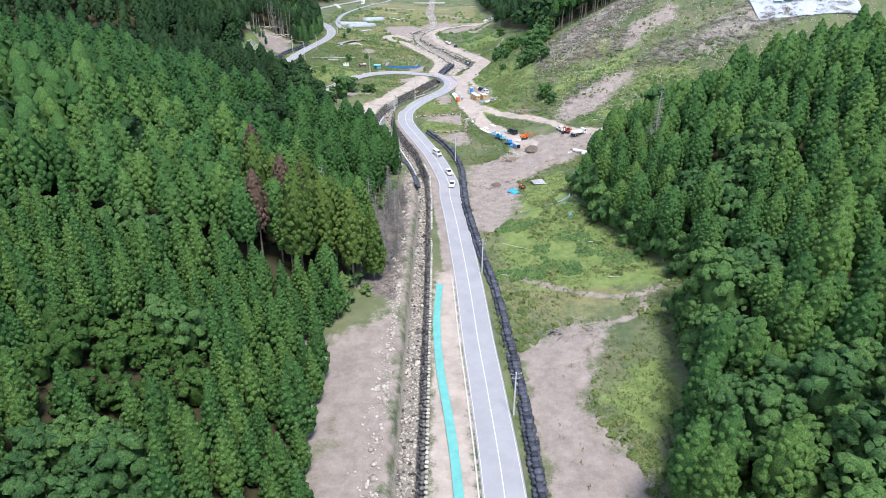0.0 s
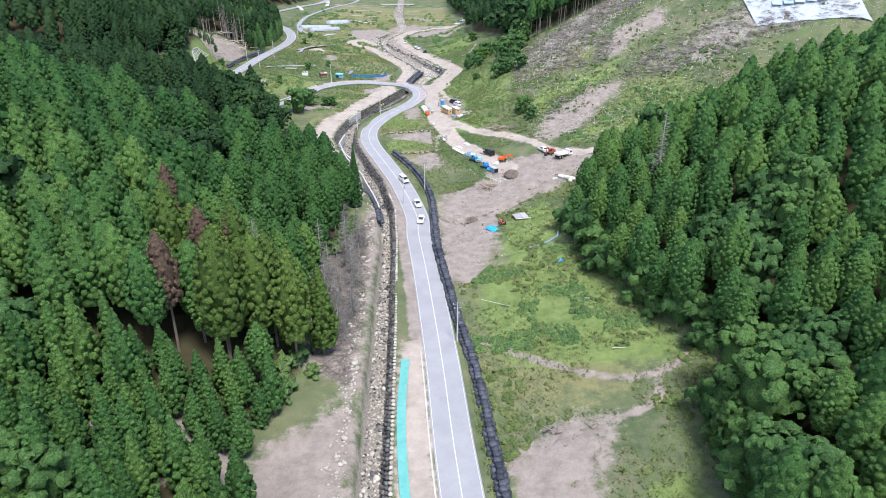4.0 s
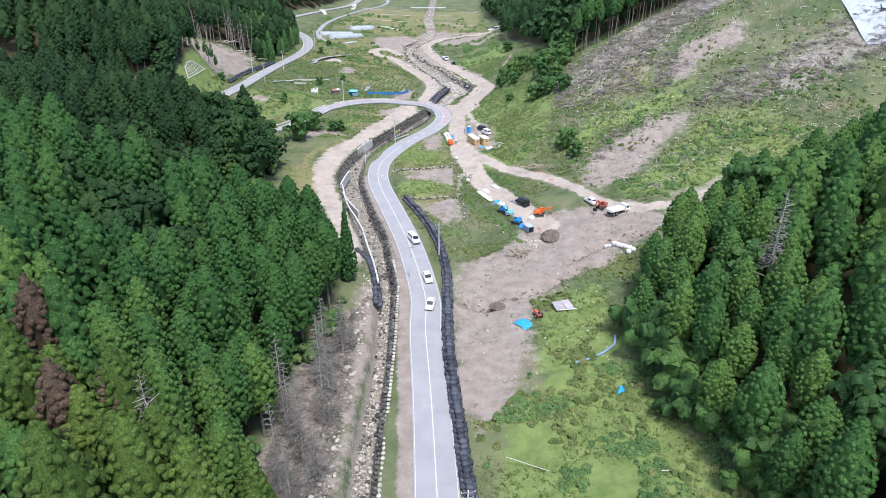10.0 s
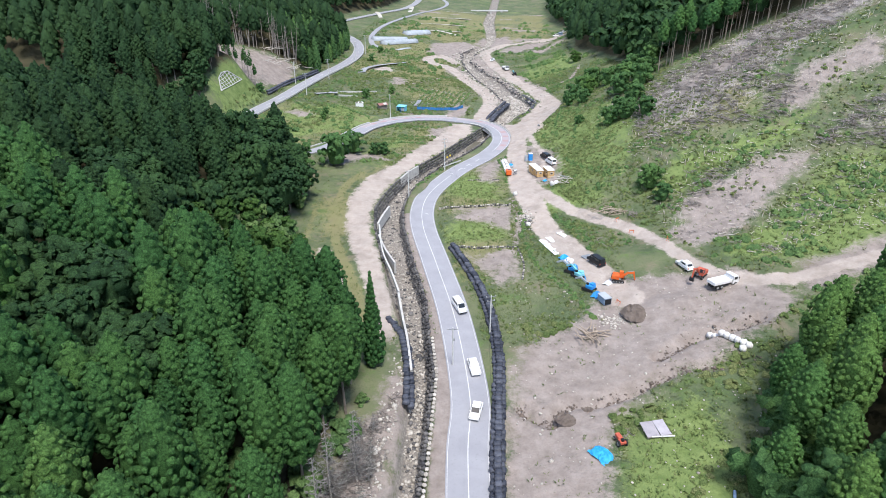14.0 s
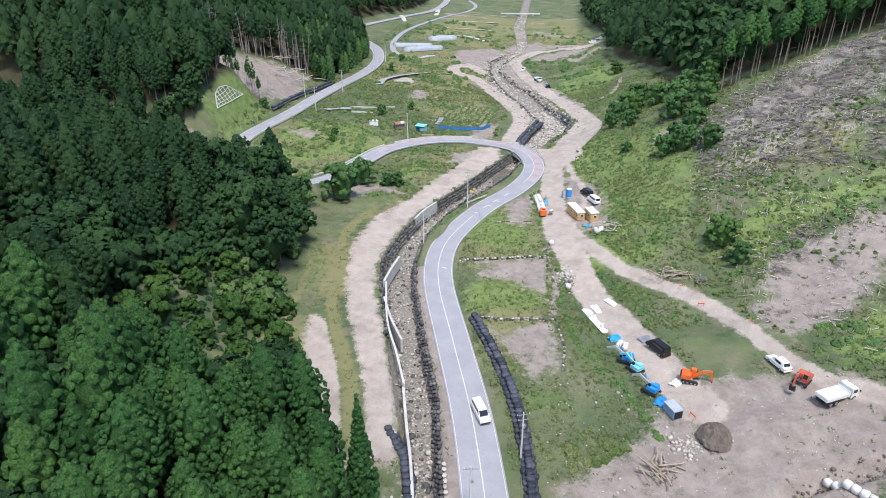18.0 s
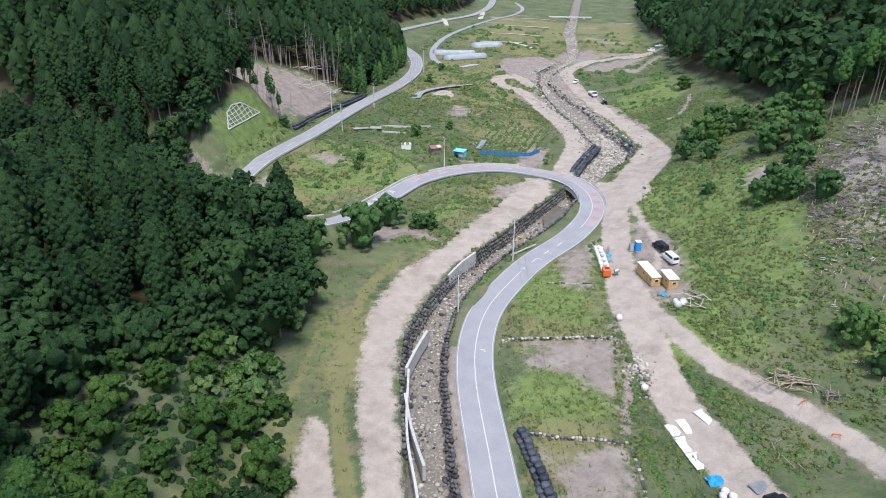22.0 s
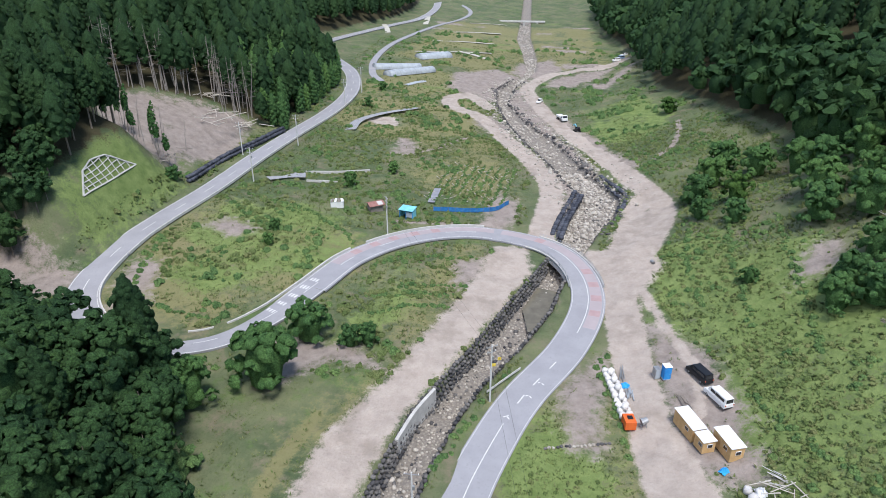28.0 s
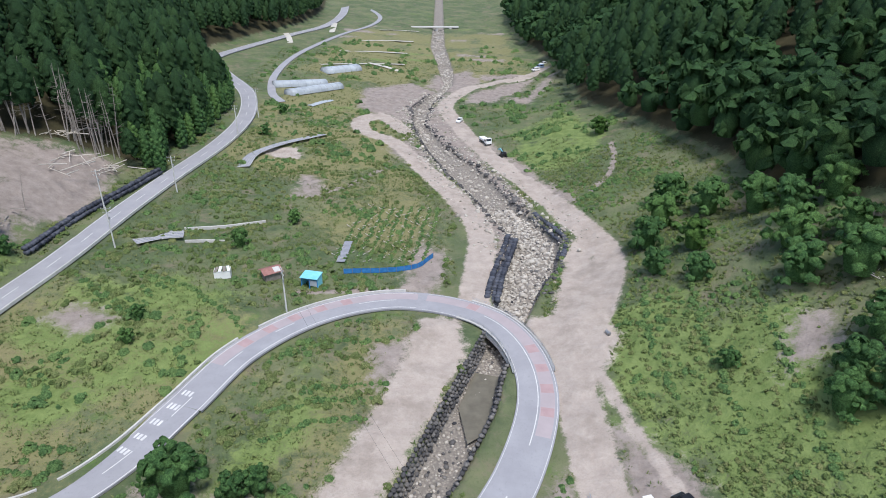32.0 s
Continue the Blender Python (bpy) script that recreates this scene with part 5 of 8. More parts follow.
def sack_mesh(seed, material):
    r = random.Random(seed)
    bm = block(B(), (0, 0, 0.5), (1.0, 1.0, 1.0), 0, 0.22)
    for v in bm.verts:
        v.co.x *= r.uniform(0.92, 1.1)
        v.co.y *= r.uniform(0.92, 1.1)
        v.co.z *= r.uniform(0.93, 1.05)
    me = bpy.data.meshes.new("sack")
    bm.to_mesh(me)
    bm.free()
    me.materials.append(material)
    me.polygons.foreach_set("use_smooth", [True] * len(me.polygons))
    return me


def joined(name, shapes, spots, material, parent=None, label="", kind="stuff"):
    """Many small pieces in one mesh: spots hold a place, three sizes and a turn."""
    data = []
    for me in shapes:
        v = np.array([tuple(x.co) for x in me.vertices])
        me.calc_loop_triangles()
        data.append((v, np.array([tuple(t.vertices) for t in me.loop_triangles])))
    V, Fs, tone, n = [], [], [], 0
    r = np.random.default_rng(len(spots))
    for i, (p, s, a, b) in enumerate(spots):
        v, f = data[i % len(data)]
        w = v * s
        ca, sa, cb, sb = math.cos(a), math.sin(a), math.cos(b), math.sin(b)
        w = np.stack([w[:, 0], w[:, 1] * cb - w[:, 2] * sb, w[:, 1] * sb + w[:, 2] * cb], 1)
        V.append(np.stack([w[:, 0] * ca - w[:, 1] * sa, w[:, 0] * sa + w[:, 1] * ca, w[:, 2]], 1) + p)
        Fs.append(f + n)
        tone.append(np.full(len(v), r.random()))
        n += len(v)
    V, Fs = np.concatenate(V), np.concatenate(Fs)
    me = bpy.data.meshes.new(name)
    me.vertices.add(len(V))
    me.vertices.foreach_set("co", V.astype(np.float32).ravel())
    me.loops.add(Fs.size)
    me.loops.foreach_set("vertex_index", Fs.astype(np.int32).ravel())
    me.polygons.add(len(Fs))
    me.polygons.foreach_set("loop_start", np.arange(len(Fs)) * 3)
    me.update(calc_edges=True)
    me.attributes.new("tone", "FLOAT", "POINT").data.foreach_set("value", np.concatenate(tone))
    me.materials.append(material)
    ob = new(name, me)
    ob.parent = parent
    return tagged(ob, label, kind=kind)


# ---- road markings, kerbs and the bridge ----
MAIN = spline(COVER_ROAD, 1.0)
WHOLE = spline(COVER_ROAD + LOOP_ROAD, 1.0)
road_paint = thing("road_marking", "faded white line and worn marks on the road", "road marking", kind="structure")


def marking(line, left, right, name="stripe", material=PAINT, lift=0.006):
    v, f = ribbon(line, 1, lift, left, right)
    return part(name, mesh_of(name, v, f, material), material, road_paint)


first = MAIN[MAIN[:, 1] < 296][:]
first = first[: len(first)]
k_bridge = int(np.argmin(np.hypot(*(WHOLE - (-16, 352.5)).T)))
k_start = int(np.argmin(np.abs(WHOLE[:, 1] - 292)))
marking(WHOLE[:k_start], -0.07, 0.07)
marking(WHOLE[:k_bridge], 2.95, 3.02)
marking(WHOLE[:k_bridge], -3.02, -2.95)
for k in range(k_start + 4, k_start + 18, 5):
    marking(WHOLE[k : k + 3], -0.1, 0.1)
k_curve = int(np.argmin(np.hypot(*(WHOLE - (1.5, 315)).T)))
marking(WHOLE[k_curve : k_bridge - 12], -0.07, 0.07)
marking(WHOLE[k_bridge:-1], -2.75, -2.6)
marking(WHOLE[k_bridge:-1], 2.6, 2.7)
marking(WHOLE[k_bridge + 4 : k_bridge + 12], -0.07, 0.07)
for k in range(k_bridge + 24, len(WHOLE) - 300, 11):
    marking(WHOLE[k : k + 5], -0.07, 0.07)
for k in (k_curve + 6, k_curve + 11, k_curve + 16, k_curve + 21, k_bridge - 11, k_bridge + 12, k_bridge + 17, k_bridge + 22, k_bridge + 27, k_bridge + 32):
    marking(WHOLE[k : k + 3], 0.5, 2.5, "red_patch", REDPAVE, 0.004)
marking(WHOLE[k_curve + 2 : k_bridge + 40], 0.35, 2.6, "red_band", plain("pinkish_surfacing", (0.33, 0.29, 0.3), (0.38, 0.33, 0.34), 0.4, 0.9), 0.002)
# worn letters on the loop: bars of their size
k_word = int(np.argmin(np.hypot(*(WHOLE - (-49.5, 321)).T)))
for k in range(k_word - 2, k_word + 13, 3):
    for a, b in ((0.35, 0.75), (1.0, 1.45), (1.7, 2.05)):
        marking(WHOLE[k : k + 2], a, b, "letter_bar")
for x, y in ((-10.6, 292.5), (-7.4, 297.5), (-5.5, 300.8), (-14.6, 262.0)):
    bm = block(B(), (x, y, floor_at(x, y) + 0.008), (0.9, 0.2, 0.004), 30)
    part("mark", block(bm, (x + 0.3, y - 0.3, floor_at(x, y) + 0.008), (0.2, 0.8, 0.004), 30), PAINT, road_paint)


def wall_along(name, line, off, wide, tall, material, label, category, sink=0.3):
    """A low wall beside a line, with its own ends."""
    d = np.gradient(line, axis=0)
    n = np.stack([d[:, 1], -d[:, 0]], 1) / np.linalg.norm(d, axis=1)[:, None]
    z = read(FLOOR_GRID, line[:, 0], line[:, 1])
    v, f = [], []
    for i in range(len(line)):
        for o, h in ((off - wide / 2, -sink), (off - wide * 0.42, tall), (off + wide * 0.42, tall), (off + wide / 2, -sink)):
            p = line[i] + n[i] * o
            v.append((p[0], p[1], z[i] + h))
    for i in range(len(line) - 1):
        for k in range(3):
            a = 4 * i + k
            f.append((a, a + 4, a + 5, a + 1))
    m = 4 * (len(line) - 1)
    f += [(0, 1, 2, 3), (m + 3, m + 2, m + 1, m)]
    return tagged(new(name, mesh_of(name, v, f, material)), label, category, kind="structure")


k0 = k_bridge + 2
wall_along("kerb", WHOLE[k0 : k0 + 28], 3.25, 0.35, 0.45, PALECON, "pale concrete kerb wall along the outside of the bend", "kerb")
wall_along("kerb", WHOLE[k0 + 31 : k0 + 64], 3.25, 0.35, 0.45, PALECON, "pale concrete kerb wall along the climbing road", "kerb")
wall_along("kerb", WHOLE[k0 + 66 : k0 + 72], 3.3, 0.35, 0.45, PALECON, "short pale kerb wall at the hairpin", "kerb")
wall_along("kerb", WHOLE[k0 + 78 : k0 + 112], 3.1, 0.3, 0.35, PALECON, "pale concrete kerb round the inside of the hairpin", "kerb")
wall_along("kerb", WHOLE[k0 + 112 : k0 + 240], 3.1, 0.3, 0.3, PALECON, "pale concrete kerb on the valley side of the upper road", "kerb")


def bridge():
    b = thing("bridge", "short concrete road bridge with pale parapet kerbs over the river", "bridge", kind="structure")
    k1, k2 = (int(np.argmin(np.hypot(*(WHOLE - q).T))) for q in ((3.7, 331), (-7.5, 350.2)))
    line = WHOLE[k1:k2]
    v, f = ribbon(line, 3.55, -0.45)
    n = len(v)
    low = [(a, c, z - 0.75) for a, c, z in v]
    for i in range(0, n - 3, 3):
        f.append((i + 3, i, n + i, n + i + 3))
        f.append((i + 2, i + 5, n + i + 5, n + i + 2))
    f += [tuple(n + q for q in reversed(g)) for g in f if max(g) < n]
    part("deck", mesh_of("deck", v + low, f, CONCRETE), CONCRETE, b)
    for s in (-3.4, 3.4):
        d = np.gradient(line, axis=0)
        nn = np.stack([d[:, 1], -d[:, 0]], 1) / np.linalg.norm(d, axis=1)[:, None]
        pts = line + nn * s
        z = read(FLOOR_GRID, line[:, 0], line[:, 1])
        bm = B()
        for i in range(len(pts) - 1):
            rod(bm, (*pts[i], z[i] + 0.12), (*pts[i + 1], z[i + 1] + 0.12), 0.2, sides=6)
        part("parapet", bm, PALECON, b)
        for i in range(0, len(pts), 3):
            part("post", rod(B(), (*pts[i], z[i]), (*pts[i], z[i] + 0.85), 0.05, sides=6), STEEL, b)
        for h in (0.55, 0.82):
            bm = B()
            for i in range(len(pts) - 1):
                rod(bm, (*pts[i], z[i] + h), (*pts[i + 1], z[i + 1] + h), 0.035, sides=5)
            part("rail", bm, STEEL, b)
    for x, y, t in ((-5.2, 346.5, -38), (4.6, 339.5, -48)):
        part("abutment", block(B(), (x, y, height(x, y) * 0 + floor_at(x, y) - 2.2), (1.0, 8.0, 3.2), t, 0.05), CONCRETE, b)
    return b


bridge()
wall_along("concrete_wall", spline([(-26.4, 254), (-26.1, 259), (-25.4, 265)], 1.0), 0, 0.6, 0.3, CONCRETE, "grey concrete river wall", "wall", 2.4)
wall_along("concrete_wall", spline([(-25.6, 285), (-24.0, 291), (-21.8, 296.4)], 1.0), 0, 0.6, 0.4, CONCRETE, "grey concrete river wall", "wall", 3.0)
wall_along("concrete_wall", spline([(-15.4, 221), (-13.0, 212), (-11.0, 205), (-8.9, 196)], 1.0), 0, 0.5, 0.3, CONCRETE, "long pale concrete river wall", "wall", 2.6)
wall_along("concrete_wall", spline([(-25.0, 248), (-21.9, 240.6), (-18.4, 234)], 1.0), 0, 0.5, 0.2, CONCRETE, "broken concrete river wall below the sandbags", "wall", 2.6)
wall_along("concrete_wall", spline([(-7.6, 314), (-5.2, 319), (-3.6, 323)], 1.0), 1.6, 0.4, -1.2, CONCRETE, "low concrete footing in the river", "wall", 3.2)
for pts in ([(-26, 254), (-22.5, 240), (-18.5, 230), (-15.5, 222)],):
    wall_along("concrete_edge", spline(pts, 1.0), 0, 0.45, 0.15, PALECON, "broken pale concrete edge beside the river", "wall", 1.0)

# ---- sandbags and river stones ----
SACKS = [sack_mesh(i, BLACKBAG) for i in range(5)]
STONES = [stone_mesh(i, ROCK) for i in range(6)]
PALES = [stone_mesh(20 + i, PALEROCK) for i in range(6)]


def sack_row(name, label, rows, single, step=1.05, meshes=SACKS, piece="sack", seed=3, sizes=(1.05, 1.2)):
    """A wall of filled sacks along lines: those between the two y of single lie singly, the rest in one mesh."""
    w = thing(name, label, "sandbag wall", kind="structure")
    r = random.Random(seed)
    rest = []
    count = 0
    for line, up, off in rows:
        line = spline(line, step)
        d = np.gradient(line, axis=0)
        n = np.stack([d[:, 1], -d[:, 0]], 1) / np.linalg.norm(d, axis=1)[:, None]
        for i in range(len(line)):
            p = line[i] + n[i] * (off + r.uniform(-0.12, 0.12))
            a = math.atan2(d[i][1], d[i][0]) + r.uniform(-0.25, 0.25)
            s = np.array([r.uniform(0.95, 1.12), r.uniform(*sizes), r.uniform(0.8, 0.95)])
            z = floor_at(p[0], p[1]) + up + r.uniform(-0.05, 0.05)
            if single[0] < p[1] < single[1] and count < 300:
                count += 1
                ob = new(piece, meshes[r.randrange(len(meshes))])
                ob.parent = w
                ob.matrix_basis = pose(p[0], p[1], z, r.uniform(-5, 5), r.uniform(-5, 5), math.degrees(a)) @ Matrix.Diagonal((*s, 1))
            else:
                rest.append((np.array([p[0], p[1], z]), s, a, r.uniform(-0.1, 0.1)))
    if rest:
        joined("more_sacks", meshes, rest, meshes[0].materials[0], w)
    return w


EAST_BAGS = [(14.8, 40), (14.2, 67), (14, 84), (13.2, 101), (12, 122), (9.6, 141), (7.6, 161), (6.6, 175), (6.4, 192), (5.8, 204), (3.4, 218), (-0.8, 231), (-5.8, 242.5)]
sack_row("sandbag_wall", "long stacked wall of black filled sandbags beside the road", [(EAST_BAGS, -0.15, -0.55), (EAST_BAGS, -0.15, 0.55), (EAST_BAGS, 0.7, 0.0)], (135, 215))
sack_row("sandbag_wall", "row of black sandbags beside the upper road", [([(-92.5, 358), (-90.8, 376), (-87.5, 391), (-85, 404)], 0.0, 0), ([(-92.9, 358), (-91.2, 376), (-87.9, 391), (-85.4, 404)], 0.8, 0)], (0, 0))
sack_row("sandbag_wall", "heaped black sandbags on the river bank above the bridge", [([(-2.2, 354), (-0.6, 362), (1.6, 370), (4.4, 380)], u, o) for u, o in ((-0.2, 0), (-0.9, 0.9), (-1.7, 1.6), (-0.9, 1.9))]
         + [([(15.6, 371), (17.4, 379), (12.5, 393)], u, o) for u, o in ((-0.3, 0), (-1.2, -0.9))], (0, 0), seed=8)
sack_row("sandbag_wall", "black sandbags along the river's sand bank", [([(-8.6, 188), (-10.2, 198), (-12.3, 206), (-15.8, 211.5)], u, o) for u, o in ((-0.3, 0), (-1.1, 0.8))], (0, 0), seed=9)


def bank_stones(name, side, y0, y1, rows, label, single, meshes, seed, pitch=0.95, size=(0.7, 1.05)):
    """Stones laid up the river's bank, from its edge down to the bed."""
    r = random.Random(seed)
    w = thing(name, label, "stone wall", kind="structure")
    rest, count = [], 0
    y = y0
    while y < y1:
        for k in range(rows):
            l, e = np.interp(y, BANKS[:, 0], BANKS[:, side]), 1 if side == 1 else -1
            slope = (np.interp(y + 1, BANKS[:, 0], BANKS[:, side]) - np.interp(y - 1, BANKS[:, 0], BANKS[:, side])) / 2
            x = l + e * (0.05 + 0.24 * k) + r.uniform(-0.12, 0.12)
            z = floor_at(x, y) - 0.05 - 0.82 * k + r.uniform(-0.12, 0.12)
            if y > 325 and np.hypot(*(WHOLE - (x, y)).T).min() < 4.0:
                continue
            s = np.array([r.uniform(*size), r.uniform(*size), r.uniform(0.75, 1.05)])
            a = r.uniform(0, 6.28)
            if single[0] < y < single[1] and count < 300:
                count += 1
                ob = new("stone", meshes[r.randrange(len(meshes))])
                ob.parent = w
                ob.matrix_basis = pose(x, y, z, r.uniform(-30, 30), r.uniform(-30, 30), math.degrees(a)) @ Matrix.Diagonal((*s, 1))
            else:
                rest.append((np.array([x, y, z]), s, a, r.uniform(-0.5, 0.5)))
        y += pitch * r.uniform(0.85, 1.1) / math.sqrt(1 + slope * slope)
    if rest:
        joined("more_stones", meshes, rest, meshes[0].materials[0], w)
    return w


bank_stones("river_wall", 2, 45, 345, 4, "dark dry-laid stone wall along the river below the road", (140, 190), STONES, 4)
bank_stones("river_wall", 1, 236, 343, 4, "dark rough stone bank beside the sand lot", (262, 300), STONES, 5)
bank_stones("river_edge", 1, 400, 520, 1, "dark stones along the bank upstream", (0, 0), STONES, 6, 1.2)
r = random.Random(12)
cap = thing("stone_cap", "row of pale blocks on top of the river wall", "wall", kind="structure")
y = 52.0
while y < 206:
    x = float(np.interp(y, BANKS[:, 0], BANKS[:, 2])) + 0.55
    ob = new("block", PALES[r.randrange(6)])
    ob.parent = cap
    ob.matrix_basis = pose(x, y, floor_at(x, y) + 0.12, r.uniform(-8, 8), r.uniform(-8, 8), r.uniform(-20, 20)) @ Matrix.Diagonal((0.75, 0.95, 0.6, 1))
    y += 0.98


def scatter_stones(name, label, count, where, meshes, sizes, seed):
    r = np.random.default_rng(seed)
    spots = []
    while len(spots) < count:
        x, y = where(r)
        s = r.uniform(*sizes) * (1 + 1.5 * r.random() ** 6)
        spots.append((np.array([x, y, height_fast(x, y) + 0.1 * s]), s * np.array([r.uniform(0.7, 1.2), r.uniform(0.7, 1.2), 0.75]), r.uniform(0, 6.28), r.uniform(-0.5, 0.5)))
    return joined(name, meshes, spots, meshes[0].materials[0], None, label)


def height_fast(x, y):
    return height(x, y)


def beside(r, y0, y1, wide):
    """A spot near one of the river's two edges."""
    y, k = r.uniform(y0, y1), r.integers(1, 3)
    return float(np.interp(y, BANKS[:, 0], BANKS[:, k])) + (1 if k == 2 else -1) * (abs(r.normal()) * wide * 0.7 - 0.8), y


def in_river(y0, y1):
    def spot(r):
        y = r.uniform(y0, y1)
        l, e = np.interp(y, BANKS[:, 0], BANKS[:, 1]), np.interp(y, BANKS[:, 0], BANKS[:, 2])
        return r.uniform(l + 0.8, e - 1.2), y
    return spot


scatter_stones("river_rubble", "pale and grey rubble on the river bed", 2600, in_river(50, 345), PALES, (0.2, 0.55), 61)
scatter_stones("river_rubble", "broken pale stones in the wide river bed", 1900, in_river(346, 400), PALES, (0.3, 0.8), 62)
scatter_stones("river_rubble", "pale stones along the upper river", 1500, in_river(400, 720), PALES, (0.4, 1.0), 63)
scatter_stones("bank_rubble", "pale rubble strewn between the upper tracks", 1500, lambda r: beside(r, 372, 520, 5.0), PALES, (0.25, 0.8), 67)
scatter_stones("bank_rubble", "dark rubble along the upper river's edge", 900, lambda r: beside(r, 352, 520, 1.6), STONES, (0.35, 0.95), 68)
scatter_stones("river_rubble", "dark stones on the river bed", 900, in_river(60, 400), STONES, (0.25, 0.7), 64)
scatter_stones("bank_rubble", "pale stones strewn on the bare west bank", 900, lambda r: (-9.5 - 1.6 * abs(r.normal()), r.uniform(50, 200)), PALES, (0.2, 0.6), 65)
def along(r, line, wide):
    k = r.integers(len(line))
    return line[k][0] + wide * r.normal(), line[k][1] + wide * r.normal()


CLODS = [stone_mesh(80 + i, DARKSOIL, 0.7) for i in range(4)]
scatter_stones("soil_clods", "dark clods of soil along the washed-out gullies", 620, lambda r: along(r, GULLY if r.random() < 0.7 else GULLY_UP, 0.8), CLODS, (0.12, 0.42), 69)
scatter_stones("site_rubble", "stones strewn over the bare building site", 700, lambda r: (r.uniform(8, 52), r.uniform(162, 226)), PALES, (0.12, 0.35), 66)
tagged(new("water", mesh_of("water", [(-7.5, 318, -3.2), (-2.5, 322, -3.2), (1.0, 333, -3.0), (-5.5, 335, -3.0), (-8.6, 326, -3.1)], [(0, 1, 2, 3, 4)], WATER)), "shallow muddy river water", "water", kind="structure")


# ---- ground cover ----
def blade_mesh(seed, material, blades=4, tall=0.45, spread=0.45):
    r = np.random.default_rng(seed)
    v, f = [], []
    for i in range(blades):
        a = r.random() * 6.28
        c, s, q, h = math.cos(a), math.sin(a), r.uniform(0.15, spread), tall * r.uniform(0.6, 1.1)
        w, k = 0.16 * r.uniform(0.8, 1.3), len(v)
        v += [(q * 0.2 * c + s * w, q * 0.2 * s - c * w, -0.1), (q * 0.2 * c - s * w, q * 0.2 * s + c * w, -0.1), (q * 1.6 * c, q * 1.6 * s, h)]
        f.append((k, k + 1, k + 2))
    return mesh_of("tuft", v, f, material)


def bush_mesh(seed, material, clumps=16, size=0.3):
    r = np.random.default_rng(seed)
    out = ([], [], [])
    for i in range(clumps):
        d = r.normal(size=3)
        d /= np.linalg.norm(d)
        d[2] = abs(d[2])
        tuft(out, d * (0.5, 0.5, 0.55) * r.uniform(0.75, 1.05), d + (0, 0, 0.5), size * r.uniform(0.7, 1.2), r)
    return mesh_of("bush", out[0], out[1], material, True, out[2])


LINES = [(WHOLE, 4.2), (spline(FARM_ROAD, 3.0), 2.4), (spline(TRACK_UP, 3.0), 4.0), (spline(TRACK_LEFT, 3.0), 3.4), (spline(TRACK_SITE, 3.0), 3.6), (spline(TRACK_HILL, 3.0), 2.7), (spline(TRACK_THIN, 3.0), 1.6)]


def growing(n, seed, box, dense=9.0, thin=0.35, bare=True):
    """Spots where weeds grow within a box of the plan: off the roads, the sand, the river and most bare soil."""
    r = np.random.default_rng(seed)
    x, y = r.uniform(box[0], box[2], n), r.uniform(box[1], box[3], n)
    ok = rough(x, y, dense) > thin
    for line, half in LINES:
        ok &= off_line(x, y, line) > half
    k, _ = river(x, y)
    ok &= k < 0.01
    for poly in SAND:
        ok &= inside(x, y, poly) < 0.3
    if bare:
        for poly in SOIL:
            ok &= (inside(x, y, poly) < 0) | (r.random(n) < (0.05 if thin < 0.4 else 0.0))
    for poly in (HILL_WEST, HILL_EAST, HILL_FAR_WEST, HILL_FAR_EAST):
        ok &= inside(x, y, poly) < 1
    return x[ok], y[ok]


def sow(name, label, meshes, spots, sizes, seed):
    r = np.random.default_rng(seed)
    x, y = spots
    z = heights(x, y)
    list_of = []
    for i in range(len(x)):
        s = r.uniform(*sizes)
        list_of.append((np.array([x[i], y[i], z[i] - 0.03]), np.array([s, s, s * r.uniform(0.7, 1.2)]), r.random() * 6.28, 0.0))
    return joined(name, meshes, list_of, meshes[0].materials[0], None, label)


BLADES = [blade_mesh(i, GRASS) for i in range(8)]
WEEDS = [bush_mesh(40 + i, WEED) for i in range(6)]
HERBS = [bush_mesh(60 + i, GRASS, 9, 0.36) for i in range(6)]
sow("grass", "meadow grass beside the road and the east wood", BLADES, growing(15000, 1, (11, 55, 56, 215), 7.0, 0.3), (0.5, 1.1), 1)
sow("grass", "grass of the old terrace fields", BLADES, growing(9000, 2, (-14, 205, 32, 310), 7.0, 0.25), (0.5, 1.0), 2)
sow("grass", "rough grass on the east slope", BLADES, growing(15000, 3, (8, 240, 92, 420), 8.0, 0.25), (0.6, 1.3), 3)
sow("grass", "grass between the bends of the road", BLADES, growing(15000, 4, (-96, 295, -8, 420), 7.0, 0.25), (0.5, 1.1), 4)
sow("grass", "grass of the upper valley", BLADES, growing(9000, 5, (-95, 400, 55, 600), 9.0, 0.3), (0.8, 1.6), 5)
sow("grass", "grass strip beside the sand lot", BLADES, growing(3500, 6, (-60, 200, -8, 300), 6.0, 0.2), (0.5, 1.0), 6)
sow("herbs", "low green herbs in the meadow", HERBS, growing(4200, 7, (11, 60, 58, 215), 6.0, 0.52), (0.5, 1.5), 7)
sow("herbs", "low herbs on the terrace fields", HERBS, growing(2600, 8, (-14, 205, 32, 310), 5.0, 0.45), (0.25, 0.75), 8)
sow("herbs", "low herbs between the bends", HERBS, growing(5200, 9, (-96, 295, -8, 480), 6.0, 0.5), (0.5, 1.5), 9)
sow("grass", "rough grass above the site track", BLADES, growing(6000, 14, (40, 205, 120, 264), 8.0, 0.2), (0.6, 1.3), 14)
sow("weeds", "scattered weeds above the site track", WEEDS, growing(1500, 15, (40, 205, 120, 264), 6.0, 0.5), (0.5, 1.8), 15)
sow("weeds", "dark green shrubs and weeds on the east slope", WEEDS, growing(5000, 10, (8, 240, 80, 430), 6.0, 0.6), (0.4, 1.3), 10)
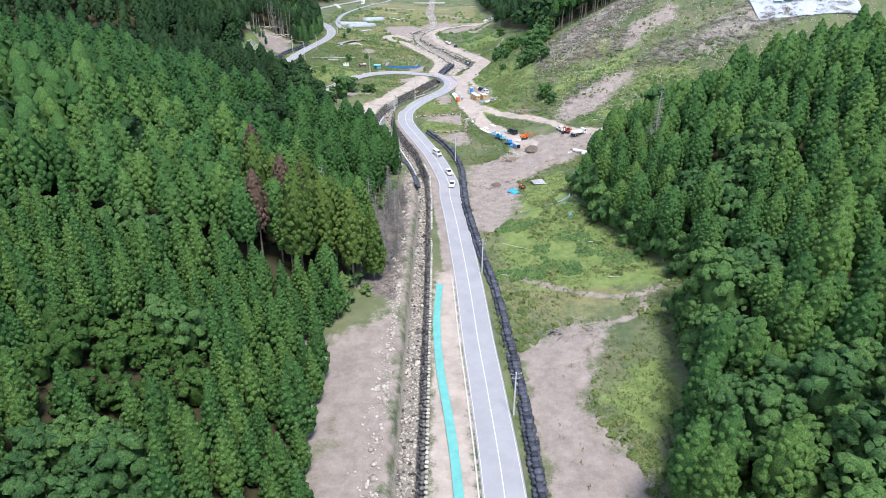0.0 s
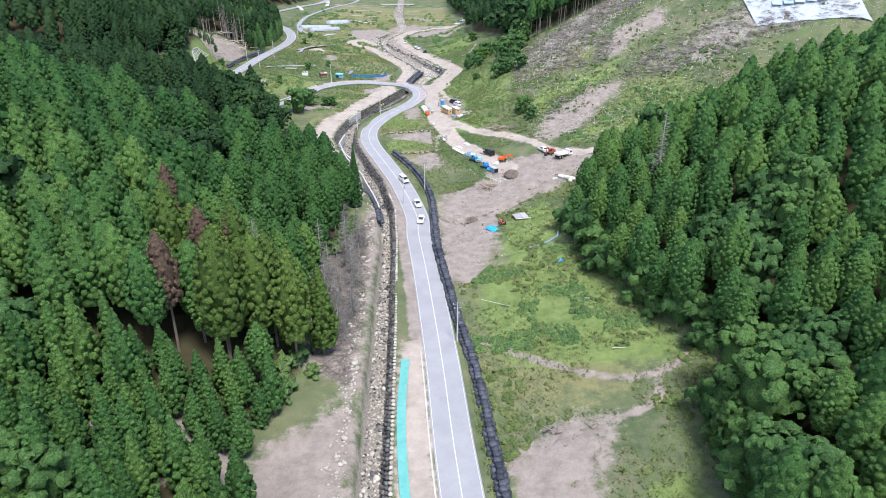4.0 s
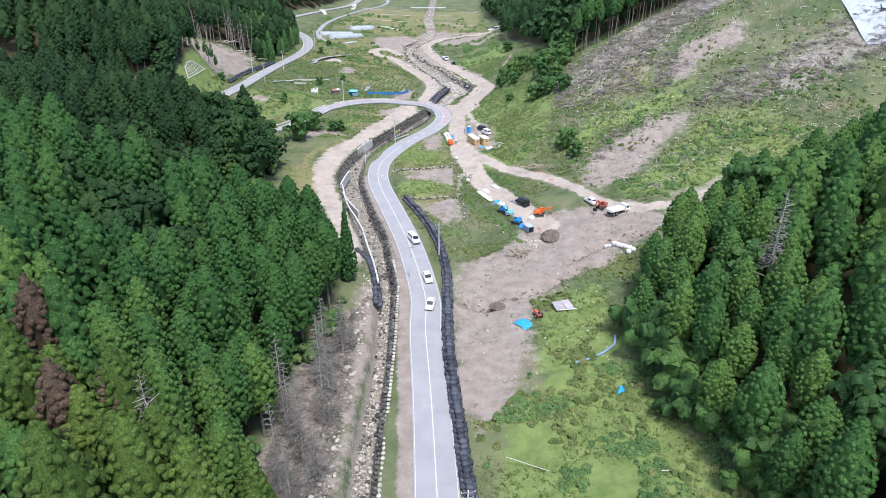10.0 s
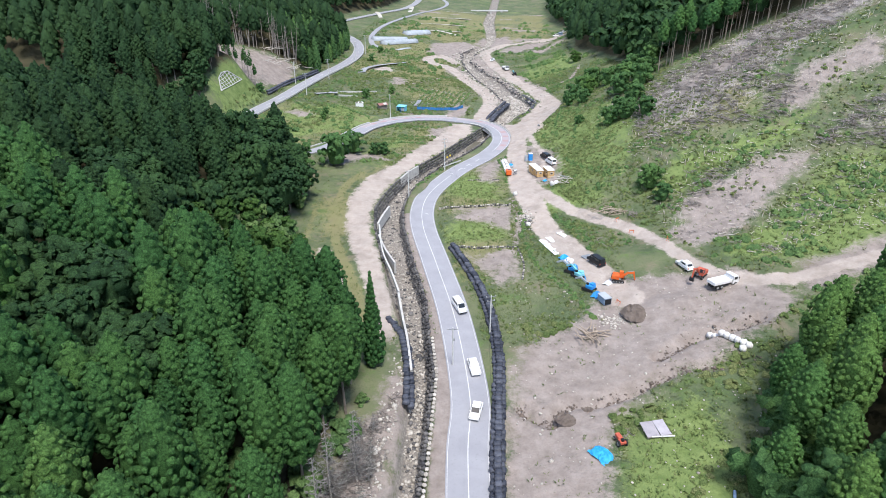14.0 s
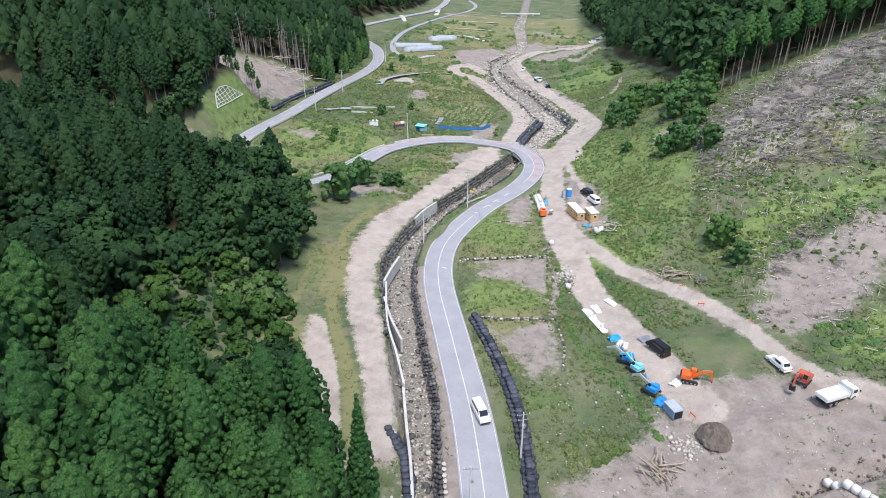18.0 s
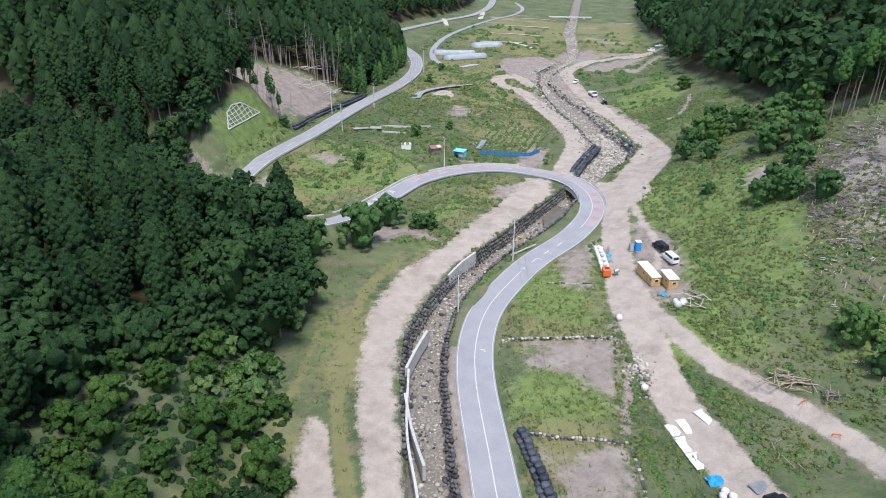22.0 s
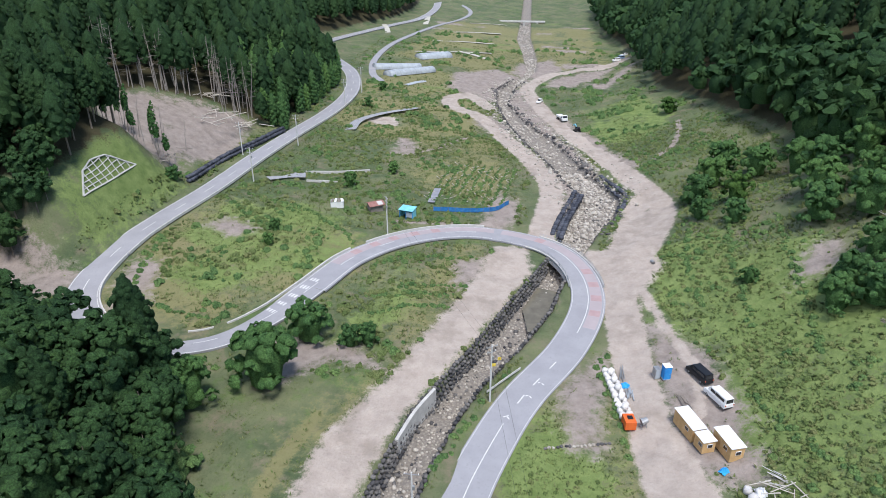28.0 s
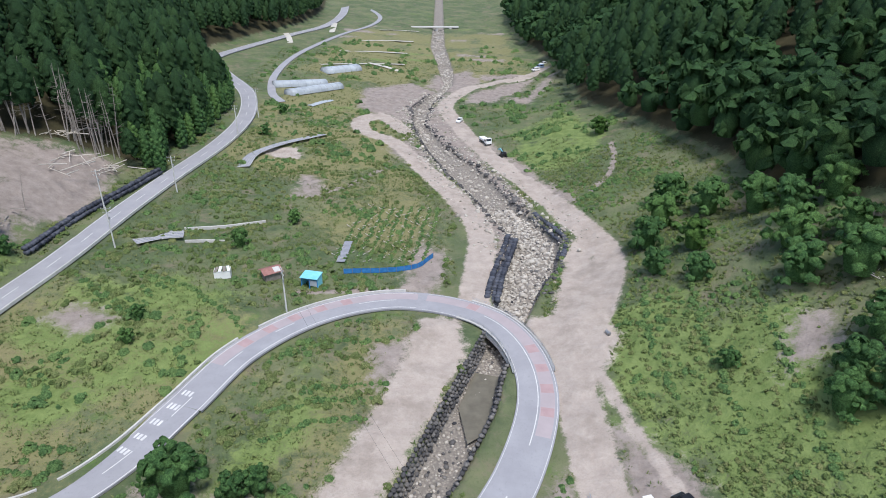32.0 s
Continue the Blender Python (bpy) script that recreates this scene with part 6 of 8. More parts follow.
sow("herbs", "light green herbs on the east slope", HERBS, growing(8000, 16, (8, 240, 60, 430), 5.0, 0.35), (0.3, 0.9), 16)
sow("weeds", "tall dark weeds in the east meadow", WEEDS, growing(2000, 11, (12, 126, 46, 164), 5.0, 0.62), (0.6, 1.5), 11)
sow("weeds", "weeds between the bends of the road", WEEDS, growing(3600, 12, (-96, 295, -10, 480), 5.0, 0.62), (0.5, 1.8), 12)
sow("weeds", "weeds and bushes of the upper valley", WEEDS, growing(1800, 13, (-90, 430, 50, 640), 8.0, 0.6), (1.2, 3.0), 13)


def weed_row(lines, seed, meshes=WEEDS, sizes=(0.6, 1.2), step=0.7):
    """Weeds along the edges of terraces and banks."""
    r = np.random.default_rng(seed)
    xs, ys = [], []
    for pts in lines:
        for p in spline(pts, step):
            xs.append(p[0] + r.normal() * 0.35)
            ys.append(p[1] + r.normal() * 0.35)
    x, y = np.array(xs), np.array(ys)
    ok = np.ones(len(x), bool)
    for line, half in LINES:
        ok &= off_line(x, y, line) > half
    for poly in SAND:
        ok &= inside(x, y, poly) < 0
    return sow("weeds", "dark weeds growing along banks and terrace edges", meshes, (x[ok], y[ok]), sizes, seed)


# low bushes in a darkened green, added to imitate the clearing's shade
ux, uy = scatter(ORCHARD, 1.7, 64, jitter=0.5)
sow("undergrowth", "low dark bushes added to stand in for shade in the clearing", [bush_mesh(70 + i, SHADEBROAD, 12, 0.36) for i in range(4)], (ux, uy), (0.7, 1.5), 64)
weed_row([[(-36.5, 314), (-29.5, 318.5), (-21.5, 320)], [(-33, 325), (-24, 327.2), (-18.5, 327.7)], [(-39, 331), (-29, 338), (-19, 339.5)], [(-38, 320), (-30, 323), (-20, 324)],
          [(-14, 292), (-9, 300.5), (-3.5, 309)], [(-21, 278), (-17.5, 287), (-11, 298)], [(11, 306), (12.5, 296), (13.5, 286)], [(8, 312), (4.4, 306), (5.5, 296), (6.5, 286)],
          [(-62, 306), (-80, 312), (-84, 330)], [(-45, 338), (-52, 345), (-62, 352), (-76, 356)], [(-60, 340), (-72, 346), (-80, 352)], [(10.5, 250), (11.5, 262), (9, 275), (8, 285)],
          [(12, 246), (14, 236), (20, 224), (24, 214)], [(15, 252), (20, 243), (17, 262)], [(18, 262), (24, 253), (26, 246)], [(23, 320), (24, 340), (28, 352)], [(28, 310), (30, 330), (33, 346)],
          [(34, 300), (37, 322), (40, 340)], [(24, 296), (27, 286), (33, 274)]], 71)
weed_row([[(-57, 360), (-48, 366), (-36, 374)], [(-70, 372), (-58, 377), (-50, 381)], [(-66, 400), (-56, 412), (-44, 420)], [(-62, 430), (-48, 446), (-36, 452)]], 72, HERBS)
weed_row([[(20, 390), (30, 400), (44, 402)], [(14, 425), (26, 430), (40, 428)], [(8, 455), (20, 462), (34, 462)], [(4, 480), (20, 486), (36, 484)]], 73, WEEDS, (0.8, 1.6), 1.2)

# felled slope: sticks, stumps and brushwood
def twig_mesh(seed, count, spread, low=0.5, high=1.4, thick=0.035):
    """Crossed thin sticks lying over one another."""
    r = np.random.default_rng(seed)
    v, f = [], []
    for i in range(count):
        p = np.array([r.normal() * spread, r.normal() * spread, r.uniform(0.05, 0.35)])
        a, l, w = r.normal() * 0.8, r.uniform(low, high), thick * r.uniform(0.7, 1.5)
        d, n = np.array([math.cos(a), math.sin(a), r.normal() * 0.16]) * l / 2, np.array([-math.sin(a), math.cos(a), 0]) * w
        k = len(v)
        v += [p - d - n, p - d + n, p - d + (0, 0, 1.7 * w), p + d - n * 0.5, p + d + n * 0.5, p + d + (0, 0, 0.9 * w)]
        f += [(k, k + 1, k + 4), (k, k + 4, k + 3), (k + 1, k + 2, k + 5), (k + 1, k + 5, k + 4), (k + 2, k, k + 3), (k + 2, k + 3, k + 5)]
    return v, f


def felled(n, seed, polys, size=9, thin=0.35):
    r = np.random.default_rng(seed)
    x, y = r.uniform(38, 190, n), r.uniform(228, 332, n)
    ok = np.maximum.reduce([inside(x, y, p) for p in polys]) > 0
    return (q[ok & (rough(x, y, size) > thin)] for q in (x, y))


MATS = [mesh_of("twigs", *twig_mesh(i, 16, 0.55), DEADTWIG) for i in range(5)]
STICKS = [mesh_of("stick", *twig_mesh(20 + i, 2, 0.8, 1.2, 2.2, 0.06), GREYWOOD) for i in range(4)]
PALESTICKS = [mesh_of("stick", *twig_mesh(30 + i, 3, 0.6, 0.3, 0.8, 0.05), PALESTICK) for i in range(4)]
STUMPS = [mesh_of("stump", *tri(trunk_shape(np.random.default_rng(50 + i), 1.5, 0.2, 6)), PALESTICK) for i in range(2)]
sow("brushwood", "grey-brown mats of brushwood on the felled slope", MATS, felled(9000, 81, SLASH, 7, 0.3), (0.7, 1.7), 81)
sow("brushwood", "thin brushwood between the regrowth", MATS, felled(2600, 85, [FELLED], 6, 0.55), (0.5, 1.1), 85)
bank_x, bank_y = scatter([(-10.2, 118), (-18, 124), (-20.5, 145), (-19.5, 165), (-14.5, 182), (-10.5, 190), (-10, 150)], 1.15, 87, jitter=0.5)
sow("brushwood", "grey twigs lying over the bare west bank", MATS, (bank_x, bank_y), (0.6, 1.2), 87)
sow("felled_branches", "bleached branches strewn on the felled slope", STICKS, felled(900, 82, [FELLED], 9, 0.4), (0.4, 1.1), 82)
sow("felled_branches", "pale broken sticks strewn on the felled slope", PALESTICKS, felled(5200, 83, [FELLED], 5, 0.3), (0.5, 1.3), 83)
sow("stumps", "pale cut stumps on the felled slope", STUMPS, felled(1500, 84, [FELLED], 9, 0.2), (0.45, 0.8), 84)
sow("weeds", "green regrowth on the felled slope", HERBS, felled(3600, 86, [FELLED], 8, 0.5), (0.4, 1.0), 86)

# ---- terrace walls ----


def stone_wall(points, tall, label):
    """A dry-stone wall: each stone of its own."""
    w = thing("terrace_wall", label, "stone wall", "terrace walls", "structure")
    r = random.Random(len(points) + int(points[0][1]))
    for p in spline(points, 0.55):
        for k in range(int(tall / 0.4)):
            ob = new("stone", PALES[r.randrange(6)] if r.random() < 0.45 else STONES[r.randrange(6)])
            ob.parent = w
            ob.matrix_basis = pose(p[0] + r.uniform(-0.06, 0.06), p[1] + r.uniform(-0.06, 0.06), height_fast(p[0], p[1]) + 0.1 + 0.36 * k, r.uniform(-20, 20), r.uniform(-20, 20),
                                   r.uniform(0, 360)) @ Matrix.Diagonal((0.62, 0.62, 0.5, 1))
    return w


stone_wall([(-6.5, 242.7), (0, 243.2), (9.6, 243.6)], 1.0, "grey dry-stone wall across the lower terrace field")
stone_wall([(9.6, 243.6), (11, 236), (10.6, 229)], 0.5, "low stone edge of a bare terrace field")
stone_wall([(-11.4, 264.6), (-2, 267.5), (7.5, 269.8)], 0.9, "grey dry-stone wall across the upper terrace field")
stone_wall([(-5, 286.5), (0, 288), (4, 289)], 0.6, "short stone wall at the end of a field")

# ---- poles and wires ----


def utility_pole(x, y, tall=9.5, turn=0.0, arms=2):
    p = thing("utility_pole", "pale concrete utility pole with steel crossarms", "utility pole", "utility poles", at=pose(x, y, floor_at(x, y) - 0.3, 0, 0, turn))
    part("shaft", rod(B(), (0, 0, -0.5), (0, 0, tall), 0.17, 0.1, 10), POLECON, p)
    for k in range(arms):
        z = tall - 0.35 - 0.9 * k
        a = part("crossarm", block(B(), (0, 0, z), (1.9 - 0.4 * k, 0.09, 0.09)), STEEL, p)
        for u in (-0.85 + 0.2 * k, 0.0, 0.85 - 0.2 * k):
            part("insulator", rod(B(), (u, 0, z + 0.04), (u, 0, z + 0.26), 0.06, 0.04, 6), WHITE, a)
    part("cable_box", block(B(), (0.22, 0, tall - 2.4), (0.28, 0.25, 0.6), 0, 0.03), STEEL, p)
    return Vector((x, y, floor_at(x, y) - 0.3 + tall - 0.25))


tops = [utility_pole(*q) for q in ((12.0, 83.2, 9, 5), (9.3, 131.5, 9, 10), (4.3, 208.0, 9, 20), (-13.2, 295.5, 10.5, 35), (-39.6, 345.8, 9, -60))]
utility_pole(-1.9, 198.5, 8, 10, 1)
utility_pole(-21.2, 273, 8, 0, 1)
upper = [utility_pole(*q) for q in ((-78.0, 363.0, 9.5, 10), (-76.8, 393.5, 9.5, 10), (-75.4, 441.0, 10, 0), (-75.0, 464.0, 10, 0))]
utility_pole(-88.6, 381, 9.5, 10)


def wire(a, b, off):
    cu = bpy.data.curves.new("wire", "CURVE")
    cu.dimensions, cu.bevel_depth, cu.bevel_resolution = "3D", 0.014, 0
    sp = cu.splines.new("POLY")
    sp.points.add(10)
    side = Vector((b.y - a.y, a.x - b.x, 0)).normalized() * off
    for i in range(11):
        u = i / 10
        q = a.lerp(b, u) + side - Vector((0, 0, 4 * u * (1 - u) * (b - a).length * 0.02))
        sp.points[i].co = (*q, 1)
    cu.materials.append(BLACK)
    tagged(new("power_line", cu), "thin black overhead power line between poles", "wire", "overhead power lines")


for chain in (tops, upper):
    for a, b in zip(chain, chain[1:]):
        for off in (-0.7, 0.7):
            wire(a, b, off)

# ---- roadside things ----
v, f = ribbon(spline([(3.2, 40), (2.3, 66), (1.2, 80), (-0.6, 96), (-1.3, 111), (-0.8, 126)], 1.5), 0.75, 0.16)
tagged(new("ground_sheet", mesh_of("ground_sheet", v, f, TEAL)), "long strip of teal sheeting laid on sandy ground", "sheet")
v, f = ribbon(WHOLE[:100], 0.1, 0.02, -3.9, -3.65)
tagged(new("gutter", mesh_of("gutter", v, f, CONCRETE)), "dark concrete gutter beside the road", "gutter", kind="structure")
motor_car(WHITE, 3.9, 1.65, 1.5, False, "white hatchback car on the road", "white cars on the road", pose(2.9, 186.6, floor_at(2.9, 186.6) + 0.02, 0, 0, 172))
motor_car(WHITE, 4.3, 1.68, 1.5, False, "white saloon car on the road", "white cars on the road", pose(1.9, 197.6, floor_at(1.9, 197.6) + 0.02, 0, 0, -165))
motor_car(WHITE, 4.7, 1.7, 1.95, True, "white delivery van on the road", "white cars on the road", pose(-2.2, 216.4, floor_at(-2.2, 216.4) + 0.02, 0, 0, -155))
rs = thing("round_mirror", "round dark traffic mirror on a post by the river", "traffic mirror", at=on_ground(-13.3, 216.0))
part("post", rod(B(), (0, 0, -0.3), (0, 0, 2.6), 0.05), STEEL, rs)
part("mirror", rod(B(), (0, -0.05, 2.6), (0, 0.05, 2.6), 0.5, sides=16), OLDWOOD, rs)
for i, (x, y) in enumerate(((-13.0, 301.5), (-12.2, 303.2))):
    sg = thing("road_sign", "yellow warning sign on a thin post", "road sign", "yellow road signs", at=pose(x, y, floor_at(x, y), 0, 0, 20))
    part("post", rod(B(), (0, 0, -0.2), (0, 0, 2.4), 0.04), STEEL, sg)
    part("sign_plate", block(B(), (0, -0.06, 2.15), (0.6, 0.03, 0.6), 0, 0.02), YELLOW, sg)
wall_along("guard_rail", spline([(-13.6, 296.6), (-11, 300), (-8.6, 303)], 1.0), -0.2, 0.12, 0.8, PALECON, "white guard rail at the bend above the river", "guard rail", -0.45)
drum = thing("oil_drum", "pale metal drum lying beside the dirt track", "drum", at=pose(17.5, 338.5, height(17.5, 338.5) + 0.35, 90, 0, 20))
part("barrel", rod(B(), (0, 0, -0.5), (0, 0, 0.5), 0.32, sides=14), STEEL, drum)
for z in (-0.48, -0.16, 0.16, 0.48):
    part("hoop", rod(B(), (0, 0, z - 0.02), (0, 0, z + 0.02), 0.34, sides=14), STEEL, drum)

# ---- building site ----
shed(on_ground(14.7, 291.0, 20, 0.12), 4.4, 1.9, 2.2, "plywood site cabin with a white sheet roof")
shed(on_ground(15.9, 287.5, 20, 0.12), 1.9, 1.8, 1.9, "small plywood lean-to cabin with an open front")
shed(on_ground(18.7, 287.0, 18, 0.12), 3.9, 1.9, 2.3, "plywood site cabin with a white roof and small windows")
to = thing("portable_toilet", "bright blue portable toilet with a white roof", "toilet", at=on_ground(13.7, 302.4, 15))
part("cabin", block(B(), (0, 0, 1.15), (1.15, 1.15, 2.3), 0, 0.04), BLUE, to)
part("door", block(B(), (0, -0.6, 1.1), (0.75, 0.05, 1.9), 0, 0.02), BLUE, to)
part("handle", block(B(), (0.28, -0.64, 1.1), (0.06, 0.04, 0.18)), STEEL, to)
part("roof", block(B(), (0, 0, 2.36), (1.25, 1.25, 0.14), 0, 0.05), WHITE, to)
part("base", block(B(), (0, 0, 0.06), (1.3, 1.3, 0.16), 0, 0.02), STEEL, to)
lk = thing("locker", "grey steel locker beside the portable toilet", "locker", at=on_ground(12.4, 302.9, 15))
part("body", block(B(), (0, 0, 0.9), (0.9, 1.1, 1.8), 0, 0.03), STEEL, lk)
part("door", block(B(), (0, -0.57, 0.9), (0.8, 0.04, 1.6), 0, 0.02), FILM, lk)
motor_car(BLACK, 4.4, 1.7, 1.85, True, "black van parked on a dirt track", "parked cars of the site", on_ground(18.4, 301.8, 25))
motor_car(WHITE, 4.6, 1.7, 1.95, True, "white van with dark windows parked on a dirt track", "parked cars of the site", on_ground(19.8, 296.4, 24))
motor_car(BLACK, 4.6, 1.75, 1.9, True, "black van parked beside the dirt track", "parked cars of the site", on_ground(26.6, 233.4, 30))
motor_car(WHITE, 4.2, 1.6, 1.6, False, "white car parked beside an excavator", "parked cars of the site", on_ground(43.6, 227.6, 22))
bm = block(B(), (0, 0, 0.12), (2.4, 1.7, 0.12), 0, 0.02)
tagged(part("steel_grid", bm, STEEL, None), "grey steel grid plate lying on soil", "plate").matrix_basis = on_ground(25.2, 237.5, 30)
digger(ORANGE, "orange crawler excavator with its arm folded, on bare soil", on_ground(30.3, 225.6, -105), 0.85)
digger(RED, "faded red crawler excavator with a dark rear", on_ground(45.6, 223.4, 140), 0.85)
lorry(on_ground(48.8, 219.6, -62))


def crawler_carrier(m, paint, label):
    c = thing("site_machine", label, "machine", "blue machines of the site", at=m)
    for s in (-1, 1):
        part("track", slab(B(), [(-1.2, 0.05), (-1.35, 0.3), (-1.15, 0.55), (1.15, 0.55), (1.35, 0.3), (1.2, 0.05)], s * 0.75 - 0.2, s * 0.75 + 0.2, "x"), RUBBER, c)
    part("body", block(B(), (0, -0.3, 0.95), (1.5, 1.7, 0.8), 0, 0.1), paint, c)
    part("engine_cover", block(B(), (0.2, -0.6, 1.5), (0.9, 0.9, 0.5), 0, 0.1), paint, c)
    part("seat", block(B(), (-0.4, 0.2, 1.5), (0.5, 0.5, 0.5), 0, 0.08), BLACK, c)
    part("boom", slab(B(), [(0.3, 1.0), (0.2, 1.5), (2.2, 2.3), (3.6, 1.5), (3.5, 1.2), (2.2, 1.9)], -0.12, 0.12, "x"), FILM if paint is BLUE else CYAN, c)
    part("mast", rod(B(), (0.3, 0.9, 1.2), (0.3, 1.6, 2.6), 0.09), paint, c)
    return c


crawler_carrier(on_ground(22.4, 228.8, 40), CYAN, "pale blue crawler drill rig with a boom")
crawler_carrier(on_ground(21.2, 231.4, 60), BLUE, "blue crawler machine among stored equipment")
crawler_carrier(on_ground(24.2, 223.6, 50), BLUE, "bright blue crawler machine with a pale boom")
bx_ = thing("equipment_box", "slate blue steel equipment box on the ground", "container", at=on_ground(26.6, 218.6, 25))
part("body", block(B(), (0, 0, 0.75), (1.6, 2.6, 1.4), 0, 0.05), SLATE, bx_)
part("lid", block(B(), (0, 0, 1.5), (1.7, 2.7, 0.1), 0, 0.03), FILM, bx_)
part("end_panel", block(B(), (0, -1.32, 0.75), (1.4, 0.05, 1.2), 0, 0.02), BLACK, bx_)


def sheet_heap(name, x, y, size, tall, material, label, category, seed):
    """A tarpaulin draped over a heap, with folds."""
    r = np.random.default_rng(seed)
    n = 14
    v, f = [], []
    for j in range(n):
        for i in range(n):
            u, w = i / (n - 1) * 2 - 1, j / (n - 1) * 2 - 1
            if name == "soil_heap":
                u, w = u * math.sqrt(1 - w * w / 2), w * math.sqrt(1 - u * u / 2)
            q = max(0, 1 - (u * u + w * w) * (1.0 if name == "soil_heap" else 0.85))
            v.append((u * size[0] / 2 * r.uniform(0.93, 1.07), w * size[1] / 2 * r.uniform(0.93, 1.07), tall * q**0.7 * r.uniform(0.7, 1.25) + 0.02))
    for j in range(n - 1):
        for i in range(n - 1):
            f.append((j * n + i, j * n + i + 1, j * n + n + i + 1, j * n + n + i))
    ob = tagged(new(name, mesh_of(name, v, f, material)), label, category)
    ob.matrix_basis = on_ground(x, y, seed * 37)
    return ob


sheet_heap("tarpaulin", 21.5, 178.4, (2.6, 3.4), 0.8, TARP, "bright blue tarpaulin over a heap on bare soil", "tarpaulin", 1)
sheet_heap("tarpaulin", 34.9, 156.8, (2.2, 1.2), 0.4, TARP, "small blue tarpaulin lying in the grass", "tarpaulin", 2)
sheet_heap("tarpaulin", 20.2, 238.6, (1.8, 2.2), 0.9, TARP, "blue tarpaulin over stored material", "tarpaulin", 3)
sheet_heap("tarpaulin", 25.4, 221.2, (1.6, 2.4), 0.8, BLUE, "dark blue cover beside the machines", "tarpaulin", 4)
sheet_heap("tarpaulin", 7.6, 301.4, (1.5, 1.3), 0.6, TARP, "blue tarpaulin on stored pipes", "tarpaulin", 5)
sheet_heap("tarpaulin", 17.6, 283.6, (1.4, 1.0), 0.4, TARP, "blue sheet and hose beside a cabin", "tarpaulin", 6)
sheet_heap("soil_heap", 31.6, 213.6, (6.0, 5.0), 1.5, DARKSOIL, "heap of dark turned soil", "soil heap", 7)
sheet_heap("soil_heap", 17.0, 186.0, (3.6, 2.8), 0.9, DARKSOIL, "dark uprooted clump of soil and roots", "soil heap", 9)
sheet_heap("soil_heap", 20.6, 188.6, (2.0, 1.6), 0.6, DARKSOIL, "small uprooted clump of soil", "soil heap", 10)
sheet_heap("plastic_sheet", 28.4, 225.4, (2.2, 1.5), 0.6, SHEETROOF, "crumpled white plastic sheet", "sheet", 11)
sheet_heap("plastic_sheet", 20.6, 279.4, (1.8, 1.4), 0.9, SHEETROOF, "white wrapped bundle beside the cabins", "sheet", 12)

WHITES = [sack_mesh(80 + i, WHITESACK) for i in range(4)]


def loose_sack(x, y, up=0.0, s=1.0, group="white bulk sacks"):
    ob = tagged(new("bulk_sack", WHITES[int(x * 7 + y * 3) % 4]), "white filled bulk sack of woven cloth", "sack", group)
    ob.matrix_basis = pose(x, y, height(x, y) + up, 0, 0, (x * 53 + y * 31) % 90) @ Matrix.Scale(s, 4)


for i in range(11):
    loose_sack(4.9 + 0.14 * i, 304.6 - 1.05 * i)
    loose_sack(5.9 + 0.14 * i, 304.9 - 1.05 * i, 0.0, 0.95)
    if i % 2:
        loose_sack(5.4 + 0.14 * i, 304.6 - 1.05 * i, 0.85, 0.85)
for i in range(8):
    loose_sack(43.2 + 0.62 * i, 205.6 - 0.82 * i, 0.0, 1.05)
loose_sack(46.4, 199.2)
for i, (x, y) in enumerate(((20.8, 236.2), (21.6, 235.4), (20.4, 235.4), (21.3, 234.4))):
    loose_sack(x, y, 0, 0.9)
tk = thing("tank_trailer", "orange box trailer with a dark hatch", "trailer", at=on_ground(6.9, 292.2, 8))
part("box", block(B(), (0, 0, 1.0), (1.6, 2.0, 1.4), 0, 0.05), ORANGE, tk)
part("hatch", block(B(), (0.1, 0.1, 1.72), (0.8, 0.8, 0.06), 0, 0.02), BLACK, tk)
for s in (-1, 1):
    wheel(tk, (s * 0.8, 0, 0.35), 0.35, 0.2)
mixer = thing("concrete_mixer", "grey concrete mixer on a frame", "mixer", at=on_ground(8.9, 292.0, 20))
part("drum", rod(B(), (-0.4, 0, 1.0), (0.5, 0, 1.3), 0.55, 0.4, 12), STEEL, mixer)
for s in (-1, 1):
    part("leg", rod(B(), (s * 0.4, -0.4, 0), (s * 0.3, 0, 0.9), 0.05), STEEL, mixer)
    part("leg", rod(B(), (s * 0.4, 0.4, 0), (s * 0.3, 0, 0.9), 0.05), STEEL, mixer)


def pile(name, x, y, count, lengths, thick, material, label, category, seed, spread=1.2, turn=None):
    """A heap of poles or logs, each a part of it."""
    r = random.Random(seed)
    p = thing(name, label, category, at=on_ground(x, y))
    for i in range(count):
        l, a = r.uniform(*lengths), math.radians(r.uniform(0, 360) if turn is None else turn + r.uniform(-7, 7))
        c = Vector((r.gauss(0, spread), r.gauss(0, spread), 0.1 + thick + 0.9 * r.random() * (count > 12)))
        d = Vector((math.cos(a), math.sin(a), r.uniform(-0.15, 0.25 if turn is None else 0.0))) * l / 2
        part("log" if material in (LOGWOOD, GREYWOOD) else "pole", rod(B(), c - d, c + d, thick * r.uniform(0.7, 1.2), thick * 0.7, 6), material, p)
    return p


pile("log_pile", 22.8, 207.6, 22, (2.0, 4.6), 0.13, LOGWOOD, "tangled pile of pale logs and branches on bare soil", "log pile", 1)
pile("brush_pile", 33.0, 256.8, 34, (1.6, 3.8), 0.1, LOGWOOD, "long heap of brown branches and cut wood", "log pile", 2, 1.9)
pile("pipe_stack", 7.7, 305.0, 7, (3.4, 3.8), 0.07, STEEL, "stack of grey pipes beside the sacks", "pipes", 3, 0.3, 84)
pile("pipe_stack", 8.1, 299.4, 8, (2.6, 3.0), 0.08, FILM, "stack of pale pipes beside the sacks", "pipes", 4, 0.3, 84)
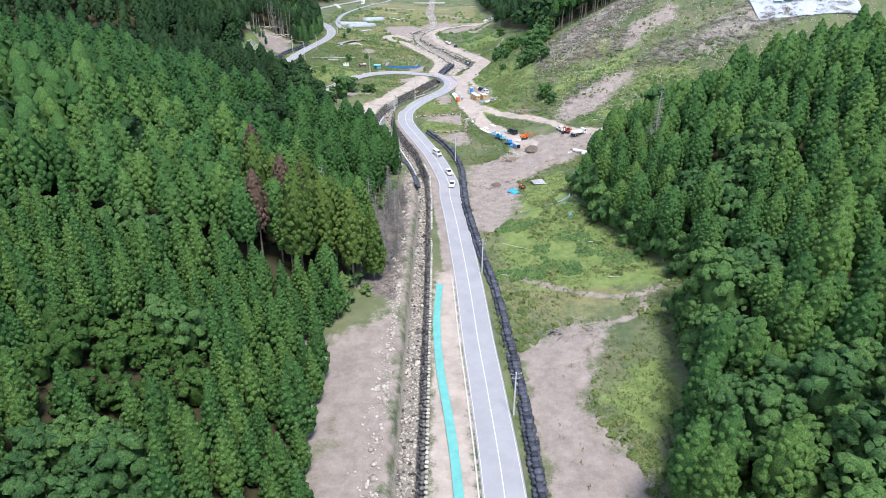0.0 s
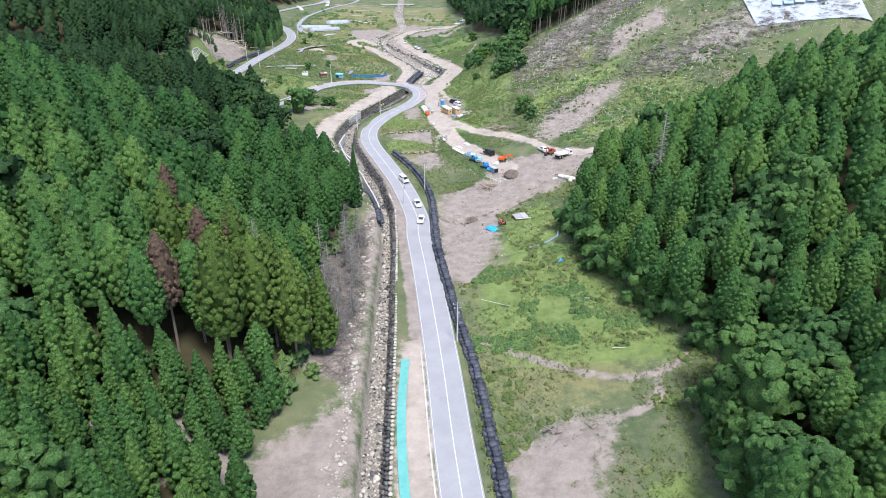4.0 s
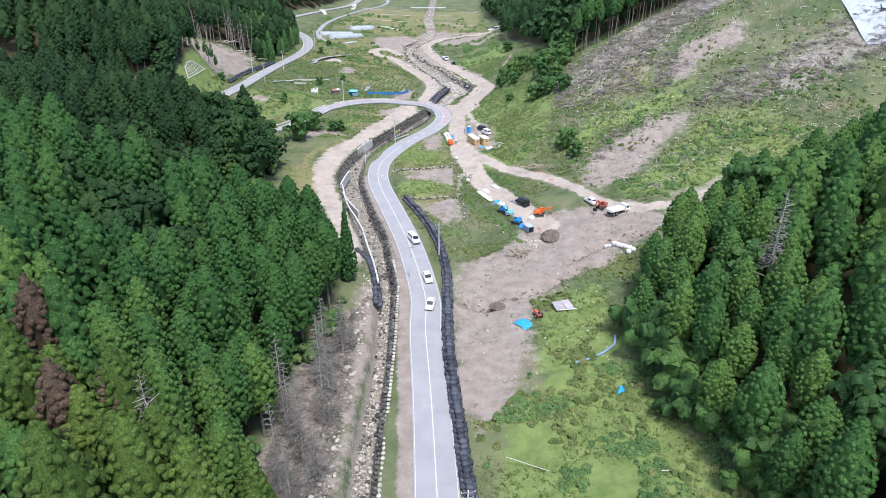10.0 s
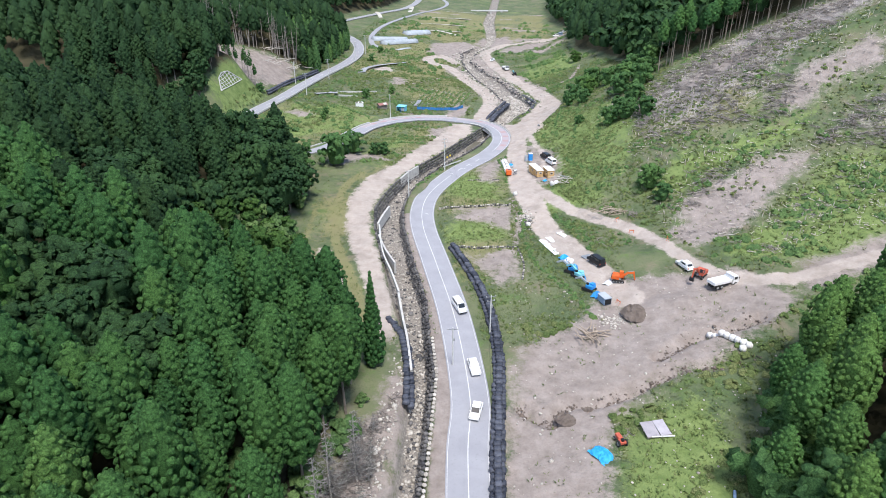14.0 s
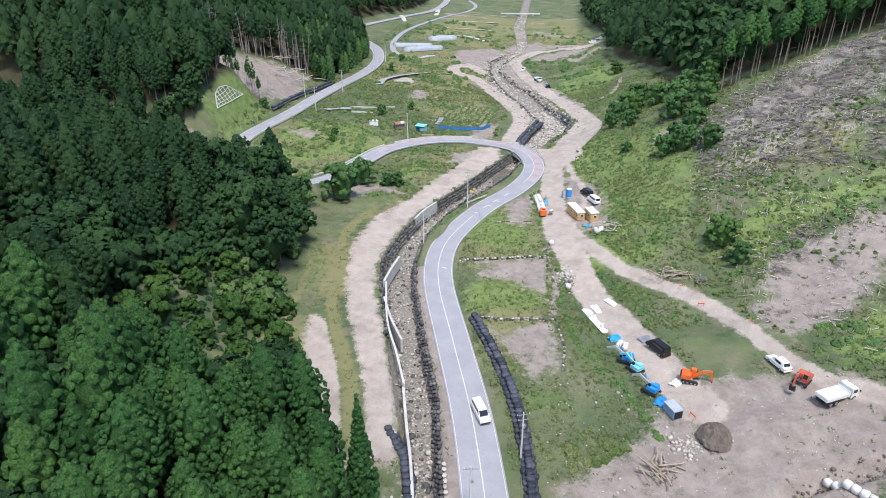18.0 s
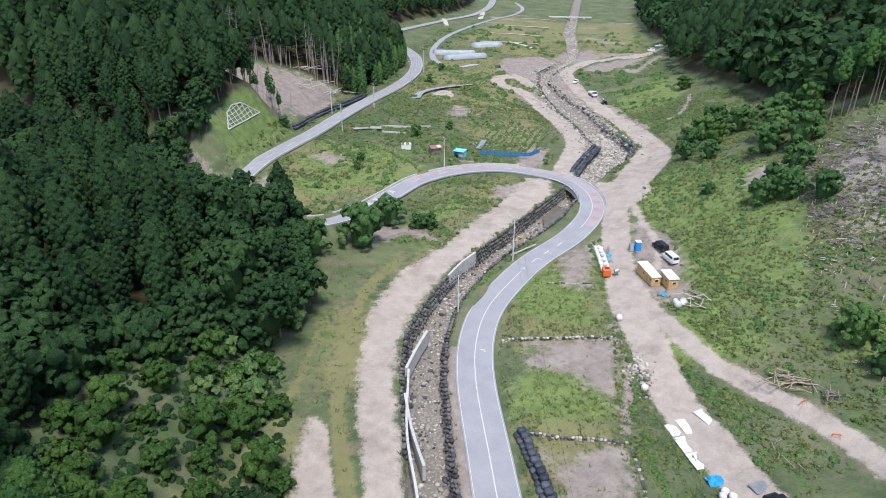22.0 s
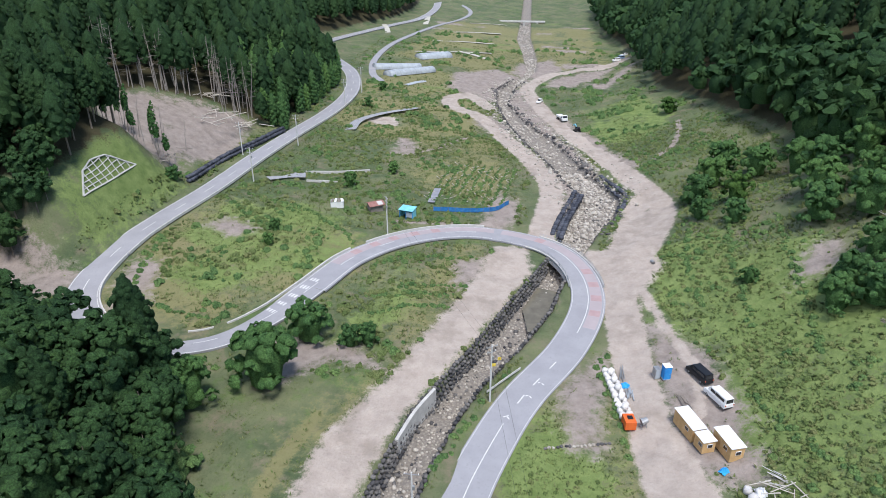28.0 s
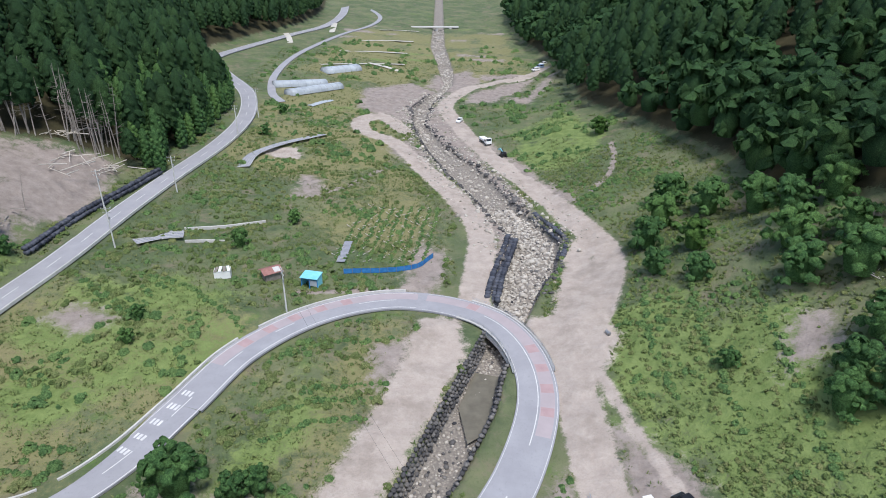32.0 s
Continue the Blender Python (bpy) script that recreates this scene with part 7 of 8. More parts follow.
pile("scaffold_pile", 23.4, 280.6, 10, (3.0, 4.2), 0.05, STEEL, "scattered steel scaffold tubes on grass", "scaffold tubes", 5, 0.6, -30)
pile("scaffold_pile", 15.0, 296.8, 8, (2.4, 3.2), 0.06, OLDWOOD, "stack of planks beside the cabin", "planks", 6, 0.4, 100)
pile("fence_poles", 20.5, 142.8, 1, (11, 11), 0.08, GREYWOOD, "long pale pole lying across the meadow", "pole", 7, 0.05, -14)
pile("fence_poles", 37.4, 139.4, 1, (3, 3), 0.08, GREYWOOD, "short pale pole lying in the meadow", "pole", 8, 0.05, 2)
pile("fence_poles", 38.3, 122.6, 1, (3, 3), 0.09, GREYWOOD, "pale log lying on a grassy bank", "pole", 9, 0.05, 10)
pile("driftwood", 23.0, 105.5, 14, (1.0, 2.6), 0.1, OLDWOOD, "dark heap of driftwood on pale soil", "driftwood", 10, 0.8)
pile("driftwood", 29.4, 105.9, 12, (0.8, 2.2), 0.1, OLDWOOD, "small heap of driftwood on pale soil", "driftwood", 11, 0.6)
pile("driftwood", 37.5, 253.0, 16, (1.0, 2.4), 0.08, OLDWOOD, "dark brushwood beside the hill track", "driftwood", 12, 1.0)
pile("broken_boards", 29.5, 245.0, 12, (1.0, 2.2), 0.08, OLDWOOD, "scattered broken boards and roots", "boards", 13, 1.4)
pile("broken_boards", 25.6, 182.4, 8, (0.8, 1.8), 0.08, OLDWOOD, "broken boards beside a wrecked roof", "boards", 14, 0.6)
pl = thing("wrecked_roof", "fallen grey panel roof lying in the grass", "roof wreck", at=on_ground(29.4, 182.6, 15))
part("panel", block(B(), (-0.7, 0, 0.55), (2.0, 3.0, 0.1), 0, 0.02, 8), plain("grey_roof_sheet", (0.27, 0.25, 0.27), (0.36, 0.34, 0.36), 1.0, 0.7), pl)
part("panel", block(B(), (1.2, 0.1, 0.6), (1.7, 2.8, 0.1), 4, 0.02, 10), plain("lilac_roof_sheet", (0.33, 0.31, 0.34), (0.42, 0.4, 0.43), 1.0, 0.7), pl)
for y in (-1.45, 0, 1.45):
    part("beam", block(B(), (0.2, y, 0.42), (3.9, 0.12, 0.12)), OLDWOOD, pl)
part("edge_board", block(B(), (0.6, -1.6, 0.5), (3.4, 0.16, 0.1), -6), WHITE, pl)
tr_ = thing("small_tractor", "small faded red farm tractor on bare soil", "tractor", at=on_ground(24.3, 180.6, 20))
part("bonnet", block(B(), (0, 0.6, 0.85), (0.7, 1.2, 0.5), 0, 0.08), RED, tr_)
part("body", block(B(), (0, -0.4, 0.75), (0.9, 1.0, 0.4), 0, 0.05), RED, tr_)
part("seat", block(B(), (0, -0.5, 1.1), (0.45, 0.45, 0.4), 0, 0.06), BLACK, tr_)
for s in (-1, 1):
    wheel(tr_, (s * 0.6, -0.5, 0.5), 0.5, 0.28)
    wheel(tr_, (s * 0.5, 0.9, 0.3), 0.3, 0.2)
for i, (x, y, a) in enumerate(((16.0, 248.6, 24), (17.2, 245.4, 24), (18.4, 242.2, 24), (17.9, 249.2, 24), (20.8, 251.4, 36))):
    ob = tagged(part("steel_plate", block(B(), (0, 0, 0.06), (1.9, 3.1, 0.05), 0, 0.01), SHEETROOF, None), "pale steel road plate lying on the dirt track", "plate", "steel road plates")
    ob.matrix_basis = on_ground(x, y, a)
scatter_stones("rubble_heap", "grey rubble heap beside the track", 90, lambda r: (11.7 + r.normal() * 0.8, 258.9 + r.normal() * 1.4), STONES + PALES, (0.3, 0.6), 91)
scatter_stones("rubble_heap", "pale rubble and scraps beside the machines", 120, lambda r: (27.8 + r.normal() * 1.2, 212.2 + r.normal() * 1.2), PALES, (0.25, 0.5), 92)
cu = bpy.data.curves.new("pipe", "CURVE")
cu.dimensions, cu.bevel_depth = "3D", 0.22
sp = cu.splines.new("POLY")
sp.points.add(4)
for q, (x, y) in zip(sp.points, ((37.2, 171.2), (36.4, 168.4), (34.0, 166.4), (31.4, 165.4), (28.6, 164.5))):
    q.co = (x, y, height(x, y) + 0.25, 1)
cu.materials.append(SLATE)
tagged(new("drain_pipe", cu), "dark bluish drain pipe winding through the grass", "pipe")
for i, (x, y) in enumerate(((36, 246), (33.6, 252.2), (42.4, 238.6), (29.2, 217.6))):
    b = thing("barrier", "orange and white safety barrier beside the track", "barrier", "orange safety barriers", at=on_ground(x, y, 40 * i))
    part("board", block(B(), (0, 0, 0.75), (1.2, 0.04, 0.2), 0, 0.01), ORANGE, b)
    for s in (-0.5, 0.5):
        part("leg", rod(B(), (s, -0.25, 0), (s, 0, 0.9), 0.025), ORANGE, b)
        part("leg", rod(B(), (s, 0.25, 0), (s, 0, 0.9), 0.025), ORANGE, b)

scatter_stones("rubble_heap", "heap of grey broken stones beside the site track", 130, lambda r: (11.8 + 1.1 * r.normal(), 260.4 + 2.2 * r.normal()), PALES, (0.3, 0.7), 91)
for x, y, up, size in ((19.3, 280.1, 0.0, 1.0), (20.4, 279.5, 0.0, 0.9), (19.5, 278.6, 0.0, 1.2), (12.4, 256.4, 0.0, 1.0), (9.0, 275.1, 0.0, 1.1)):
    loose_sack(x, y, up, size)
pile("plank_pile", 22.8, 278.6, 14, (2.0, 4.0), 0.08, GREYWOOD, "scattered grey planks beside the cabins", "plank pile", 92, 1.6)

# ---- huts and gardens of the upper valley ----
hut = thing("bus_shelter", "light blue sheet metal shelter with open front", "shelter", at=on_ground(-36.6, 354.9, -14))
part("roof", block(B(), (0, 0, 2.55), (3.7, 2.8, 0.12), 0, 0.03, 6), CYAN, hut)
for x in (-1.65, 1.65):
    part("wall", block(B(), (x, 0.1, 1.2), (0.08, 2.2, 2.4)), CYAN, hut)
part("wall", block(B(), (0, 1.2, 1.2), (3.2, 0.08, 2.5)), CYAN, hut)
for x in (-1.65, 0.0, 1.65):
    part("post", block(B(), (x, -1.05, 1.2), (0.12, 0.12, 2.4)), BLUE, hut)
win = part("window", block(B(), (0.85, -1.05, 1.3), (1.5, 0.06, 1.2)), FILM, hut)
part("bench", block(B(), (0, 0.85, 0.45), (2.9, 0.45, 0.08)), OLDWOOD, hut)
house = thing("old_shed", "old wooden shed with a rust-red sheet roof", "shed", at=on_ground(-45.0, 357.0, 35))
for x in (-1.5, 1.5):
    part("wall", block(B(), (x, 0, 0.9), (0.1, 2.6, 1.8)), OLDWOOD, house)
for y in (-1.25, 1.25):
    part("wall", block(B(), (0, y, 0.9), (2.9, 0.1, 1.8)), OLDWOOD, house)
for s in (-1, 1):
    rf = part("roof", block(B(), (0, s * 0.85, 2.0), (4.0, 1.9, 0.08), 0, 0.01, -s * 20), RUSTROOF, house)
part("patch", block(B(), (0.9, -0.9, 2.08), (1.3, 1.4, 0.05), 0, 0.01, 20), PALECON, house)
wreck = thing("white_hut", "wrecked white hut with a broken roof in the grass", "hut", at=on_ground(-54.0, 355.6, 12))
part("wall", block(B(), (0, -0.9, 0.8), (3.0, 0.08, 1.6)), WHITE, wreck)
part("wall", block(B(), (1.5, 0.1, 0.8), (0.08, 1.9, 1.6)), WHITE, wreck)
part("wall", block(B(), (-1.5, 0.1, 0.8), (0.08, 1.9, 1.6)), WHITE, wreck)
for k in range(4):
    part("roof_board", block(B(), (-1.1 + 0.75 * k, 0.1, 1.65 + 0.05 * (k % 2)), (0.55, 2.3, 0.06), 6 * k - 8), WHITE if k % 2 else OLDWOOD, wreck)
fence = thing("garden_fence", "blue net fence round a vegetable garden", "fence", "")
line = spline([(-31.2, 360.2), (-24, 361.6), (-17.5, 363.6), (-13, 370)], 1.6)
for i, p in enumerate(line):
    part("post", rod(B(), (*p, height_fast(*p) - 0.2), (*p, height_fast(*p) + 1.35), 0.04, sides=6), OLDWOOD, fence)
    if i + 1 < len(line):
        q = line[i + 1]
        a, b = height_fast(*p), height_fast(*q)
        part("net", mesh_of("net", [(*p, a + 0.1), (*q, b + 0.1), (*q, b + 1.2), (*p, a + 1.25)], [(0, 1, 2, 3)], NET), NET, fence)
fence2 = thing("garden_fence", "dark wire fence beside the garden", "fence", "")
for p in spline([(-42.5, 357.5), (-37, 358.8), (-31.5, 360.2)], 1.4):
    part("post", rod(B(), (*p, height_fast(*p) - 0.2), (*p, height_fast(*p) + 1.3), 0.04, sides=6), OLDWOOD, fence2)
rows = []
r = np.random.default_rng(95)
for k in range(9):
    x0 = -34 + 2.3 * k
    for y in np.arange(364 + 0.5 * k, 394 + 0.4 * k, 0.7):
        rows.append((x0 + (y - 364) * 0.12 + r.normal() * 0.2, y))
rows = np.array(rows)
sow("garden_plants", "rows of garden plants", WEEDS, (rows[:, 0], rows[:, 1]), (0.4, 1.0), 95)
st = [(np.array([x, y, height_fast(x, y) - 0.1]), np.array([0.6, 0.6, 1.7]), 0.0, r.normal() * 0.06) for x, y in rows[::5] + r.normal(size=(len(rows[::5]), 2)) * 0.3]
joined("garden_stakes", STICKS, st, GREYWOOD, None, "thin wooden stakes among the garden rows")
ob = tagged(new("mulch_sheet", mesh_of("mulch_sheet", *ribbon(spline([(-32.4, 364.4), (-31.9, 374)], 1.0), 0.9, 0.5), GREYSHEET)), "grey mulch sheet over a garden bed", "sheet")


def striped_bed(name, points, half, label):
    """A curved bed of grey sheets with pale seams."""
    t = thing(name, label, "field bed")
    line = spline(points, 1.5)
    n = 5
    for k in range(n):
        a = -half + 2 * half * k / n
        v, f = ribbon(line, 1, 0.42 + 0.05 * k, a, a + 2 * half / n * 0.72)
        part("sheet", mesh_of("sheet", v, f, GREYSHEET), GREYSHEET, t)
        v, f = ribbon(line, 1, 0.46 + 0.05 * k, a + 2 * half / n * 0.76, a + 2 * half / n * 0.95)
        part("seam", mesh_of("seam", v, f, CONCRETE), CONCRETE, t)
    return t


striped_bed("striped_bed", [(-66, 413), (-66, 424), (-61, 435), (-54, 444), (-50, 449)], 1.8, "curved field bed under grey striped sheets")
striped_bed("striped_bed", [(-75.5, 366), (-71, 369.5), (-67, 371)], 2.4, "stepped bed under grey sheets with pale stone edges")
wall_along("stone_edge", spline([(-68, 374), (-60, 376.8), (-52, 381)], 1.0), 0, 0.5, 0.4, CONCRETE, "pale stone edge of a terrace", "wall", 0.3)
wall_along("stone_edge", spline([(-66, 368.5), (-62, 369.5), (-58, 370)], 1.0), 0, 0.4, 0.3, CONCRETE, "pale stone edge of a terrace", "wall", 0.3)


def greenhouse(a, b, wide, tall, label):
    a, b = Vector(a), Vector(b)
    d = (b - a).normalized()
    s = Vector((d.y, -d.x))
    z0, z1 = height_fast(*a), height_fast(*b)
    g = thing("greenhouse", label, "greenhouse", "plastic tunnel greenhouses")
    n, m = 10, max(3, int((b - a).length / 3))
    v, f = [], []
    for j in range(m + 1):
        u = j / m
        for i in range(n + 1):
            t = math.pi * i / n
            p = a.lerp(b, u) + s * (math.cos(t) * wide / 2)
            v.append((p.x, p.y, z0 + (z1 - z0) * u + math.sin(t) ** 0.8 * tall - 0.05))
    for j in range(m):
        for i in range(n):
            k = j * (n + 1) + i
            f.append((k, k + 1, k + n + 2, k + n + 1))
    f += [tuple(range(n, -1, -1)), tuple(m * (n + 1) + i for i in range(n + 1))]
    part("cover", mesh_of("cover", v, f, FILM, True), FILM, g)
    for j in range(m + 1):
        bm = B()
        for i in range(n):
            k = j * (n + 1) + i
            rod(bm, Vector(v[k]) * 1.0, Vector(v[k + 1]), 0.06, sides=4)
        part("hoop", bm, STEEL, g)
    return g


greenhouse((-80.5, 510), (-61, 522), 5.5, 2.4, "long pale plastic tunnel greenhouse")
greenhouse((-71.5, 496), (-54.5, 517.5), 5.5, 2.4, "long pale plastic tunnel greenhouse")
greenhouse((-65.5, 545), (-51.5, 557), 8.0, 2.6, "wide pale plastic tunnel greenhouse")
sheet_heap("plastic_sheet", -57.5, 489.0, (12, 3), 0.5, FILM, "long pale plastic sheet on a field", "sheet", 21)
motor_car(WHITE, 3.9, 1.65, 1.55, False, "white car on the pale upper track", "cars of the upper track", on_ground(-4.2, 478, 160))
motor_car(WHITE, 4.4, 1.7, 1.9, True, "white van at the end of the upper track", "cars of the upper track", on_ground(37.0, 570.5, 120))
motor_car(SLATE, 4.4, 1.7, 1.9, True, "bluish van at the end of the upper track", "cars of the upper track", on_ground(40.0, 577, 120))
motor_car(WHITE, 4.4, 1.7, 1.5, False, "white car at the end of the upper track", "cars of the upper track", on_ground(42.6, 583, 120))
lorry(on_ground(3.6, 450.5, -160))
crawler_carrier(on_ground(8.4, 437.5, 20), BLACK, "dark crawler machine beside the upper track")
fb = thing("far_bridge", "concrete bridge over the upper river", "bridge", kind="structure")
part("deck", block(B(), (-16, 724.5, 13.6), (36, 5, 0.9), 3, 0.05), CONCRETE, fb)
for x in (-27, -14, -4):
    part("pier", block(B(), (x, 724.5, 11.5), (1.6, 4.5, 4.5), 3, 0.05), CONCRETE, fb)
for k, (x0, y0, x1, y1) in enumerate(((-70, 560, -30, 580), (-66, 600, -30, 612), (-60, 640, -28, 655), (-52, 690, -26, 700), (-95, 610, -104, 640), (-80, 660, -84, 700), (-48, 575, -30, 560))):
    v, f = ribbon(spline([(x0, y0), ((x0 + x1) / 2, (y0 + y1) / 2 + 2), (x1, y1)], 3.0), 1.3 + 0.3 * (k % 3), 0.3)
    tagged(new("field_path", mesh_of("field_path", v, f, plain("pale_path", (0.42, 0.4, 0.35), (0.54, 0.52, 0.46), 0.3, 0.95))), "pale path between small upper fields", "path", kind="structure")

# ---- concrete lattice on the cut slope ----
lat = thing("slope_lattice", "white concrete grid holding a cut grass slope", "retaining grid", kind="structure")
TRI = [(-98.4, 328.0), (-100.8, 332.5), (-101.3, 336.0), (-100.6, 340.0), (-98.1, 346.4)]


def lat_bar(a, b, thick=0.28):
    bm = B()
    n = max(2, int(math.hypot(b[0] - a[0], b[1] - a[1]) / 1.2))
    pts = [(a[0] + (b[0] - a[0]) * i / n, a[1] + (b[1] - a[1]) * i / n) for i in range(n + 1)]
    for p, q in zip(pts, pts[1:]):
        rod(bm, (*p, floor_at(*p) + 0.15), (*q, floor_at(*q) + 0.15), thick / 2, sides=4)
    part("bar", bm, PALECON, lat)


for a, b in zip(TRI, TRI[1:] + TRI[:1]):
    lat_bar(a, b, 0.4)
for k in range(1, 9):
    u = k / 9
    y = 328 + 18.4 * u
    base_x = -98.4 + 0.3 * u
    top_x = float(np.interp(y, [328, 332.5, 336, 340, 346.4], [-98.4, -100.8, -101.3, -100.6, -98.1]))
    lat_bar((base_x, y), (top_x, y), 0.24)
for k in range(1, 5):
    x = -98.3 - 0.62 * k
    ys = [y for y in np.arange(328, 346.4, 0.4) if np.interp(y, [328, 332.5, 336, 340, 346.4], [-98.4, -100.8, -101.3, -100.6, -98.1]) < x]
    if len(ys) > 3:
        lat_bar((x, ys[0]), (x, ys[-1]), 0.24)

# ---- single trees, dead trees and bushes ----
def lone(x, y, shape, trunk, material, label, name="tree", s=1.0, group=""):
    t = thing(name, label, "tree", group, at=pose(x, y, height(x, y) - 0.2, 0, 0, x * 31 % 360) @ Matrix.Scale(s, 4))
    part("trunk", mesh_of("trunk", *trunk, BARK if material is not GREYTWIG else GREYWOOD), BARK, t)
    leafless = material is GREYTWIG
    part("crown", mesh_of("crown", shape[0], shape[1], material, not leafless, None if leafless else shape[2]), material, t)


q = np.random.default_rng(7)
lone(-15.6, 197.0, conifer(q, 19, 2.5, 190, 0.42, 0.06, 0.95, full=0.95), trunk_shape(q, 18, 0.25), HALFSHADECEDAR, "slender dark conifer standing alone at the wood's edge", "conifer")
lone(-16.1, 128.5, conifer(q, 19.5, 3.3, 260, 0.5, 0.14, 0.85, full=0.8), trunk_shape(q, 19, 0.3), OLIVE, "tall yellowish green conifer above the bare bank", "conifer")
for i, (x, y, tall) in enumerate(((-15.0, 161.0, 15), (-12.7, 151.9, 13), (-19.5, 153.5, 16), (-14.8, 145.0, 15), (-12.9, 171.6, 12), (-16.6, 139.0, 16), (-14.2, 135.0, 13), (-17.2, 148.5, 14),
                                  (-15.6, 168.0, 14), (-13.0, 158.0, 11), (-11.9, 141.0, 10))):
    lone(x, y, bare_conifer(q, tall, 2.3, 85, 0.1), trunk_shape(q, tall, 0.15, 5), GREYTWIG, "bare grey dead conifer on the river bank", "dead_tree", 1.0, "dead conifers on the river bank")
for i in range(26):
    x, y = -11.2 - 4.5 * q.random(), 132 + 50 * q.random()
    lone(x, y, bare_conifer(q, 3.2 + 2.5 * q.random(), 1.3, 24, 0.02), trunk_shape(q, 3.5, 0.06, 4), GREYTWIG, "leafless grey sapling on the bare bank", "dead_sapling", 1.0, "dead saplings on the river bank")
for i, (x, y) in enumerate(((-31, 131), (-38, 117.5), (-35, 128), (-44, 140))):
    lone(x, y, conifer(q, 21, 2.5, 120, 0.5), trunk_shape(q, 18, 0.25), DEADLEAF, "withered brown cedar among green trees", "withered_cedar", 1.05, "withered brown cedars")
lone(-26.4, 129.0, bare_conifer(q, 24, 2.0, 50, 0.6), trunk_shape(q, 24, 0.2, 6, 20), GREYTWIG, "silvery dead treetop among the cedars", "dead_tree")
lone(-26.0, 122.8, bare_conifer(q, 21, 1.5, 16, 0.5), trunk_shape(q, 22, 0.22, 6, 16), GREYTWIG, "tall bare dead trunk with stub branches", "dead_tree")
lone(55.8, 160.2, bare_conifer(q, 24, 2.2, 90, 0.45), trunk_shape(q, 24, 0.22, 6, 12), GREYTWIG, "silvery dead conifer on the east spur", "dead_tree")
for i, (x, y, s) in enumerate(((-47.4, 293.0, 1.5), (-44.6, 305.4, 1.1), (-34.6, 306.0, 0.6), (-37.5, 305.0, 0.6), (-54.1, 368.0, 0.6), (-45.7, 382.5, 0.5), (-63.6, 340, 0.4), (-67.5, 444, 0.55), (-68, 471, 0.55),
                              (-62.5, 333, 0.4), (-94.6, 355, 0.55), (-105, 326, 0.6), (-92, 472, 0.9))):
    lone(x, y, leafy(q, 7.5, 3.6, 420, 0.04, size=0.42), trunk_shape(q, 5, 0.2, 6, 5), BROAD, "rounded dark green bushy tree in the grass", "bushy_tree", s, "bushy trees of the valley")
for i, (x, y, s) in enumerate(((31.5, 365.0, 1.1), (36.5, 354.5, 1.0), (42.5, 262.5, 1.0), (44.5, 256.5, 0.7), (38.9, 441, 0.9), (51, 351, 1.1), (30.3, 322, 0.5), (41, 312, 0.9), (46, 316, 1.0), (43.5, 305, 0.7),
                              (36, 372, 1.2), (41, 381, 1.2), (57, 349, 1.2), (54, 338, 1.0), (46, 372, 1.2), (52, 364, 1.3), (46.7, 341, 1.2), (44, 333, 1.1), (50, 329, 1.3), (37.9, 308, 0.9), (42, 306, 1.0), (47, 300, 0.9), (29, 352, 0.8), (33.5, 344, 0.8))):
    lone(x, y, leafy(q, 7.0, 3.4, 400, 0.04, size=0.42), trunk_shape(q, 5, 0.2, 6, 5), LIME if i in (1, 4) else BROAD, "bushy green tree on the east slope", "bushy_tree", s, "bushy trees of the east slope")

for x, y, s in ((-64.5, 284.6, 1.1), (-60.7, 288.2, 1.0), (-56.1, 286.4, 0.85), (-70.0, 288.5, 1.1), (-66.0, 291.5, 0.8)):
    lone(x, y, leafy(q, 10.5, 4.2, 560, 0.06, lobes=10, size=0.44), trunk_shape(q, 8, 0.25, 6, 5), BROAD if s < 1 else SHADEBROAD, "leafy green broadleaf tree above the hairpin bend", "broadleaf_tree", s, "broadleaf trees above the bend")

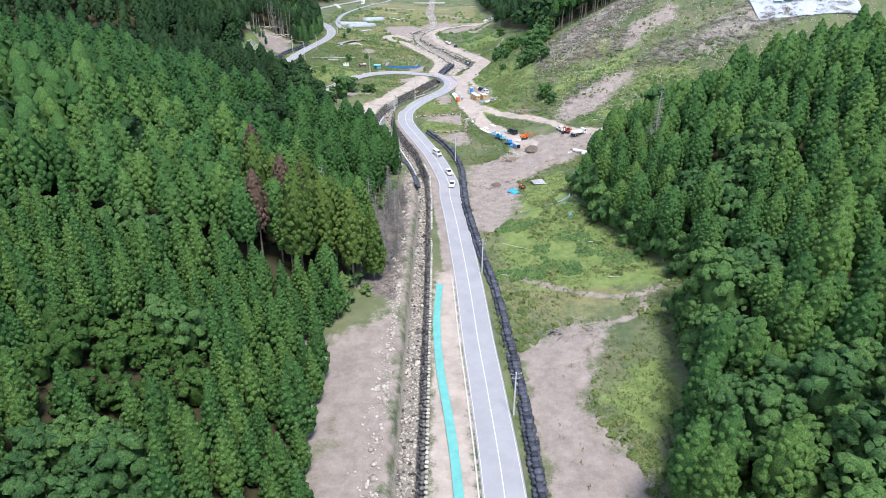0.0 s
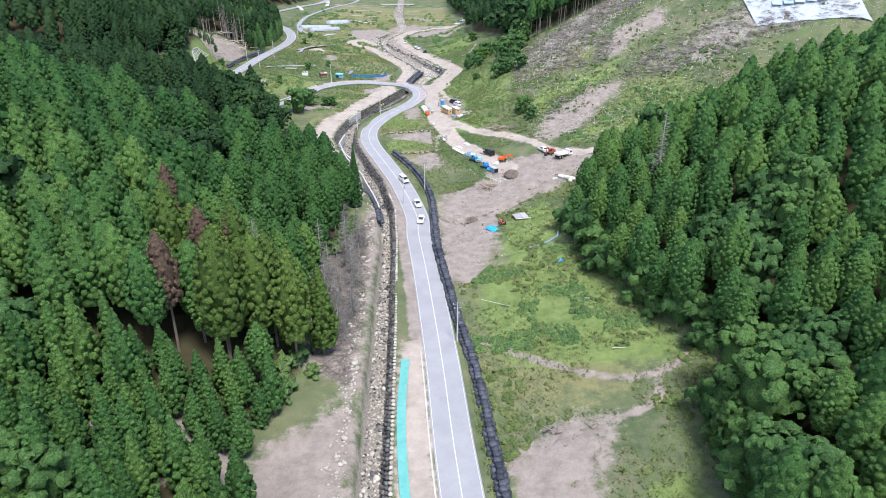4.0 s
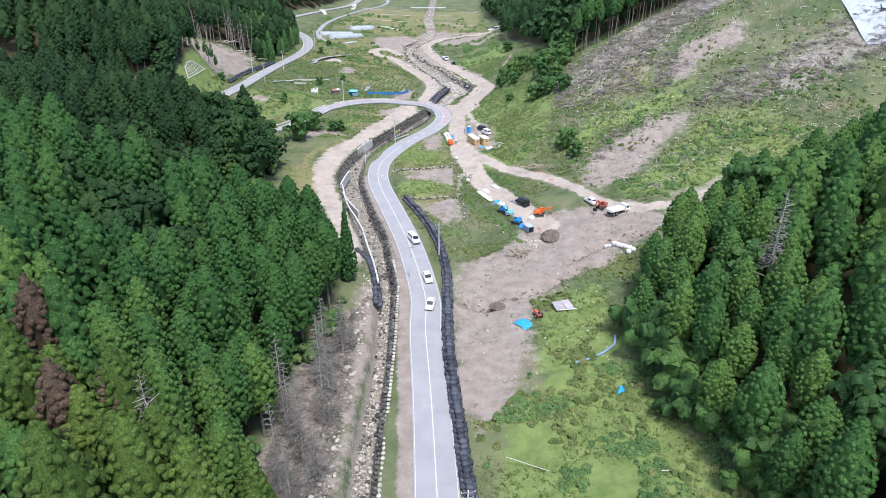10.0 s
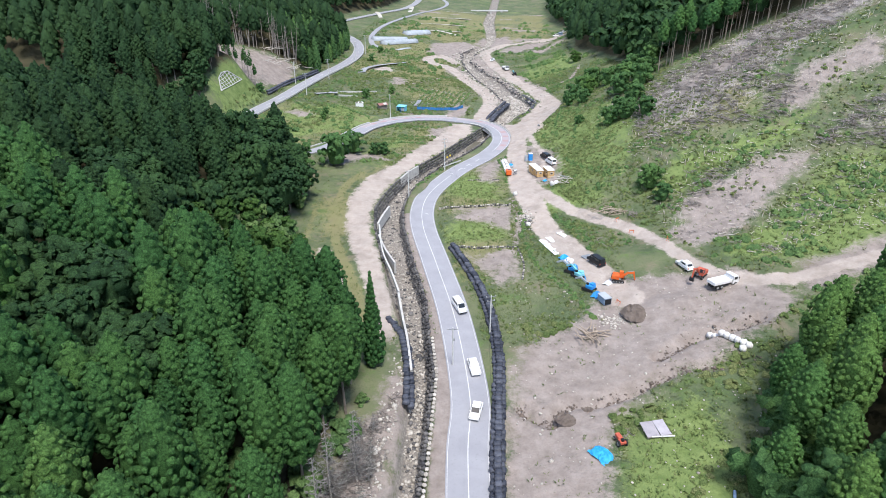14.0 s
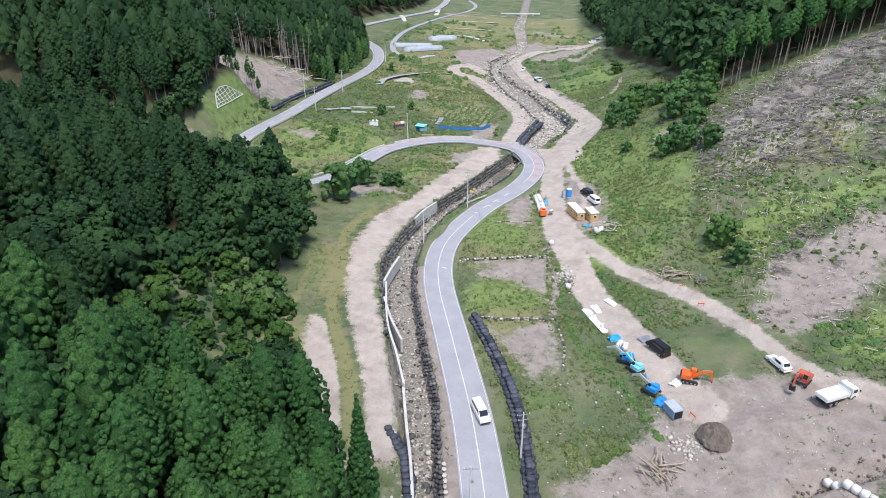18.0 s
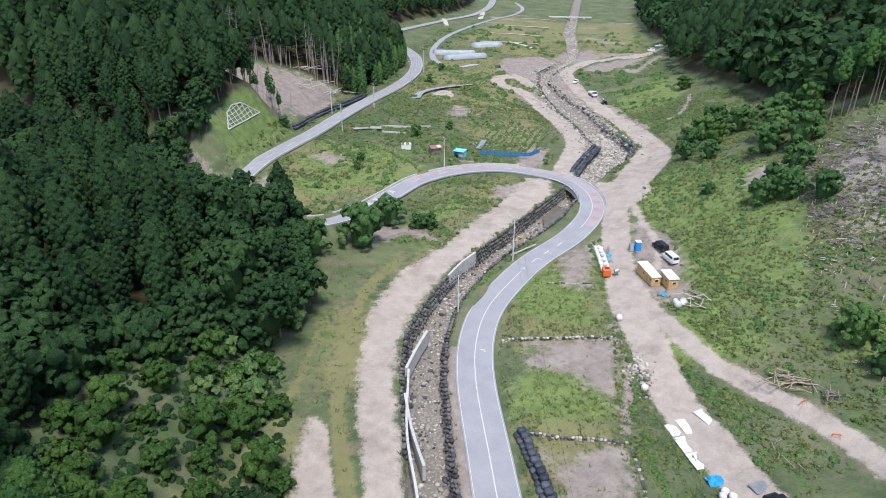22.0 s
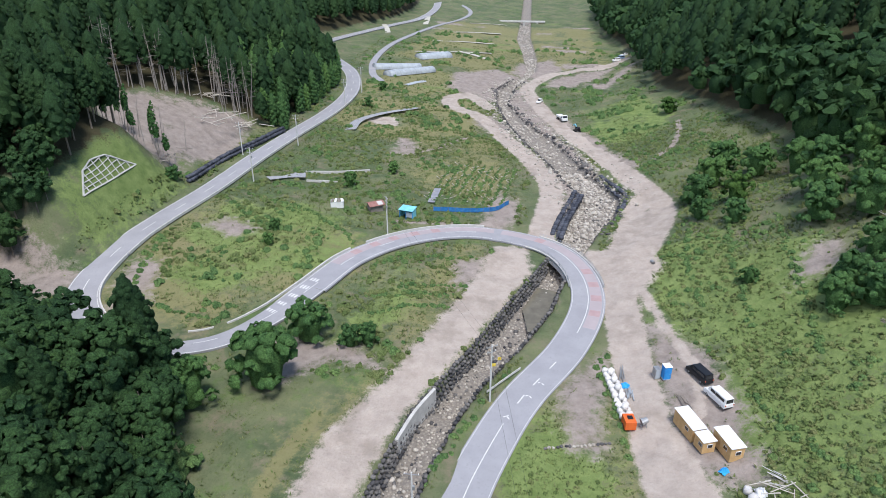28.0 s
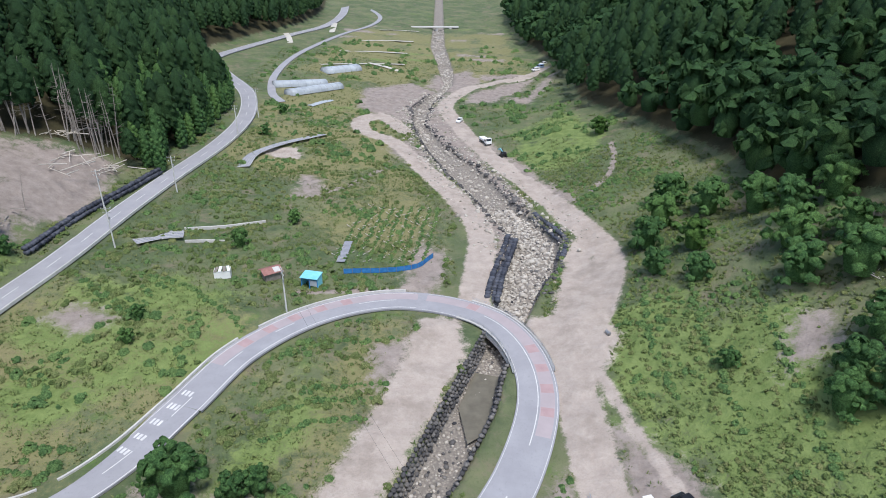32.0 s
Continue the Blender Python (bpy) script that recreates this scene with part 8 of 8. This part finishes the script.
# bare trunks and fallen logs at the landslide scar
for i in range(86):
    back = i < 58
    x, y = (-95 - 34 * q.random(), 0) if back else (-98 - 16 * q.random(), 355 + 16 * q.random())
    if back:
        y = np.interp(x, [-130, -121, -105, -95], [378, 393, 403, 408]) + 2.2 * q.normal()
    tall = (14 + 6 * q.random()) if back else (8 + 5 * q.random())
    t = thing("bare_trunk", "tall bare grey tree trunk beside a landslide scar", "tree", "bare trunks at the scar", at=pose(x, y, height(x, y) - 0.3, q.normal() * 4, q.normal() * 4, 0))
    part("trunk", mesh_of("trunk", *trunk_shape(q, tall, 0.17 if back else 0.1, 5, 10), TRUNKGREY), TRUNKGREY, t)
    if not back and i % 2:
        c = conifer(q, tall, 0.9, 30, 0.4, 0.55, 0.6, False)
        part("crown", mesh_of("crown", c[0], c[1], HALFSHADECEDAR, True, c[2]), HALFSHADECEDAR, t, "thin green crown")
pile("fallen_logs", -96, 400, 16, (3, 6), 0.14, GREYWOOD, "fallen grey logs below the wood", "log pile", 31, 2.5)
pile("fallen_logs", -104, 392, 22, (3, 8), 0.13, GREYWOOD, "grey logs strewn down the landslide scar", "log pile", 33, 5.0)
pile("fallen_logs", -102, 362, 18, (2, 6), 0.12, TRUNKGREY, "dark fallen trunks at the foot of the scar", "log pile", 34, 3.0)
pile("fallen_logs", -108, 404, 16, (3, 6), 0.14, GREYWOOD, "fallen grey logs at the top of the scar", "log pile", 32, 2.5)

# ---- blue sheeted landslide high on the east side ----
net = thing("slope_sheet", "pale sheeted slope with a grid of blue tarpaulins", "slope cover", kind="structure")
v = [(128 + 3.6 * (i - 0.5) - 0.6 * j, 262 + 2.6 * j - 0.9 * i) for j in range(8) for i in range(11)]
v = [(x, y, floor_at(x, y) + 0.5 + 0.15 * math.sin(3 * x + y)) for x, y in v]
under = [(x, y, z - 0.1) for x, y, z in v]
f = [(k, k + 1, k + 12, k + 11) for j in range(7) for k in range(11 * j, 11 * j + 10)]
part("under_sheet", mesh_of("under_sheet", v + under, f + [tuple(88 + i for i in reversed(g)) for g in f], SHEETGREY), SHEETGREY, net, "wrinkled pale under-sheet")
for j in range(2, 7):
    for i in range(2, 9):
        x, y = 128 + 3.6 * i - 0.6 * j, 263 + 2.6 * j - 0.9 * i
        part("sheet", block(B(), (x, y, floor_at(x, y) + 1.15), (3.3, 2.4, 0.1), -14 + (i * 7 + j * 5) % 4, 0.02, 28), SKYTARP, net, "pale blue tarpaulin")
